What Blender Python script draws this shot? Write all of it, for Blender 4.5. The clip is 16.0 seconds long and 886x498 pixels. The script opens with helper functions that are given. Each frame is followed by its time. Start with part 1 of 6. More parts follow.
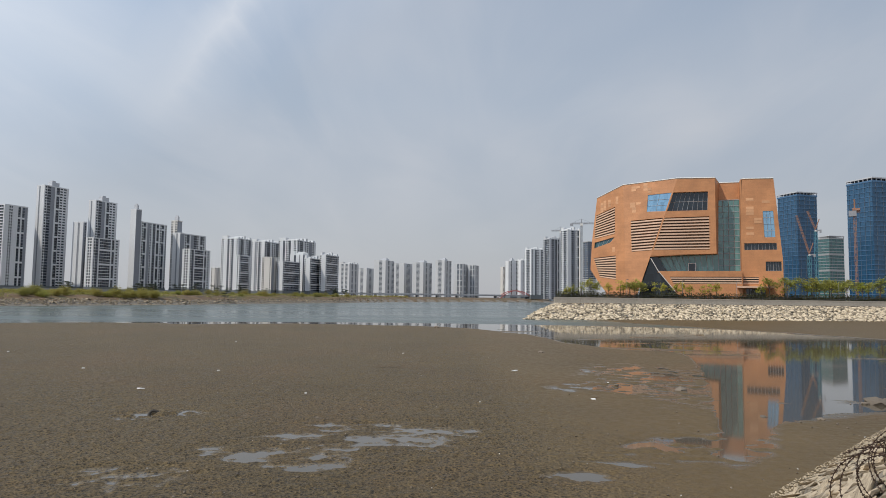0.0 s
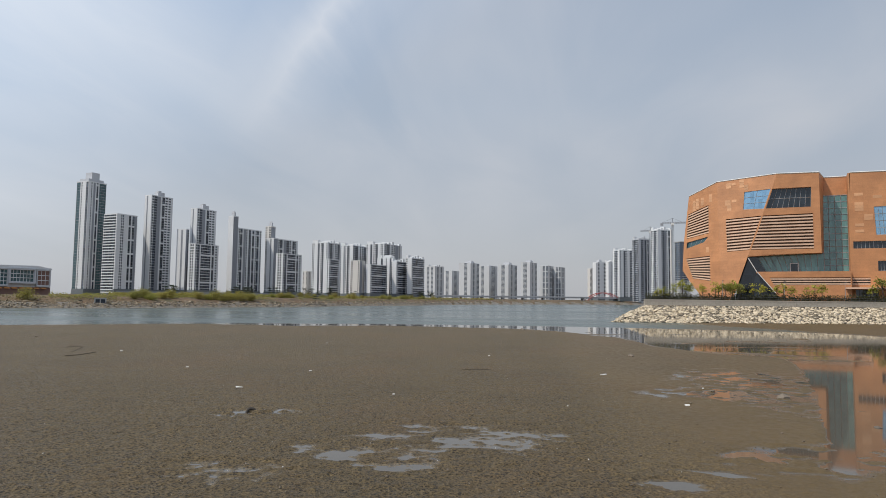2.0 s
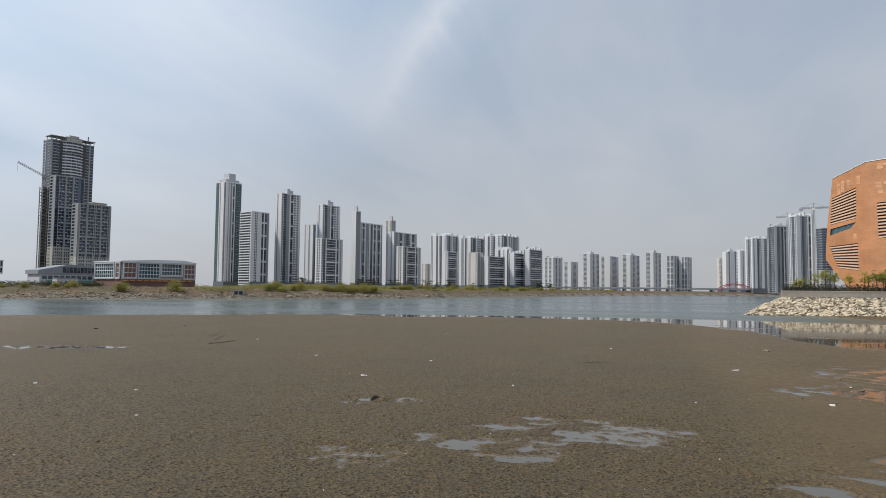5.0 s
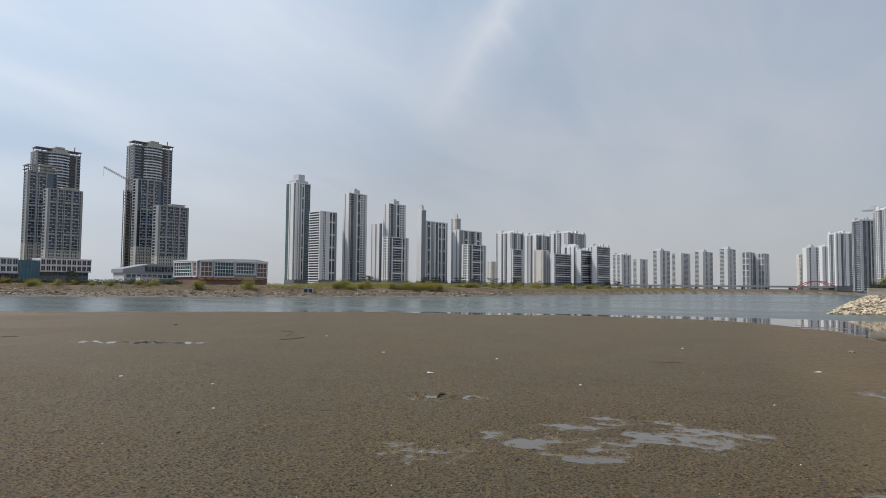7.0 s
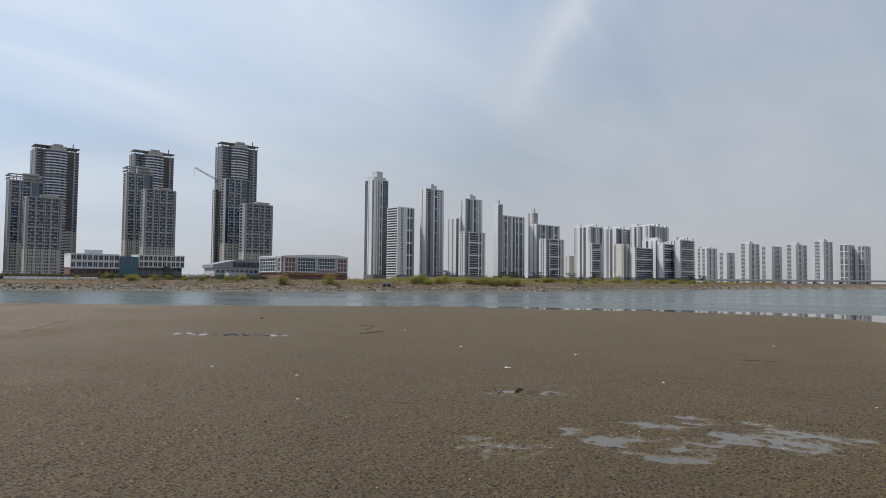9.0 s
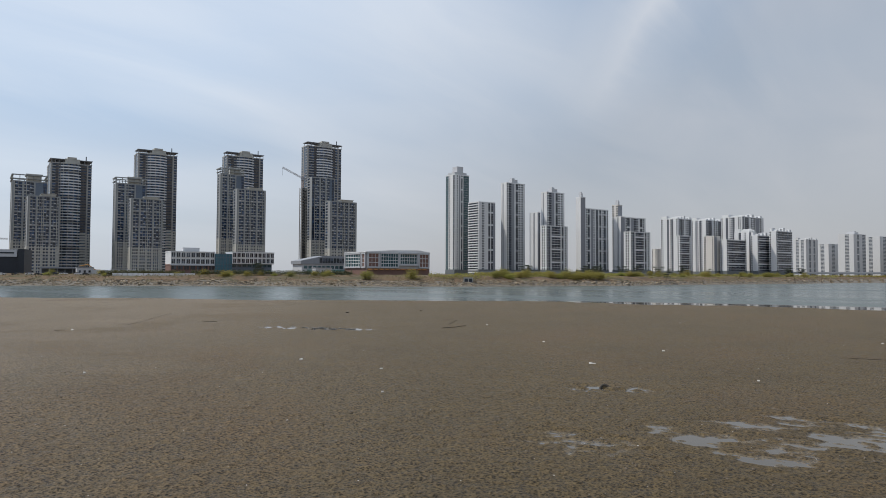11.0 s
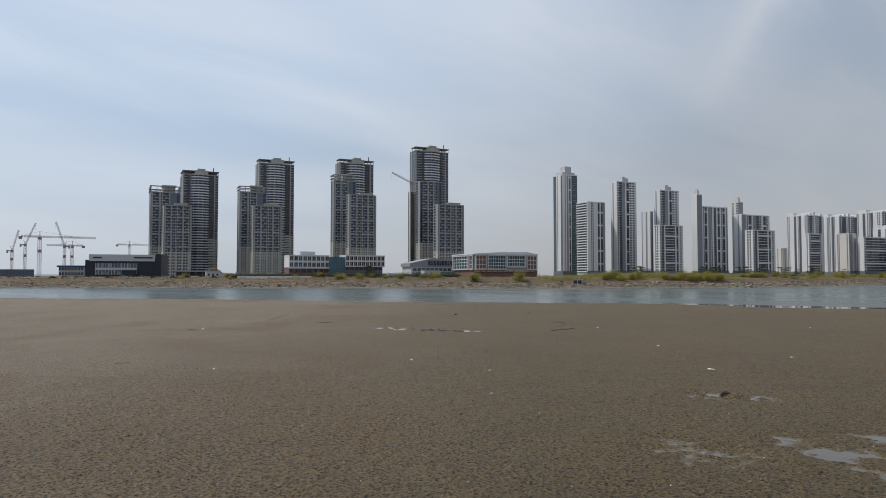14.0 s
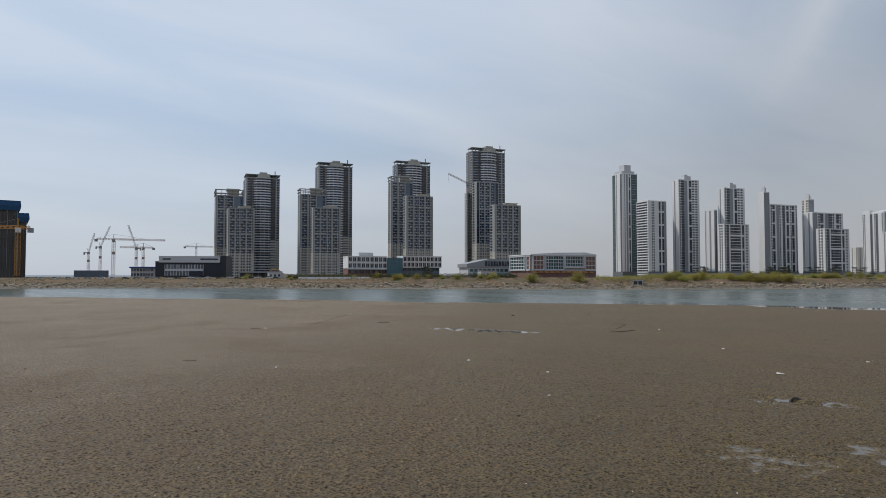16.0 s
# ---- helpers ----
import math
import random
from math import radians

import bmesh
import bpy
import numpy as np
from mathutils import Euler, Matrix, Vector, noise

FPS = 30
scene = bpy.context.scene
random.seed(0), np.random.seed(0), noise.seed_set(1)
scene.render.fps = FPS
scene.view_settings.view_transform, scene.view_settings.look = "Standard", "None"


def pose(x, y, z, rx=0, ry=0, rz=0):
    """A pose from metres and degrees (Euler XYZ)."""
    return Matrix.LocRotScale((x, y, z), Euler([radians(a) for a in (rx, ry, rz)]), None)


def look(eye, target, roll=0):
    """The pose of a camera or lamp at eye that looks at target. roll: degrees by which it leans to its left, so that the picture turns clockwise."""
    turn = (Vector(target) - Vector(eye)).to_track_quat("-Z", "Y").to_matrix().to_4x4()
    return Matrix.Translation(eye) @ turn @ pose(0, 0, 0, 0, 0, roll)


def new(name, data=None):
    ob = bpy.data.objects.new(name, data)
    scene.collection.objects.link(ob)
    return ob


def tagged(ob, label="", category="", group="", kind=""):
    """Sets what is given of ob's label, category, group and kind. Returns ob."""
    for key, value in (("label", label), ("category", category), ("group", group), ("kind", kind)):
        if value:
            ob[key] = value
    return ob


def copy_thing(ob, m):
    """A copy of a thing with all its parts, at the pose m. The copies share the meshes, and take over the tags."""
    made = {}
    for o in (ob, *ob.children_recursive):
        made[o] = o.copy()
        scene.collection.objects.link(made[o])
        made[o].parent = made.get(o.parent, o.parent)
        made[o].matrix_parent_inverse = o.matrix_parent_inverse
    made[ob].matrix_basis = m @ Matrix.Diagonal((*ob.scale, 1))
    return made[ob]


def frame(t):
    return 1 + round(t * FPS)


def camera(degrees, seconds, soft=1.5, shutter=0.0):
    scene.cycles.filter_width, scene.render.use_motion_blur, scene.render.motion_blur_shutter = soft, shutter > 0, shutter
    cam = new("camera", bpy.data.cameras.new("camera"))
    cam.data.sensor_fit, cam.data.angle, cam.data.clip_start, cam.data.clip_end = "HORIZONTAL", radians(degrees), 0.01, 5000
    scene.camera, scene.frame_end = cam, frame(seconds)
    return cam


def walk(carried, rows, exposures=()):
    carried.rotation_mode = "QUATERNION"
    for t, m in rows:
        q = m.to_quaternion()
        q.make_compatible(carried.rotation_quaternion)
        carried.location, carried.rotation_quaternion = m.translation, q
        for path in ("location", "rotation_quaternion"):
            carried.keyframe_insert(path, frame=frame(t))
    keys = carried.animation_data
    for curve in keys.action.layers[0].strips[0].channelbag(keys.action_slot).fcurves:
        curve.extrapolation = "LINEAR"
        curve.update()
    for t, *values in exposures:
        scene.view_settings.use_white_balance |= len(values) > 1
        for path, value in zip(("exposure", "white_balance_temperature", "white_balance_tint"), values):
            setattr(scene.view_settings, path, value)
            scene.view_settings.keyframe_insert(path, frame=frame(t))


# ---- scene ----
cam = camera(67.42, 16.0, soft=0.75)

EYE = (0.0, 0.0, 7.0)
PATH = [  # seconds, yaw, pitch, roll
    (0.0, 0.000, 4.137, -0.748), (0.5, 1.637, 4.182, -0.727), (1.0, 3.596, 4.250, -0.738),
    (1.5, 5.607, 4.290, -0.716), (2.0, 7.333, 4.252, -0.667), (2.5, 8.909, 4.145, -0.669),
    (3.0, 10.741, 3.956, -0.583), (3.5, 12.666, 3.798, -0.587), (4.0, 14.437, 3.658, -0.569),
    (6.5, 21.625, 3.220, -0.584), (7.0, 23.095, 3.191, -0.545), (7.5, 24.470, 3.144, -0.537),
    (8.0, 25.984, 2.992, -0.519), (8.5, 27.772, 2.843, -0.497), (9.0, 29.721, 2.683, -0.531),
    (11.5, 38.291, 2.130, -0.188), (12.0, 39.819, 2.133, -0.185), (12.5, 41.440, 2.216, -0.122),
    (13.0, 43.032, 2.286, -0.068), (13.5, 44.570, 2.314, -0.074), (14.0, 45.996, 2.328, -0.019),
    (14.5, 47.248, 2.343, -0.031), (15.0, 48.473, 2.348, 0.007), (15.5, 49.695, 2.375, -0.002),
    (16.0, 50.891, 2.388, -0.006),
]
walk(cam, [(t, pose(*EYE, 90 + pitch, roll, yaw)) for t, yaw, pitch, roll in PATH],
     exposures=((0.0, 0.12), (4.0, 0.12), (9.0, 0.06), (12.5, -0.01), (16.0, -0.15)))

# ---- light and sky ----
SUN_BEARING, SUN_HEIGHT = 118.0, 54.0      # degrees to the left of the first view, degrees up


def way(bearing, height=0.0):
    b, e = radians(bearing), radians(height)
    return Vector((-math.sin(b) * math.cos(e), math.cos(b) * math.cos(e), math.sin(e)))


sun_data = bpy.data.lights.new("sun", "SUN")
sun_data.energy, sun_data.angle, sun_data.color = 2.9, radians(1.0), (1.0, 0.95, 0.87)
sun = new("sun", sun_data)
sun.matrix_world = look(way(SUN_BEARING, SUN_HEIGHT) * 100, (0, 0, 0))


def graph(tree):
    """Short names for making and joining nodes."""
    def node(kind, **values):
        n = tree.nodes.new(kind)
        for key, value in values.items():
            if key in n.inputs:
                n.inputs[key].default_value = value
        return n

    def link(a, b):
        tree.links.new(a, b)
    return node, link


def ramp(tree, source, stops):
    n = tree.nodes.new("ShaderNodeValToRGB")
    while len(n.color_ramp.elements) < len(stops):
        n.color_ramp.elements.new(0.5)
    for e, (at, c) in zip(n.color_ramp.elements, stops):
        e.position, e.color = at, (*(c if isinstance(c, tuple) else (c, c, c)), 1)
    tree.links.new(source, n.inputs[0])
    return n.outputs[0]


def mix(tree, factor, a, b, blend="MIX"):
    n = tree.nodes.new("ShaderNodeMix")
    n.data_type, n.blend_type = "RGBA", blend
    for slot, value in ((0, factor), (6, a), (7, b)):
        if isinstance(value, (int, float)):
            n.inputs[slot].default_value = value
        elif isinstance(value, tuple):
            n.inputs[slot].default_value = (*value, 1)
        else:
            tree.links.new(value, n.inputs[slot])
    return n.outputs[2]


world = bpy.data.worlds.new("hazy_sky")
scene.world = world
world.use_nodes = True
wt = world.node_tree
wn, wl = graph(wt)
sky = wt.nodes.new("ShaderNodeTexSky")
sky.sky_type, sky.sun_disc = "NISHITA", False
sky.sun_elevation, sky.sun_rotation = radians(SUN_HEIGHT), radians(-SUN_BEARING)
sky.air_density, sky.dust_density, sky.ozone_density = 1.0, 2.0, 1.5
coord = wt.nodes.new("ShaderNodeTexCoord")
sep = wn("ShaderNodeSeparateXYZ")
wl(coord.outputs["Generated"], sep.inputs[0])
# thin high cloud: the sky's direction is laid on a flat sheet, then broken by stretched noise
up = wn("ShaderNodeMath")
up.operation, up.inputs[1].default_value = "ADD", 0.16
wl(sep.outputs[2], up.inputs[0])
flat = wn("ShaderNodeVectorMath")
flat.operation = "DIVIDE"
comb = wn("ShaderNodeCombineXYZ")
for k in range(3):
    wl(up.outputs[0], comb.inputs[k])
wl(coord.outputs["Generated"], flat.inputs[0])
wl(comb.outputs[0], flat.inputs[1])
turned = wn("ShaderNodeMapping")
turned.inputs["Rotation"].default_value = (0, 0, radians(-12))
turned.inputs["Scale"].default_value = (0.75, 0.28, 0)
wl(flat.outputs[0], turned.inputs[0])
veil = wn("ShaderNodeTexNoise", Scale=1.5, Detail=3.0, Roughness=0.45, Distortion=0.4)
wl(turned.outputs[0], veil.inputs["Vector"])
streak = wn("ShaderNodeTexNoise", Scale=3.0, Detail=6.0, Roughness=0.55, Distortion=0.8)
wl(turned.outputs[0], streak.inputs["Vector"])
cover = mix(wt, 0.22, ramp(wt, veil.outputs[0], [(0.30, 0.05), (0.74, 1.0)]), ramp(wt, streak.outputs[0], [(0.42, 0.0), (0.75, 1.0)]))
haze = ramp(wt, sep.outputs[2], [(0.0, (4.25, 4.5, 4.9)), (0.10, (4.15, 4.6, 5.2)), (0.28, (3.7, 4.6, 5.75)), (0.6, (2.4, 3.5, 5.2))])
toward = wn("ShaderNodeVectorMath")
toward.operation, toward.inputs[1].default_value = "DOT_PRODUCT", way(SUN_BEARING, SUN_HEIGHT)
wl(coord.outputs["Generated"], toward.inputs[0])
half = wn("ShaderNodeMapRange")
half.inputs["From Min"].default_value = -1.0
wl(toward.outputs["Value"], half.inputs["Value"])
glare = ramp(wt, half.outputs[0], [(0.2, (0.83, 0.81, 0.80)), (0.55, (0.94, 0.93, 0.925)), (0.75, (1.18, 1.29, 1.41)), (1.0, (1.36, 1.46, 1.58))])
lit_haze = mix(wt, 1.0, haze, glare, "MULTIPLY")
hazed = mix(wt, 0.8, sky.outputs[0], lit_haze)
veiled = wn("ShaderNodeMath")
veiled.operation, veiled.inputs[1].default_value = "MULTIPLY", 0.75
# near the horizon the cloud melts into even haze
cover = mix(wt, ramp(wt, sep.outputs[2], [(0.03, 0.12), (0.24, 1.0)]), (0.42, 0.42, 0.42), cover)
wl(cover, veiled.inputs[0])
cloud_glare = ramp(wt, half.outputs[0], [(0.2, (0.83, 0.81, 0.80)), (0.55, (0.95, 0.94, 0.94)), (0.75, (1.24, 1.28, 1.31)), (1.0, (1.36, 1.42, 1.46))])
clouded = mix(wt, veiled.outputs[0], hazed, mix(wt, 1.0, (6.6, 6.7, 6.95), cloud_glare, "MULTIPLY"))
# two long wisps of brighter cloud, each along a great circle
for ends, wide, strength, low in ((((-0.289, 0.957, 0.449), (-0.384, 0.923, 0.286)), 0.040, 0.48, 0.21), (((-0.64, 0.77, 0.42), (-0.47, 0.88, 0.28)), 0.075, 0.2, 0.2)):
    side = Vector(ends[0]).cross(Vector(ends[1])).normalized()
    off = wn("ShaderNodeVectorMath")
    off.operation, off.inputs[1].default_value = "DOT_PRODUCT", side
    wl(coord.outputs["Generated"], off.inputs[0])
    frayed = wn("ShaderNodeMath")
    frayed.operation, frayed.inputs[1].default_value = "MULTIPLY_ADD", 0.10
    wl(streak.outputs[0], frayed.inputs[0])
    wl(off.outputs["Value"], frayed.inputs[2])
    core = wn("ShaderNodeMapRange")
    core.inputs["From Min"].default_value, core.inputs["From Max"].default_value = 0.05 - 2 * wide, 0.05 + 2 * wide
    wl(frayed.outputs[0], core.inputs["Value"])
    bell = ramp(wt, core.outputs[0], [(0.0, 0.0), (0.3, 0.35), (0.5, 1.0), (0.7, 0.35), (1.0, 0.0)])
    tall = ramp(wt, sep.outputs[2], [(low, 0.0), (low + 0.16, 1.0), (0.62, 0.5), (0.8, 0.0)])
    here = wn("ShaderNodeVectorMath")
    here.operation, here.inputs[1].default_value = "DOT_PRODUCT", Vector(ends[0]).normalized()
    wl(coord.outputs["Generated"], here.inputs[0])
    close = ramp(wt, here.outputs["Value"], [(0.5, 0.0), (0.9, 1.0)])
    body = mix(wt, 1.0, mix(wt, 1.0, bell, tall, "MULTIPLY"), close, "MULTIPLY")
    clouded = mix(wt, mix(wt, 1.0, body, (strength,) * 3, "MULTIPLY"), clouded, mix(wt, 1.0, (7.6, 7.6, 7.7), cloud_glare, "MULTIPLY"))
back = wt.nodes["Background"]
back.inputs[1].default_value = 0.1
wl(clouded, back.inputs[0])

# ---- materials ----


def material(name, colour, rough=0.8, metal=0.0, vary=0.12, scale=1.0, bump=0.0, spec=0.3, own=0.0, coarse=0.12, streaks=False):
    """A painted or mineral surface with wear at two scales, in metres. own: difference from piece to piece."""
    m = bpy.data.materials.new(name)
    m.use_nodes = True
    t = m.node_tree
    node, link = graph(t)
    b = t.nodes["Principled BSDF"]
    b.inputs["Roughness"].default_value, b.inputs["Metallic"].default_value = rough, metal
    b.inputs["Specular IOR Level"].default_value = spec
    c = node("ShaderNodeTexCoord")
    p = node("ShaderNodeMapping")
    if streaks:
        p.inputs["Scale"].default_value = (1, 1, 0.08)
    link(c.outputs["Object"], p.inputs[0])
    fine = node("ShaderNodeTexNoise", Scale=3.0 / scale, Detail=4.0)
    wide = node("ShaderNodeTexNoise", Scale=coarse / scale, Detail=5.0)
    link(p.outputs[0], fine.inputs["Vector"])
    link(p.outputs[0], wide.inputs["Vector"])
    lo, hi = tuple(v * (1 - vary) for v in colour), tuple(min(1, v * (1 + vary)) for v in colour)
    base = mix(t, ramp(t, wide.outputs[0], [(0.3, 0.0), (0.7, 1.0)]), lo, hi)
    base = mix(t, 0.5, base, ramp(t, fine.outputs[0], [(0.3, lo), (0.7, hi)]))
    if own:
        info = node("ShaderNodeObjectInfo")
        base = mix(t, 1.0, base, ramp(t, info.outputs["Random"], [(0.0, 1 - own), (1.0, 1.0)]), "MULTIPLY")
    link(base, b.inputs["Base Color"])
    if bump:
        n = node("ShaderNodeBump", Strength=min(1, bump), Distance=0.1 * scale)
        link(fine.outputs[0], n.inputs["Height"])
        link(n.outputs[0], b.inputs["Normal"])
    return m


def glazing(name, colour, rough=0.12, spec=0.6, metal=0.0, cells=0.35, blinds=0.0):
    """Dark window glass, each pane a little different behind."""
    m = bpy.data.materials.new(name)
    m.use_nodes = True
    t = m.node_tree
    node, link = graph(t)
    b = t.nodes["Principled BSDF"]
    c = node("ShaderNodeTexCoord")
    info = node("ShaderNodeObjectInfo")
    shifted = node("ShaderNodeVectorMath")
    link(c.outputs["Object"], shifted.inputs[0])
    link(info.outputs["Random"], shifted.inputs[1])
    snap = node("ShaderNodeVectorMath")
    snap.operation, snap.inputs[1].default_value = "SNAP", (1.45, 1.45, 2.95)
    link(shifted.outputs[0], snap.inputs[0])
    v = node("ShaderNodeTexWhiteNoise")
    link(snap.outputs[0], v.inputs["Vector"])
    g = ramp(t, v.outputs["Value"], [(0.0, 1 - cells), (0.75, 1.0), (0.78, 1.0 + 1.2 * blinds), (1.0, 1.0 + 3.0 * blinds)])
    link(mix(t, 1.0, colour, g, "MULTIPLY"), b.inputs["Base Color"])
    b.inputs["Roughness"].default_value, b.inputs["Metallic"].default_value = rough, metal
    b.inputs["Specular IOR Level"].default_value = spec
    return m


WHITE = material("white_render", (0.67, 0.672, 0.67), 0.85, vary=0.08, scale=4)
CREAM = material("cream_render", (0.62, 0.59, 0.545), 0.85, vary=0.08, scale=4)
PALE = material("pale_grey_render", (0.50, 0.505, 0.52), 0.85, vary=0.08, scale=4)
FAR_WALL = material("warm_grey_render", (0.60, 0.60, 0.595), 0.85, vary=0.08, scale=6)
GREY = material("grey_render", (0.27, 0.28, 0.30), 0.85, vary=0.1, scale=4)
DARK = material("dark_grey_render", (0.10, 0.105, 0.115), 0.8, vary=0.15, scale=4)
CONCRETE = material("raw_concrete", (0.35, 0.34, 0.32), 0.9, vary=0.18, scale=4, bump=0.3)
STEELY = material("blue_grey_render", (0.30, 0.31, 0.31), 0.8, vary=0.15, scale=4)
SLATE = material("slate_blue_cladding", (0.13, 0.16, 0.20), 0.5, vary=0.2, scale=4)
SITE_GLASS = glazing("bluish_site_glass", (0.016, 0.034, 0.072), 0.15, 0.6, cells=0.7, blinds=0.5)
# haze on distant slabs is put into this pale glass; the showroom shares it
FAR_GLASS = glazing("pale_and_hazed_glass", (0.13, 0.145, 0.165), 0.2, 0.5, cells=0.3, blinds=0.3)
RUSTY = material("brown_scaffold_sheeting", (0.11, 0.10, 0.094), 0.9, vary=0.35, scale=3)
SITE_WALL = material("beige_base_coat", (0.46, 0.45, 0.41), 0.9, vary=0.15, scale=4)
GLASS = glazing("window_glass", (0.026, 0.032, 0.042), blinds=0.8)
TEAL = glazing("teal_glass", (0.045, 0.10, 0.11), 0.08)
BLUE = glazing("blue_curtain_glass", (0.025, 0.095, 0.18), 0.1, 0.7, 0.2, cells=0.25)
STAIR_GLASS = glazing("blue_green_hall_glass", (0.05, 0.16, 0.21), 0.15, 0.6, cells=0.2)
PLINTH_M = material("dark_teal_grey_stone", (0.15, 0.165, 0.17), 0.6, vary=0.2, scale=3)
BLUE_BAND = material("blue_grey_spandrel", (0.07, 0.15, 0.26), 0.4, vary=0.15, scale=4)
GREEN = glazing("green_curtain_glass", (0.06, 0.15, 0.15), 0.1, 0.7)

# ---- mesh helpers ----


def mesh_from(name, verts, faces, mats, index=None, smooth=False):
    me = bpy.data.meshes.new(name)
    me.from_pydata([tuple(v) for v in verts], [], [tuple(f) for f in faces])
    for m in mats:
        me.materials.append(m)
    if index is not None:
        me.polygons.foreach_set("material_index", np.asarray(index, dtype=np.int32))
    if smooth:
        me.polygons.foreach_set("use_smooth", np.ones(len(me.polygons), dtype=bool))
    me.update()
    return me


class Boxes:
    """Collects boxes, prisms and bars for one mesh."""

    def __init__(self):
        self.v, self.f, self.m = [], [], []

    def hexa(self, pts, mat=0):
        k = len(self.v)
        self.v += [tuple(p) for p in pts]
        for q in ((3, 2, 1, 0), (4, 5, 6, 7), (0, 1, 5, 4), (1, 2, 6, 5), (2, 3, 7, 6), (3, 0, 4, 7)):
            self.f.append(tuple(k + i for i in q))
            self.m.append(mat)
        return self

    def box(self, x0, y0, z0, x1, y1, z1, mat=0):
        x0, x1, y0, y1, z0, z1 = min(x0, x1), max(x0, x1), min(y0, y1), max(y0, y1), min(z0, z1), max(z0, z1)
        return self.hexa([(x0, y0, z0), (x1, y0, z0), (x1, y1, z0), (x0, y1, z0), (x0, y0, z1), (x1, y0, z1), (x1, y1, z1), (x0, y1, z1)], mat)

    def bar(self, a, b, r, mat=0, sides=4, r2=None):
        a, b = Vector(a), Vector(b)
        d = (b - a).normalized()
        s = d.orthogonal().normalized()
        t = d.cross(s)
        k = len(self.v)
        for p, rr in ((a, r), (b, r if r2 is None else r2)):
            for i in range(sides):
                w = 2 * math.pi * (i + 0.5) / sides
                self.v.append(tuple(p + rr * (math.cos(w) * s + math.sin(w) * t)))
        for i in range(sides):
            j = (i + 1) % sides
            self.f.append((k + i, k + j, k + sides + j, k + sides + i))
            self.m.append(mat)
        self.f += [tuple(k + i for i in reversed(range(sides))), tuple(k + sides + i for i in range(sides))]
        self.m += [mat, mat]
        return self

    def prism(self, outline, y0, y1, mat=0):
        """An outline in x and z, from y0 (near) to y1 (far)."""
        k, n = len(self.v), len(outline)
        self.v += [(x, y0, z) for x, z in outline] + [(x, y1, z) for x, z in outline]
        self.f += [tuple(k + i for i in range(n)), tuple(k + n + i for i in reversed(range(n)))]
        self.m += [mat, mat]
        for i in range(n):
            j = (i + 1) % n
            self.f.append((k + j, k + i, k + n + i, k + n + j))
            self.m.append(mat)
        return self

    def mesh(self, name, *mats):
        return mesh_from(name, self.v, self.f, mats, self.m)


def part(name, shape, mats, parent, label="", m=None):
    """One mesh object under a thing or a part."""
    mats = mats if isinstance(mats, (tuple, list)) else (mats,)
    ob = new(name, shape.mesh(name, *mats) if isinstance(shape, Boxes) else shape)
    ob.parent = parent
    if m is not None:
        ob.matrix_basis = m
    return tagged(ob, label)


def thing(name, m, label, category, group="", kind=""):
    ob = new(name)
    ob.matrix_basis = m
    return tagged(ob, label, category, group, kind)


# ---- the ground: mud flat, channel bed, banks and land in one sheet ----


def lattice(x, y, seed):
    """Smooth value noise, -1 to 1."""
    xi, yi = np.floor(x).astype(np.int64), np.floor(y).astype(np.int64)
    fx, fy = x - xi, y - yi
    fx, fy = fx * fx * (3 - 2 * fx), fy * fy * (3 - 2 * fy)

    def h(i, j):
        n = (i * 374761393 + j * 668265263 + seed * 1442695041) & 0x7FFFFFFF
        n = ((n ^ (n >> 13)) * 1274126177) & 0x7FFFFFFF
        return ((n ^ (n >> 16)) & 0xFFFF) / 32767.5 - 1
    a = h(xi, yi) * (1 - fx) + h(xi + 1, yi) * fx
    b = h(xi, yi + 1) * (1 - fx) + h(xi + 1, yi + 1) * fx
    return a * (1 - fy) + b * fy


def rough(x, y, size, seed=0, octaves=3):
    s, k = 0, 1.0
    for o in range(octaves):
        s = s + k * lattice(x / size * 2 ** o + 17.3 * o, y / size * 2 ** o - 9.1 * o, seed + o)
        k *= 0.5
    return s


# how far the mud reaches, and where the far shore begins, by bearing
MUD = ((-70, 62), (-34, 53), (-30, 50), (-27, 45.5), (-25, 38.5), (-23.6, 36), (-22.4, 42), (-21.9, 56), (-21.2, 76), (-19.6, 93), (-18, 96), (-15.5, 98), (-13, 102), (-10.4, 111), (-7, 131),
       (-3, 150), (2, 159), (13, 170), (20, 167), (27, 174), (45, 176), (57, 191), (75, 235), (85, 282), (100, 330))
FAR = ((-70, 1900), (-12, 1300), (-8, 1160), (-3, 1010), (4, 820), (9, 640), (13, 560), (22, 440), (34, 378), (41, 368), (57, 388), (75, 440), (85, 470), (110, 560))
TOE_A, TOE_B = (40.9, 223.0), (166.0, 249.0)          # foot of the stone slope below the clay-red building
BAR_A, BAR_B = (57.0, 192.0), (83.0, 125.0)             # near edge of the mud bar below that slope
NEAR_A, NEAR_B = (12.3, 24.3), (23.6, 35.9)           # foot of the bank that the camera stands on
# pools: x, y, half length, half width, turn, depth
POOLS = ((-65.0, 58.4, 4.0, 1.3, 0.385, 0.27), (-60.0, 60.4, 1.8, 0.7, 0.385, 0.2), (-16.3, 38.6, 1.2, 0.65, 0.35, 0.40), (14.6, 52.5, 4.2, 2.2, 0.0, 0.13), (19.0, 62.0, 5.0, 8.0, 0.0, 0.14), (11.8, 32.2, 2.6, 1.6, 0.6, 0.17), (15.8, 44.0, 2.4, 2.4, 0.0, 0.06))

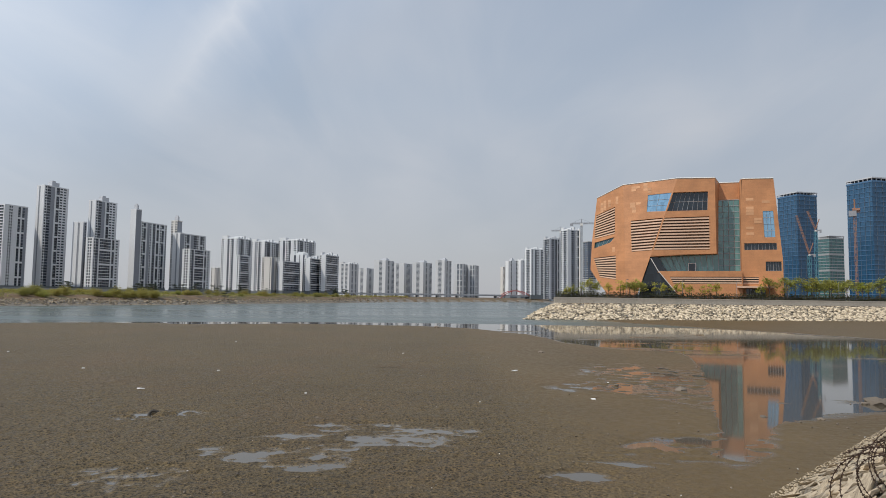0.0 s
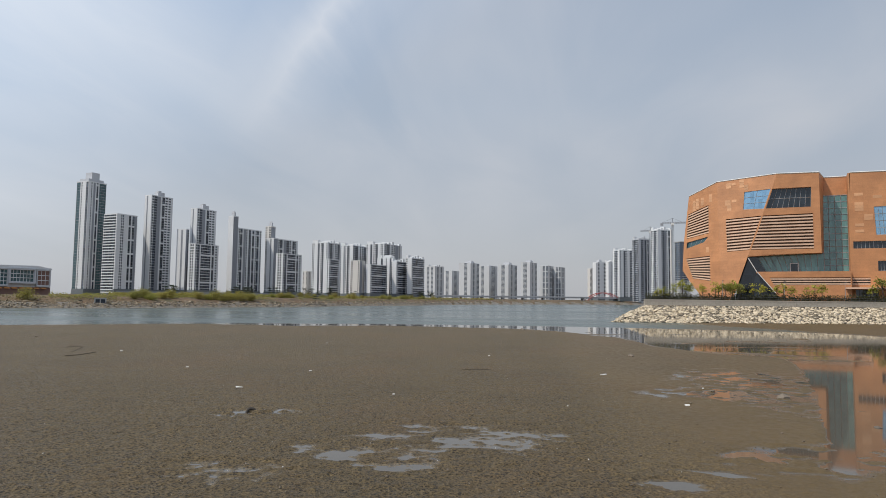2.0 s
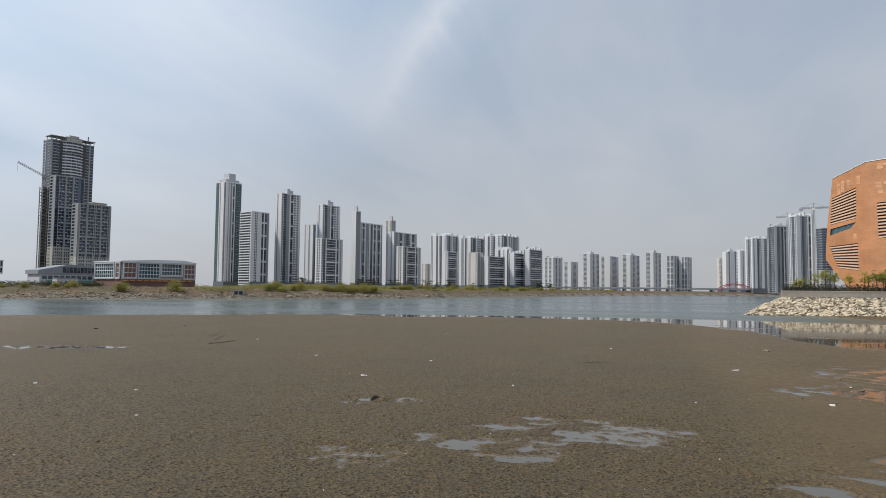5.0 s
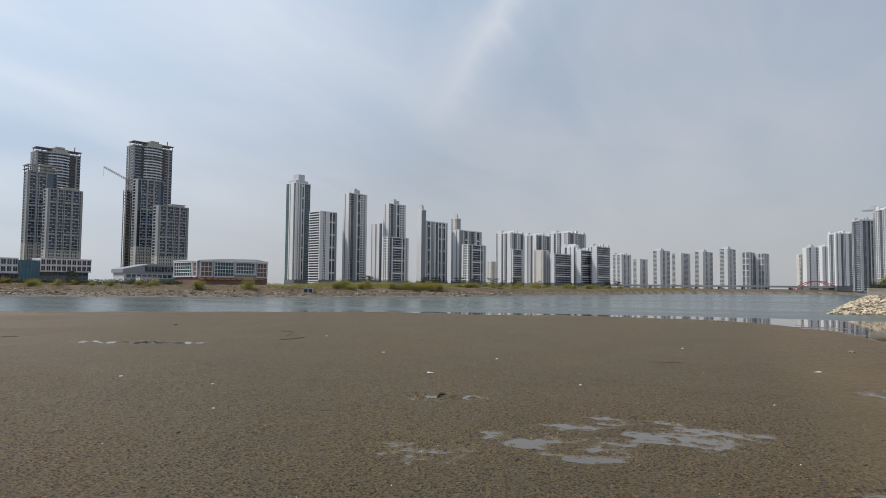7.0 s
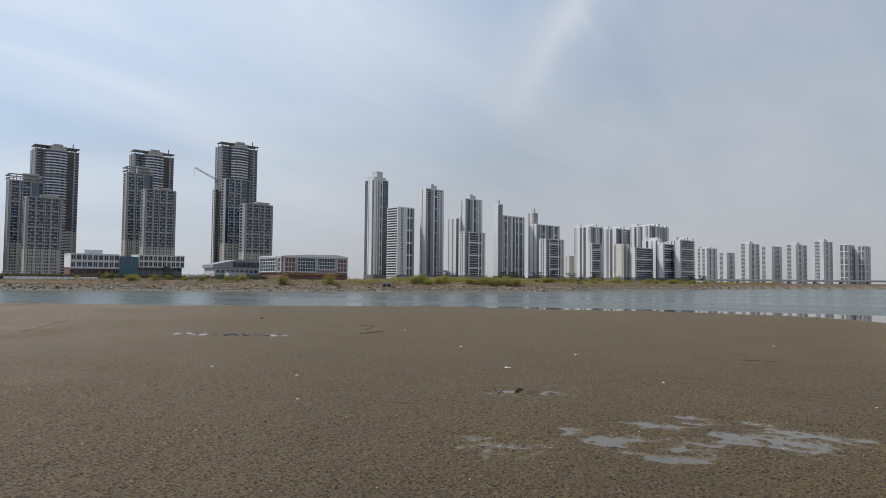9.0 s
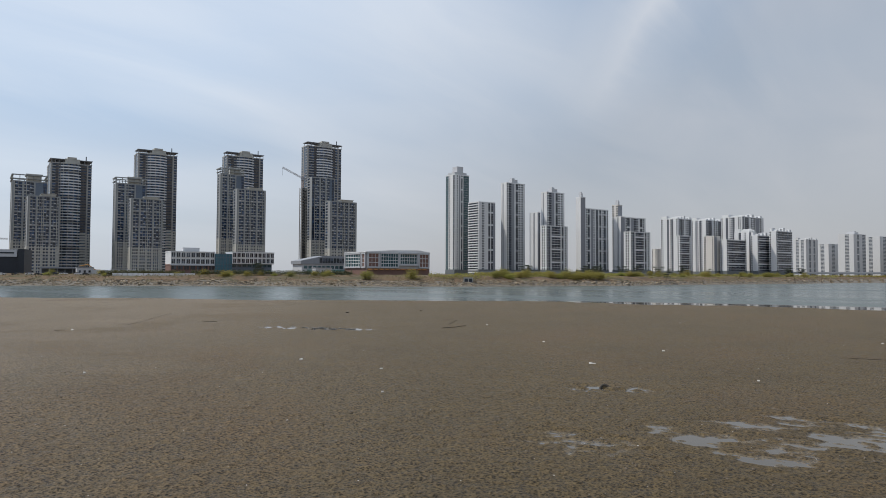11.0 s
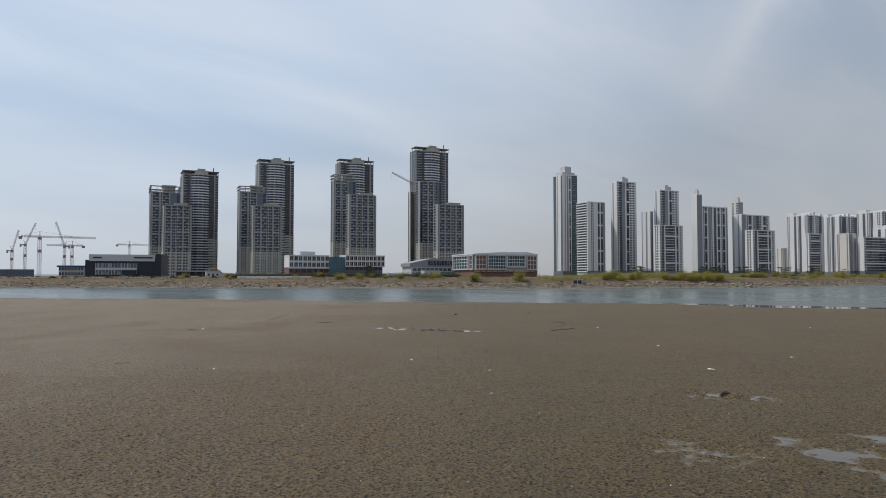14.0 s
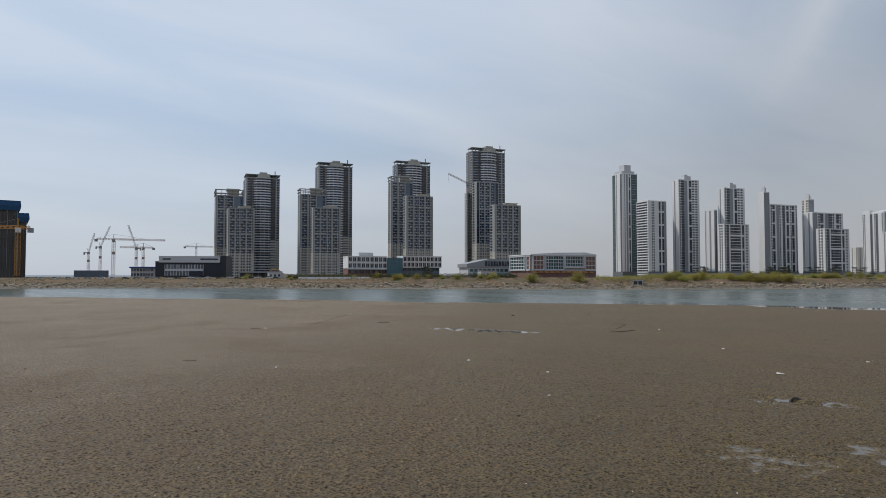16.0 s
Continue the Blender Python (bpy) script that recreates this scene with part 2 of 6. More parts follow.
# shallow ragged puddles: x, y, half length, half width, turn
PUDDLES = ((-1.5, 34.0, 2.9, 2.6, 0.05), (0.9, 34.6, 1.2, 1.0, 0.0), (-7.4, 33.4, 1.7, 1.3, 0.22), (-6.2, 35.8, 1.6, 1.1, 0.18), (-7.9, 29.3, 1.3, 1.7, 0.26), (-10.2, 30.2, 0.8, 1.0, 0.33),
           (-5.1, 30.0, 1.0, 1.8, 0.17), (-5.4, 27.8, 1.3, 0.8, 0.19), (-13.4, 25.8, 1.0, 1.2, 0.48), (-11.1, 25.8, 1.4, 1.3, 0.40), (8.1, 29.2, 1.6, 0.9, -0.27), (5.6, 26.8, 1.1, 0.8, -0.2))


def line_side(x, y, a, b):
    dx, dy = b[0] - a[0], b[1] - a[1]
    n = math.hypot(dx, dy)
    return ((x - a[0]) * -dy + (y - a[1]) * dx) / n


def by_bearing(table, b):
    return np.interp(b, [k for k, _ in table], [k for _, k in table])


def height(x, y, fine=True):
    r, b = np.hypot(x, y), np.degrees(np.arctan2(-x, y))
    jag = rough(x, y, 14, 3, 4)
    edge = by_bearing(MUD, b) + jag * np.clip(r * 0.022, 0.3, 3.5)
    inside = edge - r
    z = np.where(inside > 0, 0.015 + 0.12 * (1 - np.exp(-np.maximum(inside, 0) / 9.0)), np.maximum(inside * 0.02, -1.6))
    z = z + 0.035 * rough(x * 0.4, y * 0.8, 3, 61, 3) * np.exp(-(inside / 4.0) ** 2)
    shoal = np.interp(r, (40, 62, 88, 104), (-0.022, -0.034, -0.028, -0.004)) + 0.05 * rough(x * 0.3, y * 1.2, 4, 51, 5)
    z = np.where((inside < 0) & (inside > -75) & (x > 12) & (r < 150), shoal - 0.02 * np.clip(-inside / 40, 0, 1), z)
    # the bar of mud in front of the stone slope
    toe = line_side(x, y, TOE_A, TOE_B)
    bar = np.minimum(line_side(x, y, BAR_A, BAR_B) + 3 * jag, 3 - toe)
    z = np.where((bar > 0) & (z < 0.1), np.maximum(z, np.minimum(bar * 0.01, 0.07)), z)
    for px, py, l, w, turn, depth in POOLS:
        c, s = math.cos(turn), math.sin(turn)
        u, v = ((x - px) * c + (y - py) * s) / l, (-(x - px) * s + (y - py) * c) / w
        q = u * u + v * v
        z = z - depth * 0.87 * np.exp(-np.minimum(q, 30) * 0.32) * np.clip(0.98 + 1.0 * rough(x * 0.7, y * 1.2, 0.75, 31, 4), 0.0, 1.6)
    for px, py, l, w, turn in PUDDLES:
        c, s = math.cos(turn), math.sin(turn)
        u, v = (x - px) * c + (y - py) * s, -(x - px) * s + (y - py) * c
        q = np.minimum((u / l) ** 2 + (v / w) ** 2, 30)
        z = np.minimum(z, 0.029 + 0.045 * (q - 0.62) + 0.06 * rough(u * 0.55 + px, v * 1.2 + py, 0.75, 33, 4))
    if fine:
        near = np.clip((120 - r) / 75, 0.06, 1) * (1 - 0.85 * np.clip((x - 3) / 7, 0, 1))      # smooth silt beside the pool
        z = z + near * (0.018 * rough(x, y, 2.6, 5, 2) + 0.042 * rough(x, y, 0.38, 9, 3))
    # far shore
    far = r - by_bearing(FAR, b) - 4 * rough(x, y, 40, 12, 3)
    stretch = np.clip(by_bearing(FAR, b) / 400, 1, 4)
    far = far / stretch
    bank = np.interp(far, (-30, 0, 3, 9, 14, 24, 60, 400), (-1.5, 0.0, 1.3, 3.3, 4.0, 5.3, 6.3, 6.7)) + np.clip(far / 10, 0, 1) * 0.3 * rough(x, y, 9, 14, 3)
    z = np.where(far > -15, np.maximum(z, bank), z)
    # the headland with the clay-red building
    side = (x - 31.7) * 0.985 - (y - 243.8) * 0.17
    land = np.minimum(toe, side)
    slope = np.interp(land, (-4, 0, 12, 14.6, 17.6, 60), (-1.5, 0.0, 5.2, 5.3, 7.4, 7.6))
    z = np.where((land > -4) & (r < 1500) & (x > 0), np.maximum(z, slope), z)
    # the bank underfoot
    here = -line_side(x, y, NEAR_A, NEAR_B)
    z = np.where(here > -1, np.maximum(z, np.interp(here, (-1, 0, 6.6, 7.2, 400), (-0.3, 0.05, 5.2, 5.4, 5.6)) + 0.05 * rough(x, y, 0.8, 21, 2)), z)
    return z, inside, far, land, here


rows_r = np.concatenate([[-0.05, 0.3, 0.6], np.geomspace(1.0, 19.5, 60), np.geomspace(20, 60, 190), np.geomspace(60.6, 300, 180), np.geomspace(303, 700, 90), np.geomspace(715, 4900, 70)])
rows_b = np.concatenate([np.linspace(-180, -50, 30)[:-1], np.linspace(-50, -38, 20)[:-1], np.linspace(-38, 90, 800), np.linspace(90, 110, 24)[1:], np.linspace(110, 180, 18)[1:-1]])
gr, gb = np.meshgrid(rows_r, np.radians(rows_b), indexing="ij")
gx, gy = -np.sin(gb) * gr, np.cos(gb) * gr
gz, g_in, g_far, g_land, g_here = height(gx, gy)
nr, nb = gr.shape
idx = np.arange(nr * nb).reshape(nr, nb)
nxt = np.roll(idx, -1, axis=1)
quads = np.stack([idx[:-1], idx[1:], nxt[1:], nxt[:-1]], -1).reshape(-1, 4)


def sheet(name, verts, quads, mats, index):
    me = bpy.data.meshes.new(name)
    me.vertices.add(len(verts))
    me.vertices.foreach_set("co", np.ascontiguousarray(verts, dtype=np.float32).ravel())
    me.loops.add(quads.size)
    me.loops.foreach_set("vertex_index", np.ascontiguousarray(quads, dtype=np.int32).ravel())
    me.polygons.add(len(quads))
    me.polygons.foreach_set("loop_start", np.arange(0, quads.size, 4, dtype=np.int32))
    me.polygons.foreach_set("loop_total", np.full(len(quads), 4, dtype=np.int32))
    for m in mats:
        me.materials.append(m)
    me.polygons.foreach_set("material_index", np.ascontiguousarray(index, dtype=np.int32))
    me.polygons.foreach_set("use_smooth", np.ones(len(quads), dtype=bool))
    me.update(calc_edges=True)
    return me


def mud_material():
    m = bpy.data.materials.new("tidal_mud")
    m.use_nodes = True
    t = m.node_tree
    node, link = graph(t)
    b = t.nodes["Principled BSDF"]
    c = node("ShaderNodeTexCoord")
    grain = node("ShaderNodeTexNoise", Scale=9.0, Detail=6.0, Roughness=0.65)
    clod = node("ShaderNodeTexNoise", Scale=2.2, Detail=5.0, Roughness=0.6)
    patch = node("ShaderNodeTexNoise", Scale=0.09, Detail=5.0, Roughness=0.6)
    shell = node("ShaderNodeTexVoronoi", Scale=2.6)
    shell.voronoi_dimensions = "2D"
    for n in (grain, clod, patch, shell):
        link(c.outputs["Object"], n.inputs["Vector"])
    place = node("ShaderNodeSeparateXYZ")
    link(c.outputs["Object"], place.inputs[0])
    algae = node("ShaderNodeTexNoise", Scale=0.05, Detail=5.0, Roughness=0.6, Distortion=0.6)
    link(c.outputs["Object"], algae.inputs["Vector"])
    base = ramp(t, patch.outputs[0], [(0.3, (0.116, 0.083, 0.040)), (0.7, (0.146, 0.104, 0.050))])
    # paler grey towards the sun's side paints its sheen on the flat; brown algae films
    grey = node("ShaderNodeMapRange")
    grey.inputs["From Min"].default_value, grey.inputs["From Max"].default_value = -8.0, 46.0
    sunward = node("ShaderNodeVectorMath")
    sunward.operation, sunward.inputs[1].default_value = "DOT_PRODUCT", (-1.0, -1.0, 0.0)
    link(c.outputs["Object"], sunward.inputs[0])
    link(sunward.outputs["Value"], grey.inputs["Value"])
    base = mix(t, grey.outputs[0], base, ramp(t, patch.outputs[0], [(0.3, (0.190, 0.144, 0.090)), (0.7, (0.230, 0.175, 0.112))]))
    base = mix(t, ramp(t, algae.outputs[0], [(0.50, 0.0), (0.64, 0.65)]), base, (0.150, 0.098, 0.047))
    plain = mix(t, 1.0, base, (0.76, 0.71, 0.62), "MULTIPLY")
    base = mix(t, 0.7, base, mix(t, 1.0, base, ramp(t, clod.outputs[0], [(0.34, 0.72), (0.52, 1.0), (0.66, 1.2)]), "MULTIPLY"))
    base = mix(t, 0.6, base, mix(t, 1.0, base, ramp(t, grain.outputs[0], [(0.36, 0.35), (0.5, 1.0), (0.64, 1.4)]), "MULTIPLY"))
    # worm holes and small pits, in loose crowds, their shade put into the colour
    crowd = node("ShaderNodeTexNoise", Scale=0.35, Detail=3.0)
    link(c.outputs["Object"], crowd.inputs["Vector"])
    for scale, rim, share in ((4.2, 0.25, 0.40), (7.5, 0.27, 0.35)):
        pits = node("ShaderNodeTexVoronoi", Scale=scale)
        pits.voronoi_dimensions = "2D"
        base = mix(t, 1.0, base, ramp(t, pits.outputs["Distance"], [(0.1, 0.72), (0.3, 1.0), (0.65, 1.2)]), "MULTIPLY")
        link(c.outputs["Object"], pits.inputs["Vector"])
        hole = ramp(t, pits.outputs["Distance"], [(rim * 0.7, 1.0), (rim, 0.0)])
        some = node("ShaderNodeMath")
        some.operation = "MULTIPLY"
        link(pits.outputs["Color"], some.inputs[0])
        link(crowd.outputs[0], some.inputs[1])
        mask = mix(t, 1.0, hole, ramp(t, some.outputs[0], [(share * 0.5, 0.0), (share * 0.62, 0.8)]), "MULTIPLY")
        base = mix(t, mask, base, (0.022, 0.017, 0.011))
    white = ramp(t, shell.outputs["Distance"], [(0.045, 1.0), (0.065, 0.0)])
    few = ramp(t, shell.outputs["Color"], [(0.86, 0.0), (0.88, 1.0)])
    base = mix(t, mix(t, 1.0, white, few, "MULTIPLY"), base, (0.42, 0.40, 0.36))
    # ground that lies near the water's level is wet: darker and glossier
    damp = node("ShaderNodeMapRange")
    damp.inputs["From Min"].default_value, damp.inputs["From Max"].default_value = 0.042, 0.0
    link(place.outputs[2], damp.inputs["Value"])
    silt = node("ShaderNodeMapRange")       # fine smooth silt beside the pool
    silt.inputs["From Min"].default_value, silt.inputs["From Max"].default_value = 3.0, 10.0
    link(place.outputs[0], silt.inputs["Value"])
    base = mix(t, mix(t, 1.0, silt.outputs[0], (0.85, 0.85, 0.85), "MULTIPLY"), base, plain)
    base = mix(t, damp.outputs[0], base, mix(t, 1.0, base, (0.72, 0.72, 0.72), "MULTIPLY"))
    link(base, b.inputs["Base Color"])
    dry = ramp(t, clod.outputs[0], [(0.35, 0.45), (0.65, 0.68)])
    link(mix(t, damp.outputs[0], dry, (0.10, 0.10, 0.10)), b.inputs["Roughness"])
    link(mix(t, damp.outputs[0], (0.18, 0.18, 0.18), (0.5, 0.5, 0.5)), b.inputs["Specular IOR Level"])
    bump = node("ShaderNodeBump", Distance=0.25)
    link(mix(t, damp.outputs[0], mix(t, silt.outputs[0], (1.0, 1.0, 1.0), (0.15, 0.15, 0.15)), (0.04, 0.04, 0.04)), bump.inputs["Strength"])
    relief = node("ShaderNodeMath")
    relief.operation, relief.inputs[1].default_value = "MULTIPLY_ADD", 1.0
    link(clod.outputs[0], relief.inputs[0])
    link(grain.outputs[0], relief.inputs[2])
    link(relief.outputs[0], bump.inputs["Height"])
    link(bump.outputs[0], b.inputs["Normal"])
    return m


def land_material():
    m = bpy.data.materials.new("dry_grass_and_soil")
    m.use_nodes = True
    t = m.node_tree
    node, link = graph(t)
    b = t.nodes["Principled BSDF"]
    c = node("ShaderNodeTexCoord")
    patch = node("ShaderNodeTexNoise", Scale=0.06, Detail=6.0, Roughness=0.65)
    blade = node("ShaderNodeTexNoise", Scale=1.5, Detail=4.0)
    for n in (patch, blade):
        link(c.outputs["Object"], n.inputs["Vector"])
    base = ramp(t, patch.outputs[0], [(0.30, (0.045, 0.034, 0.021)), (0.42, (0.10, 0.062, 0.032)), (0.50, (0.145, 0.088, 0.043)), (0.58, (0.065, 0.058, 0.024)), (0.70, (0.14, 0.088, 0.044))])
    base = mix(t, 0.6, base, mix(t, 1.0, base, ramp(t, blade.outputs[0], [(0.3, 0.6), (0.7, 1.3)]), "MULTIPLY"))
    link(base, b.inputs["Base Color"])
    b.inputs["Roughness"].default_value = 0.95
    bump = node("ShaderNodeBump", Strength=0.6, Distance=0.3)
    link(blade.outputs[0], bump.inputs["Height"])
    link(bump.outputs[0], b.inputs["Normal"])
    return m


MUD_M, LAND_M = mud_material(), land_material()
RUBBLE_M = material("wet_gravel", (0.16, 0.14, 0.115), 0.9, vary=0.35, scale=0.6, bump=0.8)
BANK_M = material("pale_bank_rubble", (0.24, 0.20, 0.15), 0.95, vary=0.4, scale=0.25, bump=1.0, coarse=0.3)
mid = lambda a: 0.25 * (a[:-1] + a[1:] + np.roll(a, -1, 1)[1:] + np.roll(a, -1, 1)[:-1])
m_far, m_land, m_here = mid(g_far), mid(g_land), mid(g_here)
zone = np.zeros(m_far.shape, dtype=np.int32)
zone[(m_far > -2) & (m_far < 7)] = 2
zone[m_far >= 7] = 1
zone[(m_land > 0) & (mid(gr) < 1500) & (mid(gx) > 0)] = 2
zone[(m_land > 13) & (mid(gr) < 1500) & (mid(gx) > 0)] = 1
zone[m_here > 0] = 3
ground = new("ground", sheet("ground", np.stack([gx, gy, gz], -1).reshape(-1, 3), quads, (MUD_M, LAND_M, RUBBLE_M, BANK_M), zone.ravel()))
tagged(ground, "grey-brown tidal mud flat with gravel banks and dry grass", "ground", kind="structure")


def water_material():
    m = bpy.data.materials.new("tidal_water")
    m.use_nodes = True
    t = m.node_tree
    node, link = graph(t)
    b = t.nodes["Principled BSDF"]
    c = node("ShaderNodeTexCoord")
    place = node("ShaderNodeSeparateXYZ")
    link(c.outputs["Object"], place.inputs[0])
    reach = node("ShaderNodeMapRange")      # sheltered water in the pool, a light breeze on the channel
    for key, value in (("From Min", 32.0), ("From Max", -6.0)):
        reach.inputs[key].default_value = value
    link(place.outputs[0], reach.inputs["Value"])
    open_y = node("ShaderNodeMapRange")
    for key, value in (("From Min", 175.0), ("From Max", 180.0)):
        open_y.inputs[key].default_value = value
    span = node("ShaderNodeVectorMath")     # the strip along the edge of the mud lies still
    span.operation = "LENGTH"
    link(c.outputs["Object"], span.inputs[0])
    link(span.outputs["Value"], open_y.inputs["Value"])
    breeze = node("ShaderNodeMath")
    breeze.operation = "MULTIPLY"
    beyond = node("ShaderNodeMapRange")
    for key, value in (("From Min", 152.0), ("From Max", 166.0)):
        beyond.inputs[key].default_value = value
    link(place.outputs[1], beyond.inputs["Value"])
    wide = node("ShaderNodeMath")
    wide.operation = "MAXIMUM"
    link(reach.outputs[0], wide.inputs[0])
    link(beyond.outputs[0], wide.inputs[1])
    link(wide.outputs[0], breeze.inputs[0])
    link(open_y.outputs[0], breeze.inputs[1])
    ripple = node("ShaderNodeTexNoise", Scale=0.7, Detail=3.0, Roughness=0.55)
    lanes = node("ShaderNodeMapping")
    lanes.inputs["Rotation"].default_value = (0, 0, radians(-35))
    lanes.inputs["Scale"].default_value = (0.004, 0.03, 1)
    calm = node("ShaderNodeTexNoise", Scale=1.0, Detail=4.0)
    link(c.outputs["Object"], ripple.inputs["Vector"])
    link(c.outputs["Object"], lanes.inputs[0])
    link(lanes.outputs[0], calm.inputs["Vector"])
    gust = ramp(t, calm.outputs[0], [(0.4, 0.16), (0.6, 0.26)])
    rub = node("ShaderNodeMath")
    rub.operation = "MULTIPLY_ADD"
    rub.inputs[2].default_value = 0.045
    link(breeze.outputs[0], rub.inputs[0])
    link(gust, rub.inputs[1])
    link(rub.outputs[0], b.inputs["Roughness"])
    faint = node("ShaderNodeMath")
    faint.operation, faint.inputs[1].default_value = "MULTIPLY", 0.25
    link(breeze.outputs[0], faint.inputs[0])
    bump = node("ShaderNodeBump", Distance=0.1)
    link(faint.outputs[0], bump.inputs["Strength"])
    link(ripple.outputs[0], bump.inputs["Height"])
    link(bump.outputs[0], b.inputs["Normal"])
    link(mix(t, breeze.outputs[0], (0.085, 0.070, 0.050), (0.062, 0.078, 0.066)), b.inputs["Base Color"])
    b.inputs["IOR"].default_value = 1.33
    return m


water = new("water", mesh_from("water", [(-4000, -200, 0), (4000, -200, 0), (4000, 4000, 0), (-4000, 4000, 0)], [(0, 1, 2, 3)], [water_material()]))
tagged(water, "grey-green shallow tidal water reflecting the sky", "water", kind="structure")

# ---- towers ----
LAND = 7.8
STOREY = 2.95
STYLES = {  # wall, accent, glass
    # far: paler accent and glass carry the haze of distance in their colour
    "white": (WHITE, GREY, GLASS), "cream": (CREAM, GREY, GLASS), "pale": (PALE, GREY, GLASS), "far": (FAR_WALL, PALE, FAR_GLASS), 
    "raw": (CONCRETE, SLATE, SITE_GLASS), "slate": (STEELY, SLATE, SITE_GLASS), "blue": (BLUE_BAND, SLATE, BLUE), "green": (STEELY, SLATE, GREEN)}
# bays of a front: width and the share of a storey that is solid
BAYS = {"W": (1.0, 1.0), "n": (0.35, 1.0), "K": (0.8, 1.0), "w": (0.8, 0.5), "v": (0.5, 0.34), "G": (1.2, 0.22), "B": (1.6, 0.36), "P": (1.6, 0.16), "C": (1.0, 0.12), "D": (0.8, 0.12), "E": (0.9, 0.12), "R": (0.7, 0.7), "Q": (0.7, 0.1)}


def front(face, a, b, s0, s1, z0, z1, d0, d1):
    """A box on one of the four fronts of a block: along it, up it and outwards from it."""
    if face == 0:
        return (-d1, s0, z0, -d0, s1, z1)
    if face == 1:
        return (s0, -d1, z0, s1, -d0, z1)
    if face == 2:
        return (b + d0, s0, z0, b + d1, s1, z1)
    return (s0, a + d0, z0, s1, a + d1, z1)


def bow(face, s0, s1, z0, z1, step, storeys):
    """Balconies that swell out in an arc: glass behind, a pale parapet band at each floor."""
    col, n = Boxes(), 8
    at = lambda s, d, z: (-d, s, z) if face == 0 else (s, -d, z)
    arc = [(s0 + (s1 - s0) * i / n, 0.5 + 3.4 * math.sin(math.pi * i / n) ** 0.8) for i in range(n + 1)]
    for (sa, da), (sb, db) in zip(arc, arc[1:]):
        strip = lambda lo, hi, out, mat: col.hexa([at(sa, 0.02, lo), at(sb, 0.02, lo), at(sb, db + out, lo), at(sa, da + out, lo), at(sa, 0.02, hi), at(sb, 0.02, hi), at(sb, db + out, hi), at(sa, da + out, hi)], mat)
        strip(z0, z1, -0.45, 0)
        for i in range(storeys):
            strip(z0 + i * step, z0 + (i + 0.42) * step, 0.0, 5 if i % 9 else 1)
        strip(z1, z1 + 1.2, 0.1, 3)
    for s, d in arc[1:-1:2]:
        col.bar(at(s, d - 0.3, z0), at(s, d - 0.3, z1), 0.28, 1)
    return col


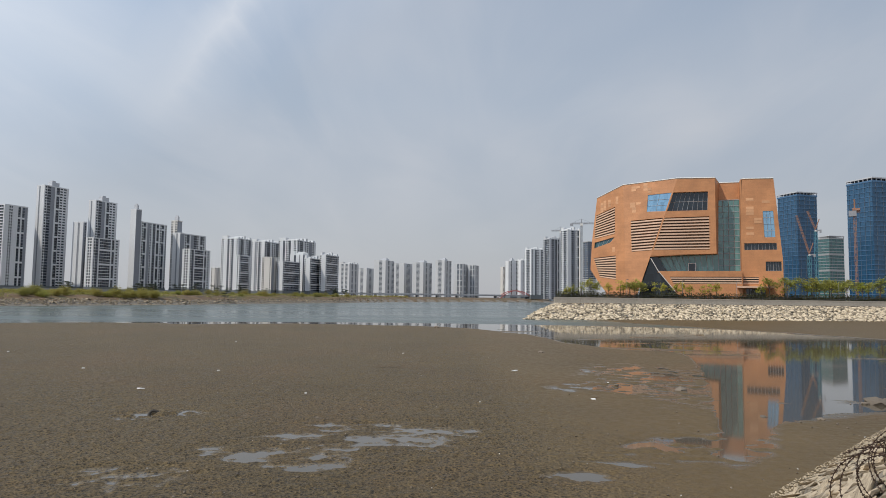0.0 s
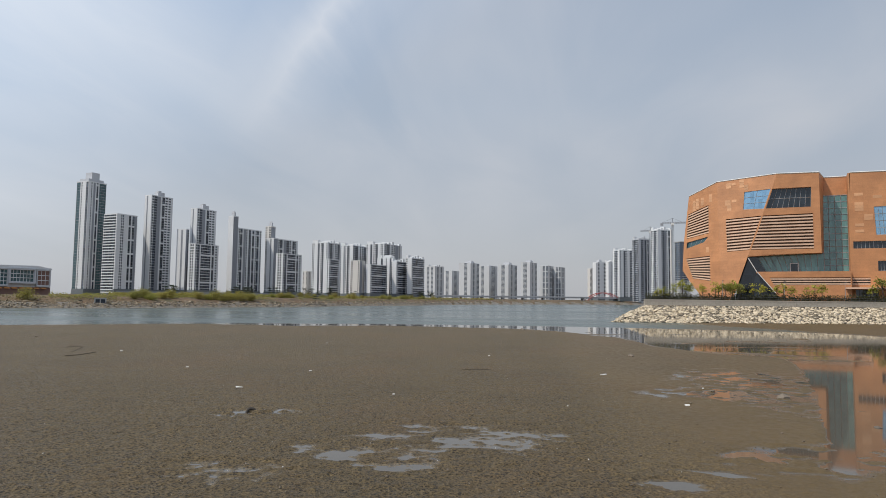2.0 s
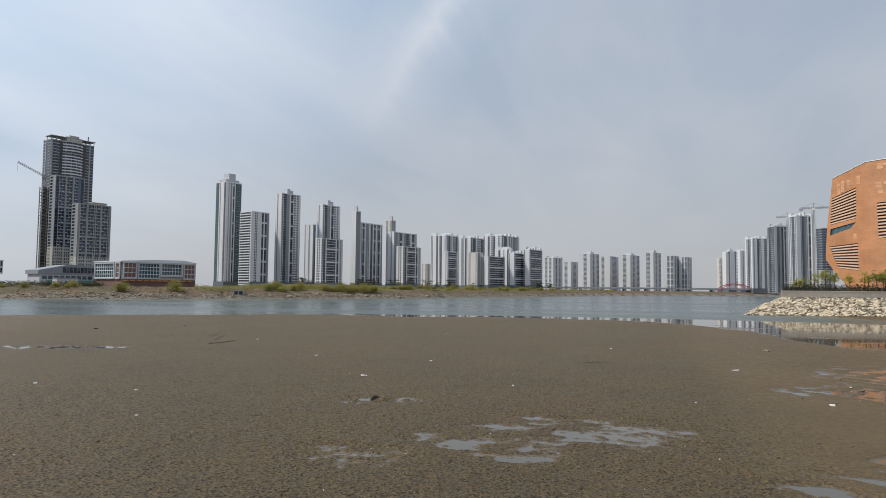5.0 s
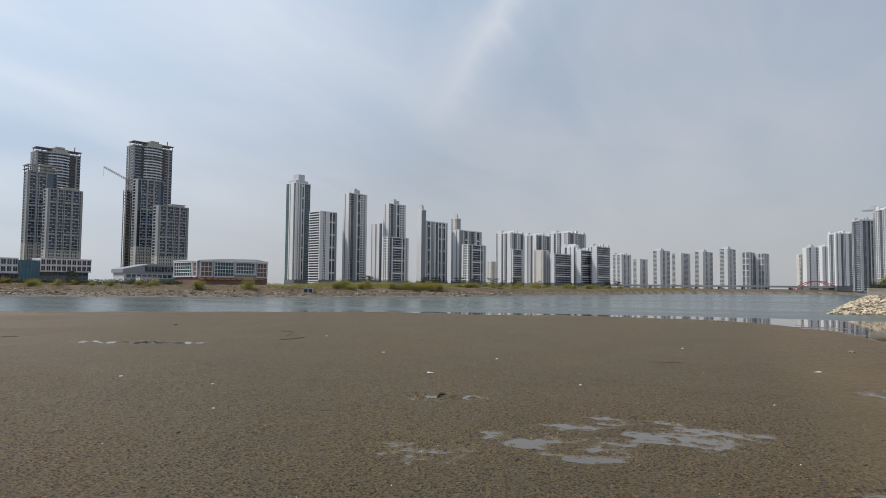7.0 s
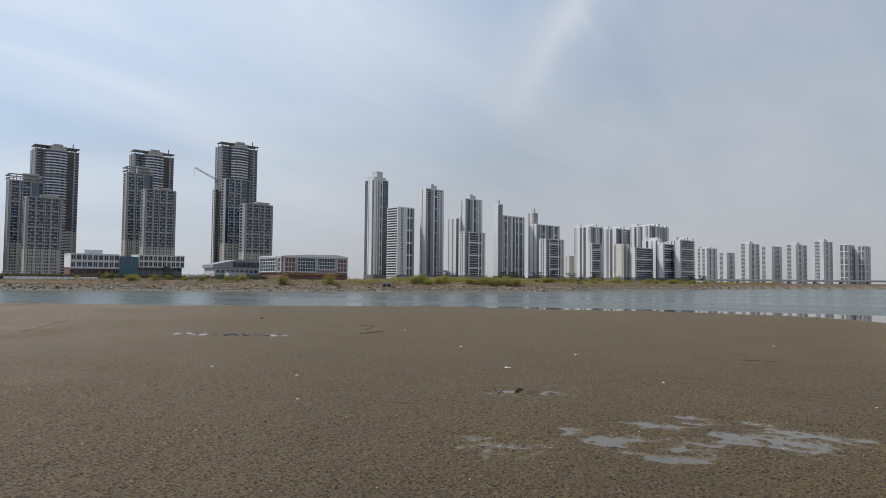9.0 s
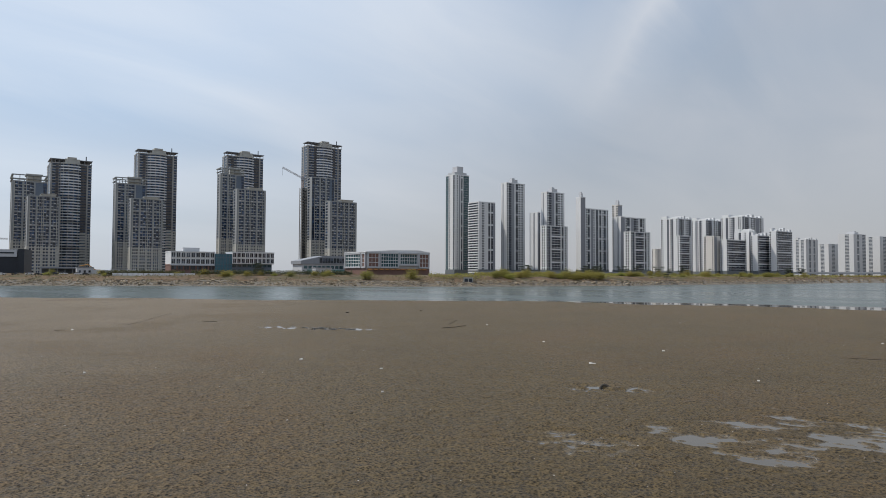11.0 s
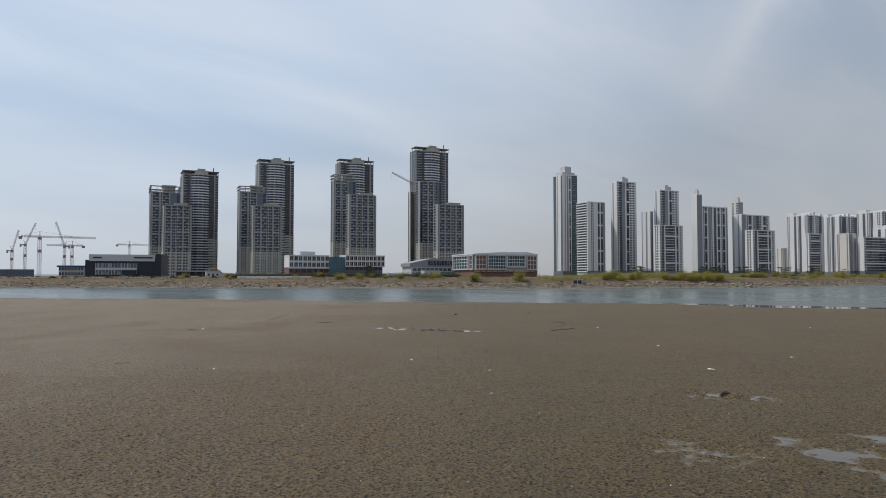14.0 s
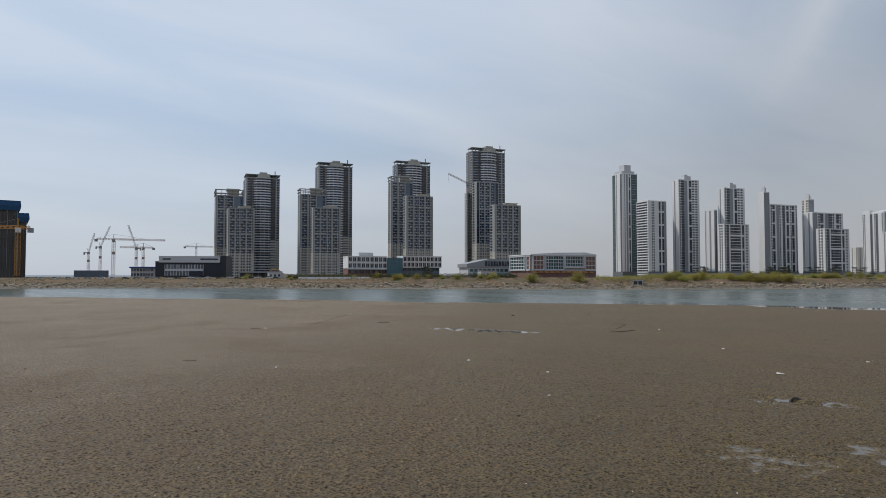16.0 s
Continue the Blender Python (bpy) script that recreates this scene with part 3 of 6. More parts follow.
def block(owner, m, a, b, z0, z1, left, right, style, crown=""):
    """One block of a tower: body with piers, then a window column for every glazed bay."""
    wall, accent, glass = STYLES[style]
    body = Boxes()
    body.box(0, 0, z0, b, a, z1)
    storeys = max(1, round((z1 - z0) / STOREY))
    step = (z1 - z0) / storeys
    made, piers = [], []
    for face in range(4):
        spec, length = (left, a) if face in (0, 2) else (right, b)
        unit = length / sum(BAYS[k][0] for k in spec)
        s = 0.0
        for n, k in enumerate(spec if face != 0 else reversed(spec)):
            e = s + BAYS[k][0] * unit
            order = spec if face != 0 else spec[::-1]
            if k == "B" and style == "raw" and face < 2:
                if order[n - 1] != "B":       # one bowed stack of balconies for the whole run
                    run = len(order[n:]) - len(order[n:].lstrip("B"))
                    made.append(bow(face, s, s + run * BAYS["B"][0] * unit, z0, z1, step, storeys))
            elif k in "WnK":
                piers.append((Boxes().box(*front(face, a, b, s, e, z0, z1 + (0.9 if k == "W" else 0.0), 0.005, 0.45 if k != "K" else 0.12)), accent if k == "K" else wall))
                if style in ("raw", "slate") and z1 - z0 > 60:
                    piers.append((Boxes().box(*front(face, a, b, s, e, z0, z0 + (z1 - z0) * 0.36, 0.01, 0.5 if k != "K" else 0.2)), SITE_WALL))
            else:
                col = Boxes()
                site = style in ("raw", "slate") and z1 - z0 > 60
                rest = z0 + (z1 - z0) * 0.36
                col.box(*front(face, a, b, s + 0.05, e - 0.05, z0, z1, 0.0, 0.06), mat=4 if k == "E" else 0)
                solid = BAYS[k][1] * step
                if k in "DG" and style in ("white", "cream", "far", "raw"):
                    solid = 0.3 * step
                for i in range(storeys):
                    z = z0 + i * step
                    out = 0.9 if k == "B" else 0.3
                    low = site and k != "B" and z < rest
                    if k == "B" and site:     # balconies that swell out in the middle
                        out = 2.6 if spec[n - 1:n] == spec[n + 1:n + 2] == "B" else 1.6
                    col.box(*front(face, a, b, s, e, z, z + (max(solid, 0.42 * step) if low else solid), 0.04, out), mat=3 if low else 1 if k == "D" and style == "raw" else 2 if k in "DEQ" else 6 if k == "R" else 5 if k == "B" and site else 1)
                    if k in "PQ" and i % 5 == 0:
                        col.box(*front(face, a, b, s, e, z - 0.3, z + 1.5, 0.05, 0.42), mat=1)
                if k in "GPBC":
                    for j in range(1, max(2, round((e - s) / 2.6))):
                        q = s + (e - s) * j / max(2, round((e - s) / 2.6))
                        thin = 0.12 if site else 0.07
                        col.box(*front(face, a, b, q - thin, q + thin, z0, z1, 0.05, 0.26), mat=1 if site else 2)
                if site and k not in "BR":        # narrow openings left in the base coat
                    cells = max(2, round((e - s) / 1.9))
                    for j in range(cells + 1):
                        q = s + (e - s) * j / cells
                        col.box(*front(face, a, b, max(s, q - 0.35), min(e, q + 0.35), z0, rest, 0.05, 0.29), mat=3)
                if site and k in "PG":            # short pale balcony rails
                    for i in range(int((rest - z0) / step) + 1, storeys):
                        q = s + (e - s) * (0.1 if i % 2 else 0.5)
                        col.box(*front(face, a, b, q, q + (e - s) * 0.3, z0 + i * step + 0.5, z0 + i * step + 0.9, 0.05, 0.5), mat=5)
                if style == "slate" and k in "PGv":       # pale frame: a band at every second floor
                    for i in range(0, storeys, 2):
                        col.box(*front(face, a, b, s, e, z0 + i * step - 0.15, z0 + i * step + 0.3, 0.05, 0.42), mat=1)
                    col.box(*front(face, a, b, s, s + 0.35, z0, z1, 0.05, 0.6), mat=3)
                if k in "wv":
                    for q0, q1 in ((s, s + (e - s) * 0.14), (e - (e - s) * 0.14, e)):
                        col.box(*front(face, a, b, q0, q1, z0, z1, 0.05, 0.28), mat=1)
                made.append(col)
            s = e
    shell = part("block", body, wall, owner, m=m)
    if style in ("white", "cream") and z1 - z0 > 45:      # darker clad lower storeys
        base_h = z0 + 2 + 1.7 * STOREY
        for lim in ((-0.62, -0.62, b + 0.62, 0.0), (-0.62, 0.0, 0.0, a)):
            part("plinth", Boxes().box(lim[0], lim[1], z0, lim[2], lim[3], base_h), PLINTH_M, shell)
    for n, lim in enumerate(((-0.3, -0.3, b + 0.3, 0.2), (-0.3, a - 0.2, b + 0.3, a + 0.3), (-0.3, 0.2, 0.2, a - 0.2), (b - 0.2, 0.2, b + 0.3, a - 0.2))):
        part("parapet", Boxes().box(lim[0], lim[1], z1 + 0.01, lim[2], lim[3], z1 + 1.1), wall, shell)
    for shape, mat in piers:
        part("pier", shape, mat, shell)
    for col in made:
        part("window_column", col, (glass, wall, accent, SITE_WALL, TEAL, WHITE, RUSTY), shell)
    if "r" in crown:          # an open concrete frame over the roof, with a solid plant room in it
        f = Boxes()
        for q in range(6):
            for w, c in ((q / 5 * b, 0.3), (q / 5 * b, a - 0.3)):
                f.box(w - 0.3, c - 0.3, z1, w + 0.3, c + 0.3, z1 + 6.4)
        for lo, hi in ((3.0, 3.4), (6.4, 7.3)):
            f.box(-1.2, -1.2, z1 + lo, b + 1.2, 0.6, z1 + hi)
            f.box(-1.2, a - 0.6, z1 + lo, b + 1.2, a + 1.2, z1 + hi)
            f.box(-1.2, 0.6, z1 + lo, 0.6, a - 0.6, z1 + hi)
            f.box(b - 0.6, 0.6, z1 + lo, b + 1.2, a - 0.6, z1 + hi)
        part("roof_frame", f, STEELY, owner, "open concrete frame over the roof", m)
        f = Boxes()
        f.box(b * 0.42, 0.9, z1, b * 0.84, a * 0.6, z1 + 7.8)
        f.box(b * 0.38, 0.7, z1 + 7.8, b * 0.88, a * 0.62, z1 + 8.5)
        part("plant_room", f, SITE_WALL, owner, "pale unfinished plant room", m)
    if "w" in crown:          # a stepped core with thin roof wings on posts at both sides
        f = Boxes()
        f.box(b * 0.34, -1.2, z1, b * 0.70, a * 0.8, z1 + 5.6)
        f.box(b * 0.40, -1.6, z1 + 5.6, b * 0.62, a * 0.6, z1 + 7.4)
        f.box(b * 0.42, -1.9, z1 + 1.0, b * 0.60, -1.2, z1 + 4.4)
        part("roof_core", f, SITE_WALL, owner, "pale unfinished roof core", m)
        for q0, q1 in ((-0.02, 0.34), (0.70, 1.02)):
            f = Boxes()
            f.box(b * q0, -1.4, z1 + 4.3, b * q1, a * 0.7, z1 + 5.0)
            for j in range(4):
                w = b * (q0 + (q1 - q0) * (0.08 + 0.28 * j))
                f.box(w - 0.2, -0.6, z1, w + 0.2, -0.2, z1 + 4.3)
                f.box(w - 0.2, a * 0.6, z1, w + 0.2, a * 0.6 + 0.4, z1 + 4.3)
            part("roof_wing", f, GREY, owner, "thin dark roof slab on posts", m)
        part("roof_mast", Boxes().bar((b * 0.86, 0.5, z1 + 5.0), (b * 0.86, 0.5, z1 + 9.5), 0.5), DARK, owner, m=m)
    if "c" in crown:          # a raised cornice over half of the front
        f = Boxes()
        f.box(b * 0.42, -0.3, z1, b * 0.86, a * 0.5, z1 + 2.6)
        f.box(b * 0.39, -0.7, z1 + 2.6, b * 0.89, a * 0.52, z1 + 3.1)
        part("raised_cornice", f, SITE_WALL, owner, m=m)
    if "h" in crown:          # lift house
        f = Boxes()
        f.box(b * 0.34, a * 0.2, z1, b * 0.66, a * 0.75, z1 + 5.5)
        f.box(b * 0.36, a * 0.22, z1 + 5.5, b * 0.5, a * 0.6, z1 + 7.2)
        part("lift_house", f, PALE, owner, m=m)
    if "f" in crown:          # a flat pale roof screen on posts
        f = Boxes()
        f.box(-0.4, -0.4, z1 + 2.4, b + 0.4, a + 0.4, z1 + 3.1)
        part("roof_screen", f, PALE, owner, m=m)
        for q in range(7):
            part("screen_post", Boxes().box(b * q / 6 - 0.2, -0.2, z1, b * q / 6 + 0.2, 0.2, z1 + 2.4), PALE, owner, m=m)
            part("screen_post", Boxes().box(-0.2, a * q / 6 - 0.2, z1, 0.2, a * q / 6 + 0.2, z1 + 2.4), PALE, owner, m=m)
    if "H" in crown:          # a tall lift house on stepped shoulders
        f = Boxes()
        f.box(b * 0.3, a * 0.2, z1, b * 0.72, a * 0.75, z1 + 11.5)
        f.box(b * 0.06, a * 0.1, z1, b * 0.9, a * 0.85, z1 + 4.0)
        part("lift_house", f, PALE, owner, m=m)
    if "t" in crown:          # fins and small pavilions along the roof edge
        for q in range(5):
            w = b * (0.06 + 0.2 * q)
            part("roof_pavilion", Boxes().box(w, 0.4, z1, w + b * 0.1, a * 0.6, z1 + 2.5 + (q * 7 % 3) * 1.4), wall, owner, m=m)
        part("roof_pavilion", Boxes().box(0.3, a * 0.65, z1, b * 0.2, a - 0.3, z1 + 5), wall, owner, m=m)
    return shell


def tower(name, label, category, grid, blocks, group=""):
    """Blocks: x, y of the near corner, depth to the left, depth to the right, top, fronts, style, roof."""
    x0, y0 = blocks[0][:2]
    owner = thing(name, pose(x0, y0, LAND, 0, 0, grid), label, category, group)
    back = pose(x0, y0, LAND, 0, 0, grid).inverted()
    for x, y, a, b, top, left, right, style, crown in blocks:
        block(owner, back @ pose(x, y, LAND, 0, 0, grid), a, b, -2.0, top - LAND, left, right, style, crown)
    return owner


tower("apartment_tower", "tall white and grey apartment tower with a lower balconied wing", "tower", 72, [
    (-467.5, 649.2, 18.2, 21.6, 127.2, "EEnvnWnD", "WvnKnQnEEE", "white", "H"),
    (-426.8, 640.9, 19.8, 24.4, 90.8, "BBBn", "WvvWnQnQK", "white", "")], "white towers along the shore")
tower("apartment_tower", "tall white apartment tower with blank end wall and windowed front", "tower", 72, [
    (-415.1, 683.9, 10.4, 28.8, 117.1, "WnKnWW", "vDKnQwwn", "white", "h")], "white towers along the shore")
tower("apartment_tower", "stepped white apartment tower of three joined blocks", "tower", 72, [
    (-378.1, 716.3, 9.7, 29.0, 106.5, "WnKnWW", "vDKnQwwn", "white", "h"),
    (-378.3, 693.6, 13.7, 3.7, 80.0, "WWKWn", "KD", "white", ""),
    (-355.3, 671.8, 9.6, 33.5, 61.9, "nvvn", "vDnPPnQnwn", "white", "")], "white towers along the shore")
tower("apartment_tower", "white apartment slab with a tall blank stair tower", "tower", 72, [
    (-334.8, 732.1, 14.0, 39.1, 85.2, "WW", "vQnKvnDnQnvQnv", "white", ""),
    (-338.0, 725.1, 7.6, 7.3, 98.3, "WnW", "KK", "white", "h")], "white towers along the shore")
tower("apartment_tower", "stepped white apartment tower with dark glazed panels", "tower", 72, [
    (-306.3, 782.2, 12.0, 38.4, 76.9, "WW", "vQnKDvnQvn", "white", ""),
    (-317.9, 788.3, 8.8, 7.8, 93.1, "vvWvv", "KK", "cream", "h"),
    (-307.1, 771.1, 12.8, 6.8, 76.9, "vvWWKWn", "K", "white", ""),
    (-282.2, 737.9, 10.0, 34.4, 56.0, "nvvn", "vDnPPnQnwn", "white", "")], "white towers along the shore")
tower("apartment_tower", "pale cream distant apartment tower", "tower", 72, [
    (-518.6, 1513.6, 12.4, 16.4, 66.0, "vWv", "WvW", "cream", "")], "distant towers")
tower("apartment_tower", "white apartment tower with crowded rooftop pavilions", "tower", 72, [
    (-296.9, 954.9, 27.7, 34.0, 87.0, "vvnWDnvDWv", "nvDvnvvDn", "white", "t"),
    (-279.2, 908.0, 8.0, 25.2, 59.5, "Wvn", "vPPvn", "white", "")], "white cluster across the water")
tower("apartment_tower", "white apartment tower with rooftop fins", "tower", 72, [
    (-281.7, 1042.6, 24.0, 44.7, 90.1, "vWKvnDvWn", "vDnvvDn", "white", "t")], "white cluster across the water")
tower("apartment_tower", "broad white apartment tower with rooftop fins", "tower", 72, [
    (-226.6, 1025.3, 32.4, 57.1, 91.4, "vWDnvvDWvvn", "vDnvvKvn", "white", "t")], "white cluster across the water")
tower("apartment_block", "lower white apartment block with dark glazed panels", "tower", 72, [
    (-225.5, 871.3, 14.4, 12.8, 55.7, "vvnWWvn", "KW", "cream", "")], "white cluster across the water")
tower("apartment_block", "lower white apartment block with dark glazed panels", "tower", 72, [
    (-211.4, 874.8, 9.0, 43.8, 51.0, "vWn", "vPPPPv", "white", "")], "white cluster across the water")
tower("apartment_block", "slim white apartment block behind lower ones", "tower", 72, [
    (-198.9, 939.2, 20.8, 14.9, 63.6, "WnDWvW", "KvK", "white", "t")], "white cluster across the water")
tower("apartment_block", "white apartment block with dark glazed panels and stepped roof", "tower", 72, [
    (-183.3, 911.8, 9.0, 42.7, 57.1, "vWn", "vPPPPv", "white", "t"),
    (-164.2, 925.5, 9.0, 38.8, 62.8, "vWn", "vPPPv", "white", "t")], "white cluster across the water")
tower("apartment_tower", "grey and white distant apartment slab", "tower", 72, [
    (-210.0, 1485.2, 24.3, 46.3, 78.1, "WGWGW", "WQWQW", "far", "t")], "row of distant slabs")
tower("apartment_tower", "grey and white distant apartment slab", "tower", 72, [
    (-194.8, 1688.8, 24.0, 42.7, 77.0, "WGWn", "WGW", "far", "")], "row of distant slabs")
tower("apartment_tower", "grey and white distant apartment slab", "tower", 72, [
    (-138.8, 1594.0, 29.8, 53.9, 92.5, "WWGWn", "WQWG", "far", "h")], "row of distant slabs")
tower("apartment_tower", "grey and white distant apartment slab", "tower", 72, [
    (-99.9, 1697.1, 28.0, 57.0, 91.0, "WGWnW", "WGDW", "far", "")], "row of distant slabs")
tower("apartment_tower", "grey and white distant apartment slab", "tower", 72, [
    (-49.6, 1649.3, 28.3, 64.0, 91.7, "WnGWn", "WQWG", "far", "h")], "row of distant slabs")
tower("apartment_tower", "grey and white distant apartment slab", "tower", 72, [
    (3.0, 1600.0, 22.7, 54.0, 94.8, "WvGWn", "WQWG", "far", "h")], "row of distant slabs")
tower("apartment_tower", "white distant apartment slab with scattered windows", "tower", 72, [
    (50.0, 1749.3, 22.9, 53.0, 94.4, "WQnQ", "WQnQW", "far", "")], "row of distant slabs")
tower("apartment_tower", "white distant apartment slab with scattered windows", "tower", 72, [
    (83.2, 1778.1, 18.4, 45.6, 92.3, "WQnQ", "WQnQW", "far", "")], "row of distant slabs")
tower("apartment_tower", "pale narrow distant tower", "tower", 25, [
    (154.5, 1693.0, 16.6, 4.8, 85.1, "Wv", "vW", "cream", "")], "towers beyond the bridge")
tower("apartment_tower", "white distant tower with a blue crown", "tower", 25, [
    (150.9, 1492.4, 21.6, 18.4, 89.6, "WnK", "vWv", "white", "h")], "towers beyond the bridge")
tower("apartment_tower", "plain white distant apartment tower", "tower", 25, [
    (167.9, 1440.2, 13.4, 12.3, 87.4, "vW", "WvW", "white", "t")], "towers beyond the bridge")
tower("apartment_tower", "white tower with rows of small dark windows", "tower", 25, [
    (157.2, 1189.7, 19.9, 27.4, 93.8, "nvDvn", "nvWDvvWGn", "white", "t")], "towers beyond the bridge")
tower("apartment_tower", "grey residential tower with dark recesses", "tower", 25, [
    (165.6, 1036.9, 16.5, 21.7, 99.6, "vDG", "WGKDnQW", "pale", "t")], "towers beyond the bridge")
tower("apartment_tower", "tall grey residential tower with dark recesses", "tower", 25, [
    (174.8, 933.8, 15.9, 23.3, 103.2, "vvDv", "WnvDKvnQW", "white", "t")], "towers beyond the bridge")
tower("apartment_tower", "dark blue-grey residential tower", "tower", 25, [
    (191.8, 879.3, 10.2, 12.9, 82.2, "GKG", "KGGK", "raw", "")], "towers beyond the bridge")
tower("unfinished_tower", "unfinished dark residential tower with open roof frames", "tower", 72, [
    (-739.0, 306.5, 41.9, 37.9, 121.5, "DnKD", "nDRvBBBRRnD", "raw", "w"),
    (-713.3, 262.2, 36.8, 28.3, 95.0, "vn", "nPnvPnKKD", "slate", "r"),
    (-652.7, 252.8, 35.9, 24.7, 75.4, "vn", "nPnGvPnPvn", "slate", "c")], "dark towers under construction")
tower("unfinished_tower", "unfinished dark residential tower with open roof frames", "tower", 72, [
    (-703.5, 381.0, 22.5, 40.8, 138.6, "DnKD", "nDRvBBBRRnD", "raw", "w"),
    (-677.5, 344.4, 16.3, 28.0, 98.8, "vn", "nPnvPnKKD", "slate", "r"),
    (-617.8, 329.1, 13.4, 27.9, 77.9, "vn", "nPnPvGnPvn", "slate", "c")], "dark towers under construction")
tower("unfinished_tower", "unfinished dark residential tower with open roof frames", "tower", 72, [
    (-638.2, 448.4, 16.0, 41.8, 138.8, "DnKD", "nDRDBBBRRnD", "raw", "w"),
    (-608.7, 420.8, 12.0, 24.6, 112.0, "vn", "nPnvPnKKD", "slate", "r"),
    (-558.4, 405.4, 12.0, 28.5, 90.5, "vn", "nPnGvPnPvn", "slate", "c")], "dark towers under construction")
tower("unfinished_tower", "tallest unfinished dark residential tower with open roof frames", "tower", 72, [
    (-568.2, 504.7, 16.0, 42.0, 151.0, "DnKD", "nDDRBBBRDnD", "raw", "w"),
    (-531.0, 478.9, 12.0, 25.5, 108.9, "vn", "DPnPnGKD", "slate", ""),
    (-492.4, 468.9, 12.0, 29.2, 79.9, "vn", "nPnPvGnPvn", "slate", "c")], "dark towers under construction")
tower("office_tower", "blue glass office tower with a pale roof rim", "tower", 15, [
    (245.4, 458.5, 17.9, 16.8, 80.5, "CCCCC", "CCCC", "blue", "f")], "glass office towers")
tower("office_tower", "blue glass office tower with one dark side", "tower", 15, [
    (261.6, 402.5, 18.3, 21.5, 80.8, "CCCCC", "CCCC", "blue", "f")], "glass office towers")
tower("office_building", "lower green glass office building", "building", 15, [
    (352.2, 605.0, 12.8, 16.6, 64.7, "PP", "PPP", "green", "f")], "glass office towers")

# open concrete and scaffold frame against the tallest unfinished tower
p = way(48.45) * 738
frame_tower = thing("scaffold_tower", pose(p.x, p.y, LAND, 0, 0, 72), "open concrete frame with scaffold braces against an unfinished tower", "scaffold")
for i in range(30):
    z = -2 + i * 3.2
    part("floor_slab", Boxes().box(-5, 0, z, 5, 7, z + 0.35), CONCRETE, frame_tower)
for x in (-4.6, 0, 4.6):
    for y in (0.4, 6.6):
        part("column", Boxes().box(x - 0.35, y - 0.35, -2, x + 0.35, y + 0.35, 93), CONCRETE, frame_tower)
part("dark_core", Boxes().box(-4.2, 3.0, -2, 4.2, 3.4, 93), DARK, frame_tower)
for i in range(10, 29):
    z = -2 + i * 3.2
    part("brace", Boxes().bar((-4.6, -0.3, z), (0, -0.3, z + 3.2), 0.16).bar((4.6, -0.3, z), (0, -0.3, z + 3.2), 0.16), SITE_WALL, frame_tower)

# ---- the clay-red museum-like building on the headland ----


def clay_material():
    m = bpy.data.materials.new("clay_red_panels")
    m.use_nodes = True
    t = m.node_tree
    node, link = graph(t)
    b = t.nodes["Principled BSDF"]
    c = node("ShaderNodeTexCoord")
    turn = node("ShaderNodeMapping")
    turn.inputs["Rotation"].default_value = (radians(90), 0, 0)
    link(c.outputs["Object"], turn.inputs[0])
    panel = node("ShaderNodeTexBrick", Scale=1.0)
    for key, value in (("Color1", (0.45, 0.195, 0.080, 1)), ("Color2", (0.55, 0.25, 0.105, 1)), ("Mortar", (0.33, 0.14, 0.065, 1)),
                       ("Mortar Size", 0.025), ("Brick Width", 3.2), ("Row Height", 1.1)):
        panel.inputs[key].default_value = value
    link(turn.outputs[0], panel.inputs["Vector"])
    stain = node("ShaderNodeTexNoise", Scale=0.14, Detail=6.0, Roughness=0.6)
    grain = node("ShaderNodeTexNoise", Scale=2.5, Detail=4.0)
    for n in (stain, grain):
        link(c.outputs["Object"], n.inputs["Vector"])
    base = mix(t, 0.55, panel.outputs["Color"], (0.50, 0.22, 0.09))
    base = mix(t, 1.0, base, ramp(t, stain.outputs[0], [(0.3, 0.80), (0.7, 1.16)]), "MULTIPLY")
    base = mix(t, 1.0, base, ramp(t, grain.outputs[0], [(0.3, 0.92), (0.7, 1.06)]), "MULTIPLY")
    link(base, b.inputs["Base Color"])
    b.inputs["Roughness"].default_value = 0.55
    return m


CLAY = clay_material()
CLAY_LIGHT = material("light_clay_panel", (0.70, 0.37, 0.19), 0.5, vary=0.12, scale=2, own=0.3)
BACKING_M = material("brown_grey_lining", (0.20, 0.14, 0.11), 0.8, vary=0.2, scale=2)
LOUVRE_M = material("louvre_clay", (0.64, 0.42, 0.29), 0.6, vary=0.12, scale=2)
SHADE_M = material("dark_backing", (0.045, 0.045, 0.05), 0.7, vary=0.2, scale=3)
HALL_GLASS = glazing("hall_glass", (0.12, 0.26, 0.24), 0.06, 0.8, cells=0.4)
SKY_GLASS = glazing("mirror_blue_glass", (0.25, 0.42, 0.55), 0.05, 1.0, 0.6, cells=0.25)
DARK_GLASS = glazing("dark_hall_glass", (0.02, 0.027, 0.035), 0.05, 0.6, cells=0.5)
FRAME_M = material("aluminium_frame", (0.42, 0.43, 0.44), 0.4, 0.6, vary=0.1)
COPING_M = material("pale_metal_coping", (0.66, 0.63, 0.58), 0.45, vary=0.08)

arts = thing("exhibition_hall", pose(104.9, 283.3, 6.58, 0, 0, -20.3) @ Matrix.Scale(1.06, 4), "clay-red faceted exhibition hall with louvres and glass, behind young trees", "building")
E2 = lambda z: -4.0 - (50.0 - z) * 0.341
E1 = lambda z: -26.2 + (49.4 - z) * 0.028
FRONT = lambda x, z: 0.0
MIDDLE = lambda x, z: 0.32 * (E2(z) - x)
LEFT = lambda x, z: MIDDLE(E1(z), z) + 0.75 * (E1(z) - x)
RIGHT = lambda x, z: 2.0
PLINTH = lambda x, z: -1.0


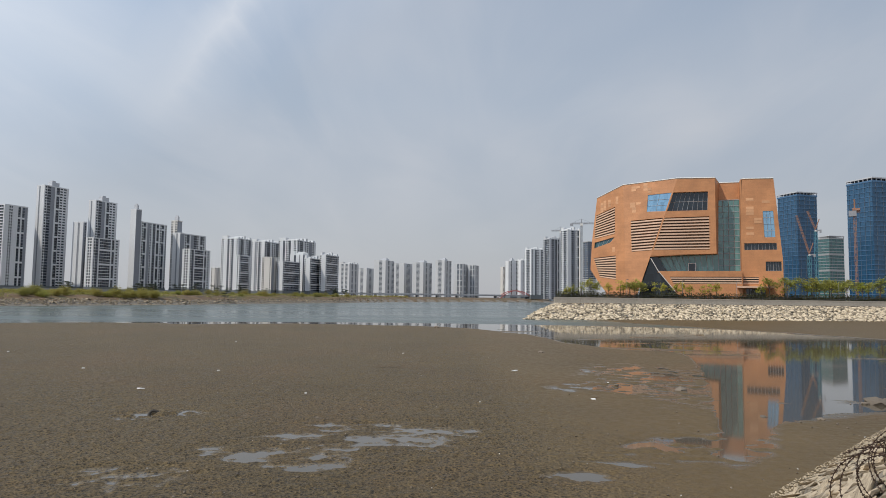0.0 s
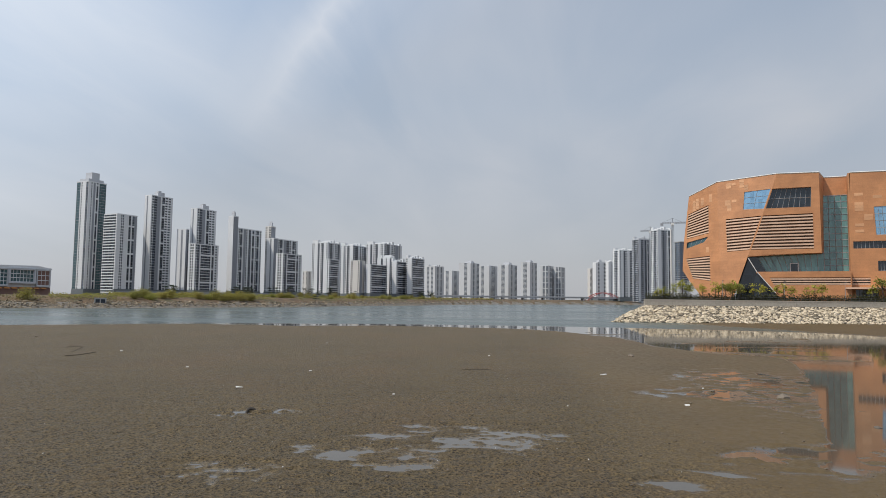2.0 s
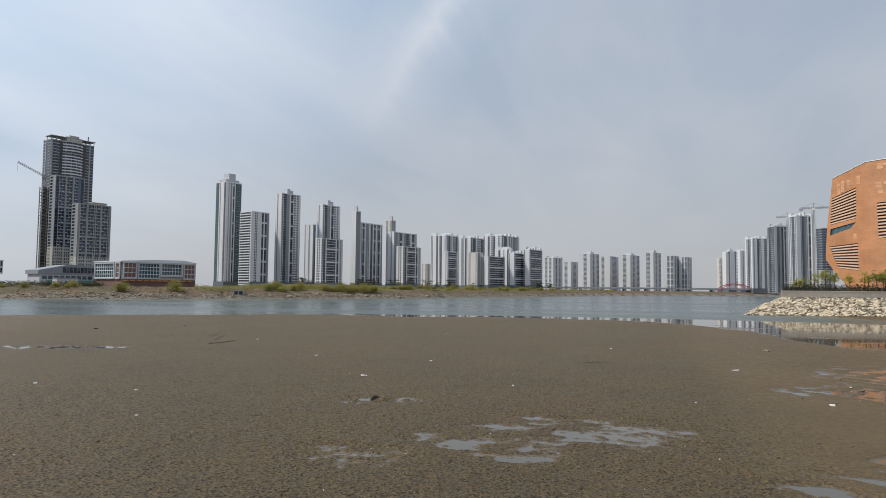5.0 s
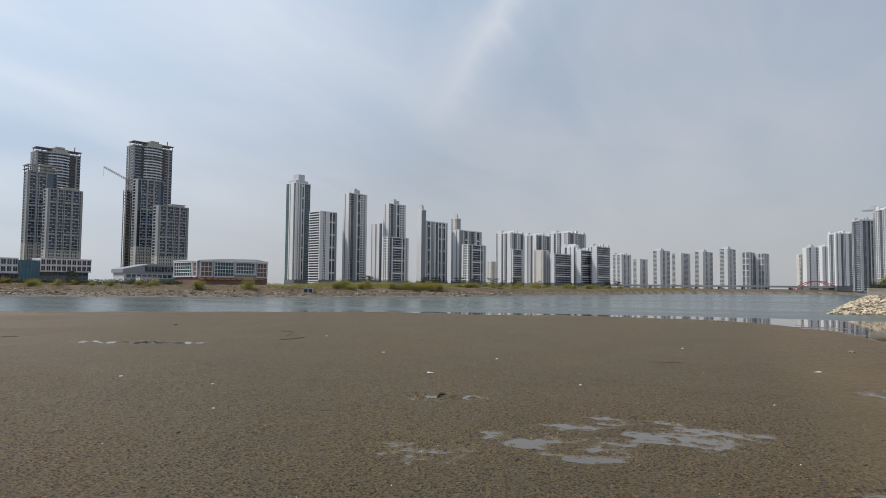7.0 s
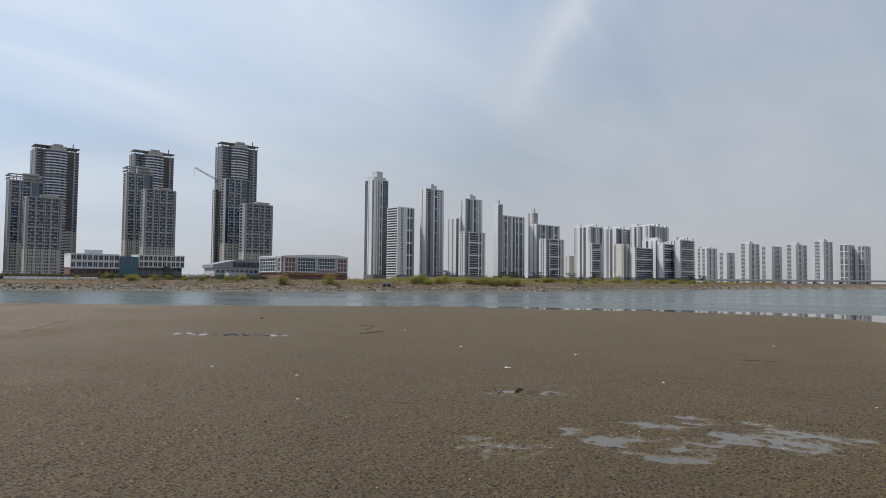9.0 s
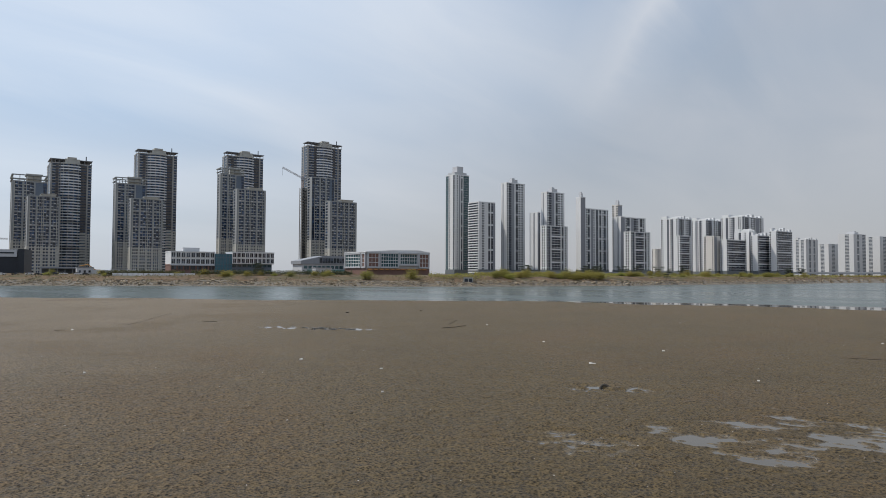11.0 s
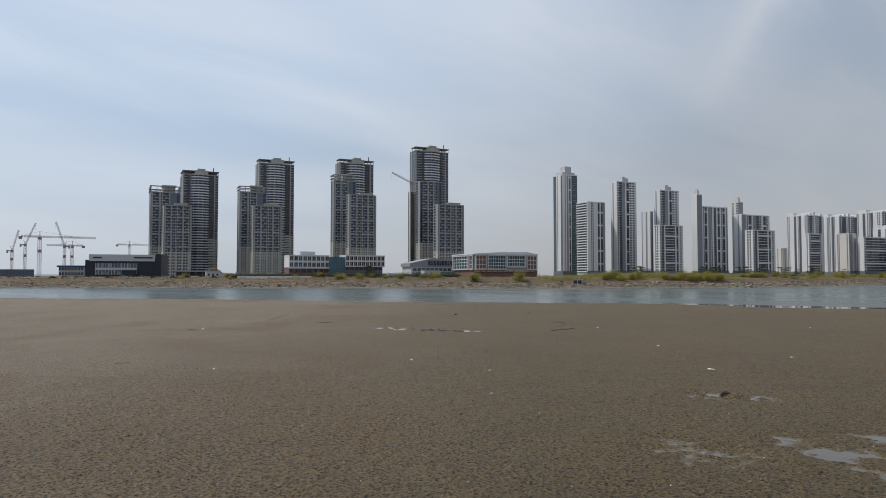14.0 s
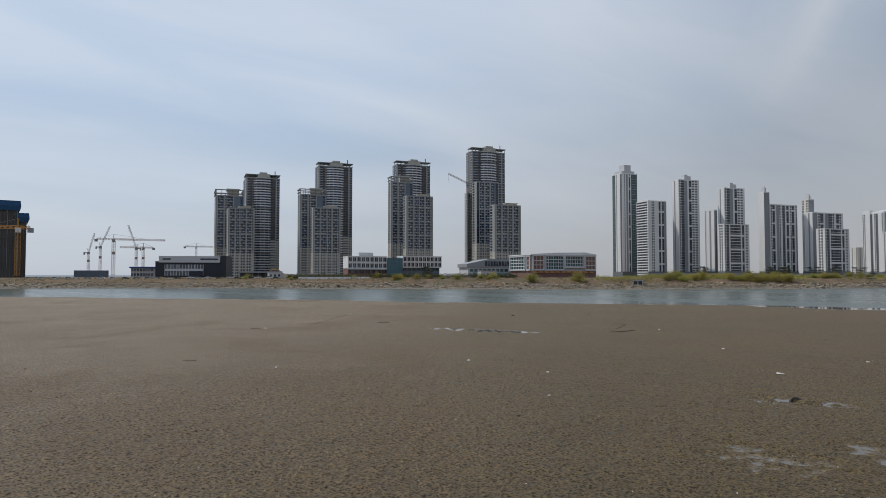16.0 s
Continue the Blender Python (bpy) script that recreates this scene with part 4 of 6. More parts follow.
def facet(name, outline, holes, plane, deep=1.6, mat=CLAY):
    """A wall panel in one plane, with openings that go through its thickness."""
    bm = bmesh.new()
    edges = []
    for n, loop in enumerate([outline] + holes):
        vs = [bm.verts.new((x, plane(x, z), z)) for x, z in loop]
        edges += [bm.edges.new((vs[i], vs[(i + 1) % len(vs)])) for i in range(len(vs))]
    bmesh.ops.triangle_fill(bm, use_beauty=True, use_dissolve=False, edges=edges)
    for f in bm.faces:
        if f.normal.y > 0:
            f.normal_flip()
    for loop in holes:
        for i in range(len(loop)):
            (xa, za), (xb, zb) = loop[i], loop[(i + 1) % len(loop)]
            a, b = plane(xa, za), plane(xb, zb)
            bm.faces.new([bm.verts.new(p) for p in ((xa, a, za), (xb, b, zb), (xb, b + deep, zb), (xa, a + deep, za))])
    me = bpy.data.meshes.new(name)
    bm.to_mesh(me)
    bm.free()
    me.materials.append(mat)
    return part(name, me, mat, arts)


def pane(name, quad, plane, back, mat, label="", rows=0, cols=0, frame=0.09):
    """Glass set back in an opening, with its bars. The corners run from the top left clockwise."""
    (x0, z0), (x1, z1), (x2, z2), (x3, z3) = quad
    lerp = lambda u, v: ((x0 + (x1 - x0) * u) * (1 - v) + (x3 + (x2 - x3) * u) * v, (z0 + (z1 - z0) * u) * (1 - v) + (z3 + (z2 - z3) * u) * v)
    at3 = lambda u, v, d: (lerp(u, v)[0], plane(*lerp(u, v)) + back + d, lerp(u, v)[1])
    g = Boxes()
    g.hexa([at3(0, 1, 0), at3(1, 1, 0), at3(1, 1, 0.1), at3(0, 1, 0.1), at3(0, 0, 0), at3(1, 0, 0), at3(1, 0, 0.1), at3(0, 0, 0.1)])
    ob = part(name, g, mat, arts, label)
    if rows or cols:
        for i in range(cols + 1):
            part("glazing_bar", Boxes().bar(at3(i / max(1, cols), 0, -0.05), at3(i / max(1, cols), 1, -0.05), frame), FRAME_M, ob)
        for j in range(rows + 1):
            part("glazing_bar", Boxes().bar(at3(0, j / max(1, rows), -0.05), at3(1, j / max(1, rows), -0.05), frame), FRAME_M, ob)
    return ob


def louvres(quad, plane, count, deep=1.0, share=0.48):
    """Slats across an opening, and the dark wall behind them."""
    (x0, z0), (x1, z1), (x2, z2), (x3, z3) = quad
    pane("louvre_backing", quad, plane, 1.45, BACKING_M)
    for i in range(count):
        va, vb = (i + 0.35) / count, (i + 0.35 + share) / count
        pts = []
        for v in (vb, va):
            xa, xb = x0 + (x3 - x0) * v, x1 + (x2 - x1) * v
            za, zb = z0 + (z3 - z0) * v, z1 + (z2 - z1) * v
            pts += [(xa, plane(xa, za) - 0.05, za), (xb, plane(xb, zb) - 0.05, zb), (xb, plane(xb, zb) + deep, zb), (xa, plane(xa, za) + deep, za)]
        part("louvre", Boxes().hexa(pts), LOUVRE_M, arts)


gap = 0.3
w_left = [(-15.8, 44.1), (E2(44.3) - gap, 44.3), (E2(36.7) - gap, 36.7), (-16.3, 37.0)]
w_right = [(E2(44.3) + gap, 44.3), (7.5, 44.2), (7.2, 36.6), (E2(36.7) + gap, 36.7)]
l_left = [(-22.9, 33.6), (E2(34.0) - gap, 34.0), (E2(20.7) - gap, 20.7), (-22.5, 20.3)]
l_right = [(E2(34.0) + gap, 34.0), (7.8, 34.1), (7.8, 20.7), (E2(20.7) + gap, 20.7)]
f_one = [(-38.6, 37.6), (-29.8, 40.4), (-29.8, 28.5), (-39.4, 27.0)]
f_two = [(-39.2, 25.4), (-29.8, 27.2), (-31.9, 24.9), (-39.5, 22.8)]
f_three = [(-39.7, 18.5), (-29.4, 19.1), (-29.2, 8.7), (-36.6, 9.9)]
facet("wall", [(-4.0, 50.0), (10.1, 49.5), (10.3, 19.1), (E2(18.6), 18.6)], [w_right, l_right], FRONT)
facet("wall", [(-26.2, 49.4), (-4.0, 50.0), (E2(18.6), 18.6), (E2(0), 0), (E1(0), 0)], [w_left, l_left], MIDDLE)
facet("wall", [(-38.3, 45.4), (-26.2, 49.4), (E1(0), 0), (-33.0, 0), (-34.2, 3.9), (-37.4, 7.9), (-41.2, 13.5), (-40.6, 25.8)], [f_one, f_two, f_three], LEFT)
pane("window", w_left, MIDDLE, 0.25, SKY_GLASS, "sky-blue reflecting window", 3, 2)
pane("window", w_right, FRONT, 1.4, DARK_GLASS, "deep dark window band", 2, 8)
pane("window", f_two, LEFT, 0.6, TEAL, "slanted strip window", 0, 4)
louvres(l_left, MIDDLE, 11)
louvres(l_right, FRONT, 11)
louvres(f_one, LEFT, 10)
louvres(f_three, LEFT, 9)
# behind the corner: side of the overhang, wall over the glass shaft, right-hand block
side = Boxes()
side.hexa([(10.3, 0, 19.1), (11.4, 9, 19.1), (11.0, 9, 19.1), (9.9, 0.2, 19.1), (10.1, 0, 49.5), (11.9, 9, 48.8), (11.5, 9, 48.8), (9.7, 0.2, 49.5)])
part("wall", side, CLAY, arts)
part("wall", Boxes().box(11.4, 9, 41.5, 20.2, 9.6, 48.7), CLAY, arts)
r_one = [(27.4, 35.8), (31.2, 35.8), (31.8, 25.4), (27.9, 25.4)]
r_two = [(20.6, 23.2), (32.1, 23.2), (32.3, 20.5), (20.6, 20.5)]
r_three = [(28.1, 15.9), (33.7, 15.9), (33.8, 12.2), (28.1, 12.2)]
r_four = [(19.9, 9.8), (25.6, 9.8), (25.6, 7.0), (19.9, 7.0)]
r_door = [(21.0, 5.3), (28.0, 5.3), (28.0, 1.0), (21.0, 1.0)]
facet("wall", [(20.2, 48.9), (31.5, 48.6), (34.2, 16.6), (34.4, 0), (19.5, 0), (19.5, 20)], [r_one, r_two, r_three, r_four, r_door], RIGHT)
pane("window", r_one, RIGHT, 0.3, SKY_GLASS, "sky-blue reflecting window", 4, 3)
pane("window", r_two, RIGHT, 0.8, DARK_GLASS, "", 0, 9)
pane("window", r_three, RIGHT, 0.8, DARK_GLASS, "", 1, 6)
pane("entrance_door", r_door, RIGHT, 1.2, DARK_GLASS, "dark glass entrance under a canopy", 1, 6)
part("canopy", Boxes().box(17.5, -3.5, 5.5, 30.5, 2.0, 6.1), LOUVRE_M, arts)
part("wall", Boxes().box(19.5, 2.05, 0, 20.0, 9.5, 48.8), CLAY, arts)
for i in range(3):
    part("louvre", Boxes().box(19.9, 1.9, 7.2 + 0.95 * i, 25.6, 2.9, 7.65 + 0.95 * i), LOUVRE_M, arts)
part("louvre_backing", Boxes().box(19.9, 3.3, 7, 25.6, 3.4, 9.8), SHADE_M, arts)
# glass shaft and the glazed terrace under the overhang
shaft = [(11.2, 41.5), (19.5, 41.5), (19.5, 12.2), (11.2, 12.2)]
pane("glass_shaft", shaft, lambda x, z: 8.2, 0.0, HALL_GLASS, "tall green-grey glass shaft", 12, 4, 0.12)
hall = [(-17.0, 19.3), (11.2, 19.3), (11.2, 12.2), (-12.6, 12.2)]
pane("terrace_glazing", hall, lambda x, z: 5.0, 0.0, HALL_GLASS, "green-grey terrace glazing", 1, 12, 0.1)
part("soffit", Boxes().hexa([(E2(18.6), 0.05, 18.6), (10.3, 0.05, 19.1), (11.4, 9, 19.1), (E2(18.6), 9, 18.6),
                             (E2(18.1), 0.05, 18.1), (10.3, 0.05, 19.7), (11.4, 9, 19.7), (E2(18.1), 9, 18.1)]), CLAY, arts)
part("terrace", Boxes().box(-12.0, -0.95, 11.5, 19.5, 9, 12.1), CLAY, arts)
part("terrace_door", Boxes().box(-0.4, 4.7, 12.1, 2.6, 4.95, 15.6).box(-0.1, 4.6, 12.3, 2.3, 4.7, 15.3, 1), (COPING_M, DARK_GLASS), arts)
slot = [(-7.4, 9.8), (19.2, 9.8), (19.2, 7.0), (-6.0, 7.0)]
facet("plinth", [(-11.8, 12.1), (19.5, 12.1), (19.5, 0), (-3.0, 0), (-5.4, 3.9)], [slot], PLINTH)
louvres(slot, PLINTH, 3)
part("dark_glazing", Boxes().hexa([(-20, 3.4, 0), (-2, 3.4, 0), (-2, 3.6, 0), (-20, 3.6, 0), (-17.2, 3.4, 18), (-12, 3.4, 18), (-12, 3.6, 18), (-17.2, 3.6, 18)]), DARK_GLASS, arts, "dark triangular glazing")
edge = Boxes()
edge.bar((E2(18.6), -0.1, 17.4), (-11.8, -1.05, 12.1), 0.16)
edge.bar((-11.8, -1.05, 12.1), (-5.4, -1.05, 3.9), 0.16)
part("edge_trim", edge, COPING_M, arts)
# roof, end walls and back
rim = [(-41.2, 13.5), (-40.6, 25.8), (-38.3, 45.4), (-26.2, 49.4), (-4.0, 50.0), (10.1, 49.5), (11.9, 48.8), (20.2, 48.7), (20.2, 48.9), (31.5, 48.6), (34.2, 16.6), (34.4, 0)]
depth = [LEFT(-41.2, 13.5), LEFT(-40.6, 25.8), LEFT(-38.3, 45.4), MIDDLE(-26.2, 49.4), 0, 0, 9, 9, 2, 2, 2, 2]
v, f = [], []
for (x, z), d in zip(rim, depth):
    v += [(x, d + 0.01, z), (x * 0.96, 44.0, z)]
for i in range(len(rim) - 1):
    f.append((2 * i, 2 * i + 1, 2 * i + 3, 2 * i + 2))
f.append(tuple(range(1, 2 * len(rim), 2)))
part("roof_and_back", mesh_from("roof_and_back", v, f, [CLAY]), CLAY, arts)
cop = Boxes()
for i in range(2, 9):
    (xa, za), (xb, zb) = rim[i], rim[i + 1]
    cop.bar((xa, depth[i], za + 0.1), (xb, depth[i + 1], zb + 0.1), 0.22)
part("coping", cop, COPING_M, arts)
rnd = random.Random(4)


def paler_panel(x0, x1, z0, z1, plane):
    """A run of paler cladding, flush with its neighbours but for a shadow gap."""
    pts = []
    for z in (z0, z1):
        pts += [(x0, plane(x0, z) - 0.06, z), (x1, plane(x1, z) - 0.06, z), (x1, plane(x1, z) + 0.1, z), (x0, plane(x0, z) + 0.1, z)]
    part("cladding_panel", Boxes().hexa(pts), CLAY_LIGHT, arts)


# columns of paler panels: left end, width, foot, number of courses
for x, w, z, n in ((-22.6, 1.9, 46.2, 2), (-20.6, 1.6, 47.3, 1), (-17.6, 1.7, 46.0, 3), (-15.8, 1.5, 44.9, 2), (-23.2, 2.2, 39.2, 2), (-22.4, 1.7, 37.0, 2), (-20.6, 1.8, 40.3, 1),
                   (-36.6, 1.3, 38.6, 4), (-35.2, 1.3, 39.4, 4), (-33.0, 1.2, 40.6, 3), (-31.0, 1.2, 20.6, 2), (-29.5, 1.2, 41.5, 3)):
    for k in range(n):
        paler_panel(x + 0.05 * (k % 2), x + w, z + 1.12 * k, z + 1.12 * k + 1.06, MIDDLE if x > -26 else LEFT)
# on the right-hand block, added paler panels stand in for a soft sheen
for column, course in sorted({(rnd.randrange(3), rnd.randrange(17)) for k in range(11)}):
    px, pz = 21.4 + 2.9 * column, 26.4 + 1.14 * course
    if px + 2.8 < 27.2 or pz > 37:
        paler_panel(px, px + 2.8, pz, pz + 1.06, RIGHT)

# ---- the headland: wall, rail, hedge, trees ----
ALONG = Vector((TOE_B[0] - TOE_A[0], TOE_B[1] - TOE_A[1], 0)).normalized()
INLAND = Vector((-ALONG.y, ALONG.x, 0))


def headland(s, d, z=0.0):
    """A place by metres along the foot of the slope and metres inland."""
    p = Vector((TOE_A[0], TOE_A[1], 0)) + ALONG * s + INLAND * d
    return (p.x, p.y, z)


HEAD_TURN = math.degrees(math.atan2(ALONG.y, ALONG.x))
WALL_M = material("weathered_concrete", (0.47, 0.41, 0.33), 0.9, vary=0.25, scale=1.5, bump=0.3)
sea_wall = thing("sea_wall", pose(*headland(0, 14.0, 5.5), 0, 0, HEAD_TURN), "pale weathered concrete sea wall above the stone slope", "wall", kind="structure")
for i in range(60):
    x = 1.5 + i * 5
    part("wall_panel", Boxes().box(x, -0.2, 0, x + 4.95, 0.25, 1.75).box(x - 0.01, -0.3, 1.75, x + 4.97, 0.35, 2.05), WALL_M, sea_wall)
rail = thing("railing", pose(*headland(0, 14.15, 7.53), 0, 0, HEAD_TURN), "thin dark metal railing on the sea wall", "railing")
RAIL_M = material("dark_painted_metal", (0.09, 0.09, 0.09), 0.5, 0.3)
for i in range(100):
    part("post", Boxes().bar((2 + i * 3, 0, 0), (2 + i * 3, 0, 1.1), 0.05), RAIL_M, rail)
for z in (0.5, 1.1):
    part("rail", Boxes().bar((2, 0, z), (299, 0, z), 0.04), RAIL_M, rail)


def leaf_material(name, colour, dark=0.5):
    m = bpy.data.materials.new(name)
    m.use_nodes = True
    t = m.node_tree
    node, link = graph(t)
    b = t.nodes["Principled BSDF"]
    geo = node("ShaderNodeNewGeometry")
    info = node("ShaderNodeObjectInfo")
    base = ramp(t, geo.outputs["Random Per Island"], [(0.0, tuple(v * dark for v in colour)), (0.6, colour), (1.0, tuple(v * 1.4 for v in colour))])
    base = mix(t, 1.0, base, ramp(t, info.outputs["Random"], [(0.0, (0.8, 0.85, 0.8)), (1.0, (1.1, 1.0, 0.9))]), "MULTIPLY")
    link(base, b.inputs["Base Color"])
    b.inputs["Roughness"].default_value = 0.7
    thin = node("ShaderNodeBsdfTranslucent")
    link(base, thin.inputs[0])
    both = node("ShaderNodeMixShader", Fac=0.4)
    link(b.outputs[0], both.inputs[1])
    link(thin.outputs[0], both.inputs[2])
    link(both.outputs[0], t.nodes["Material Output"].inputs[0])
    return m


SPRING = leaf_material("spring_leaves", (0.42, 0.41, 0.06))
WILLOW = leaf_material("willow_leaves", (0.33, 0.33, 0.07))
HEDGE_M = leaf_material("hedge_leaves", (0.075, 0.078, 0.028))
PINE_M = leaf_material("pine_needles", (0.035, 0.048, 0.028))
STRAW_M = leaf_material("reed_stems", (0.24, 0.19, 0.10))
BARK_M = material("grey_brown_bark", (0.12, 0.09, 0.07), 0.9, vary=0.3, bump=0.5)


def leaves(points, size, rnd, droop=0.0):
    """Small bent sprays, one of two triangles' pair each, at the given places."""
    v, f = [], []
    for p in points:
        a, e = rnd.uniform(0, 6.28), rnd.uniform(-0.6, 0.9)
        d = Vector((math.cos(a) * math.cos(e), math.sin(a) * math.cos(e), math.sin(e) - droop)).normalized()
        s = d.cross(Vector((rnd.uniform(-1, 1), rnd.uniform(-1, 1), 1.2))).normalized()
        l, w = size * rnd.uniform(0.6, 1.3), size * rnd.uniform(0.25, 0.45)
        k = len(v)
        p = Vector(p)
        v += [p, p + d * l * 0.5 + s * w, p + d * l, p + d * l * 0.5 - s * w]
        f.append((k, k + 1, k + 2, k + 3))
    return v, f


def tree(name, tall, wide, leaf, count, seed, label, size=0.5, stem=0.35, droop=0.1, lobes=9, at=(0, 0, 0)):
    """A tapered trunk with limbs, and a crown of sprays round the limbs' ends."""
    rnd = random.Random(seed)
    ob = thing(name, pose(*at), label, "tree")
    wood = Boxes()
    bend = Vector((rnd.uniform(-0.05, 0.05) * tall, rnd.uniform(-0.05, 0.05) * tall, 0))
    fork = bend + Vector((0, 0, tall * stem))
    r = tall * 0.018
    wood.bar((0, 0, -0.4), fork, r * 1.5, sides=6, r2=r)
    wood.bar(fork, fork + Vector((0, 0, tall * 0.4)), r, sides=5, r2=r * 0.3)
    pts = []
    for i in range(lobes):
        a = i * 2.4 + rnd.uniform(-0.4, 0.4)
        up = rnd.uniform(0.12, 0.62) * tall * (1 - stem * 0.3)
        out = wide * 0.5 * rnd.uniform(0.45, 1.0) * (1.1 - 0.7 * up / (0.65 * tall))
        tip = fork + Vector((math.cos(a) * out, math.sin(a) * out, up))
        wood.bar(fork + Vector((0, 0, up * 0.35)), tip, r * 0.5, sides=4, r2=r * 0.15)
        reach = wide * rnd.uniform(0.13, 0.24)
        for _ in range(count // lobes):
            q = Vector((rnd.gauss(0, 1), rnd.gauss(0, 1), rnd.gauss(0, 0.8)))
            pts.append(tip + q * reach * 0.6)
    part("trunk", wood, BARK_M, ob)
    v, f = leaves(pts, size, rnd, droop)
    part("crown", mesh_from("crown", v, f, [leaf]), leaf, ob)
    return ob


def along(s, d):
    p = headland(s, d)
    return (p[0], p[1], float(height(np.array([p[0]]), np.array([p[1]]), False)[0][0]))


rnd = random.Random(12)
young = [tree("young_tree", 7.0, 3.6, SPRING, 330, 3, "young street tree with thin yellow-green spring leaves", at=along(9, 20)),
         tree("young_tree", 6.0, 2.8, SPRING, 200, 5, "slim young tree with sparse yellow-green leaves", at=along(14, 19)),
         tree("young_tree", 8.0, 5.4, WILLOW, 620, 8, "broad young tree with soft green leaves", at=along(120, 21))]
for o in young:
    tagged(o, group="trees on the headland")
for s in (11.5, 18, 21, 25, 29.5, 31, 34, 36, 41, 44.5, 48, 52, 56, 60, 64, 67, 71):
    copy_thing(young[rnd.choice((0, 0, 1))], pose(*along(s + rnd.uniform(-1, 1), 19 + rnd.uniform(-1, 3)), 0, 0, rnd.uniform(0, 360)) @ Matrix.Scale(rnd.uniform(0.85, 1.2), 4))
for s in (33, 35, 37.5):
    copy_thing(young[2], pose(*along(s, 18), 0, 0, rnd.uniform(0, 360)) @ Matrix.Scale(0.85, 4))
for k in range(34):
    copy_thing(young[2 if k % 3 else 0], pose(*along(93 + k * 3.1 + rnd.uniform(-1, 1), 20 + rnd.uniform(-2, 14)), 0, 0, rnd.uniform(0, 360)) @ Matrix.Scale(rnd.uniform(0.9, 1.35), 4))


def hedge(name, n, label, at, turn, long, thick, tall, leaf, seed, kind="stuff", size=0.3):
    rnd = random.Random(seed)
    pts = [(rnd.uniform(0, long), rnd.gauss(0, thick * 0.4), rnd.uniform(0, 1) * tall * (0.8 + 0.3 * math.sin(rnd.uniform(0, 6)))) for _ in range(n)]
    v, f = leaves(pts, size, rnd)
    ob = new(name, mesh_from(name, v, f, [leaf]))
    ob.matrix_basis = pose(*at, 0, 0, turn)
    return tagged(ob, label, "hedge", kind=kind)


hedge("hedge", 24000, "low dark clipped hedge behind the sea wall", headland(4, 18.4, 7.3), HEAD_TURN, 260, 1.2, 2.3, HEDGE_M, 6, size=0.6)


def street_lamp(at, tall, group="lamps on the headland"):
    ob = thing("street_lamp", pose(*at), "slim grey street lamp beside the promenade", "street lamp", group)
    part("pole", Boxes().bar((0, 0, 0), (0, 0, tall), 0.11, sides=6, r2=0.06), FRAME_M, ob)
    part("lamp_head", Boxes().box(-0.1, -0.15, tall - 0.1, 1.1, 0.15, tall + 0.08), RAIL_M, ob)
    return ob


first = street_lamp(along(10, 18.6), 7)
for s in (32, 55, 78, 101, 124, 147):
    copy_thing(first, pose(*along(s, 18.6), 0, 0, HEAD_TURN - 90))
pole = thing("flag_pole", pose(*along(16.5, 26)), "tall bare white pole on the headland", "pole")
part("shaft", Boxes().bar((0, 0, 0), (0, 0, 26), 0.32, sides=8, r2=0.22), COPING_M, pole)

# ---- stones ----


def stone_material(name, colour, vary):
    m = material(name, colour, 0.9, vary=0.22, scale=0.5, bump=0.6)
    t = m.node_tree
    node, link = graph(t)
    b = t.nodes["Principled BSDF"]
    was = b.inputs["Base Color"].links[0].from_socket
    geo, info = node("ShaderNodeNewGeometry"), node("ShaderNodeObjectInfo")
    both = node("ShaderNodeMath")
    link(geo.outputs["Random Per Island"], both.inputs[0])
    link(info.outputs["Random"], both.inputs[1])
    wrap = node("ShaderNodeMath")
    wrap.operation, wrap.inputs[1].default_value = "FRACT", 0
    link(both.outputs[0], wrap.inputs[0])
    link(mix(t, 1.0, was, ramp(t, wrap.outputs[0], [(0.0, (1 - vary, 1 - vary, 1 - vary)), (0.5, (1, 0.97, 0.9)), (1.0, (1.2, 1.16, 1.1))]), "MULTIPLY"), b.inputs["Base Color"])
    return m


STONE_M = stone_material("pale_rip_rap_stone", (0.55, 0.465, 0.35), 0.78)
FAR_STONE_M = stone_material("weathered_shore_stone", (0.30, 0.25, 0.185), 0.7)


def stone_shape(seed, flat=0.7):
    bm = bmesh.new()
    bmesh.ops.create_icosphere(bm, subdivisions=1, radius=1.0)
    rnd = random.Random(seed)
    sx, sy, sz = rnd.uniform(0.9, 1.5), rnd.uniform(0.6, 1.0), rnd.uniform(0.42, 0.75) * flat / 0.7
    for q in bm.verts:
        n = noise.noise(q.co * 1.3 + Vector((seed * 3.7, 0, 0)))
        q.co = Vector((q.co.x * sx, q.co.y * sy, q.co.z * sz)) * (1 + 0.65 * n)
    co = np.array([q.co[:] for q in bm.verts])
    fs = np.array([[q.index for q in p.verts] for p in bm.faces])
    bm.free()
    return co, fs


SHAPES = [stone_shape(k) for k in range(10)]


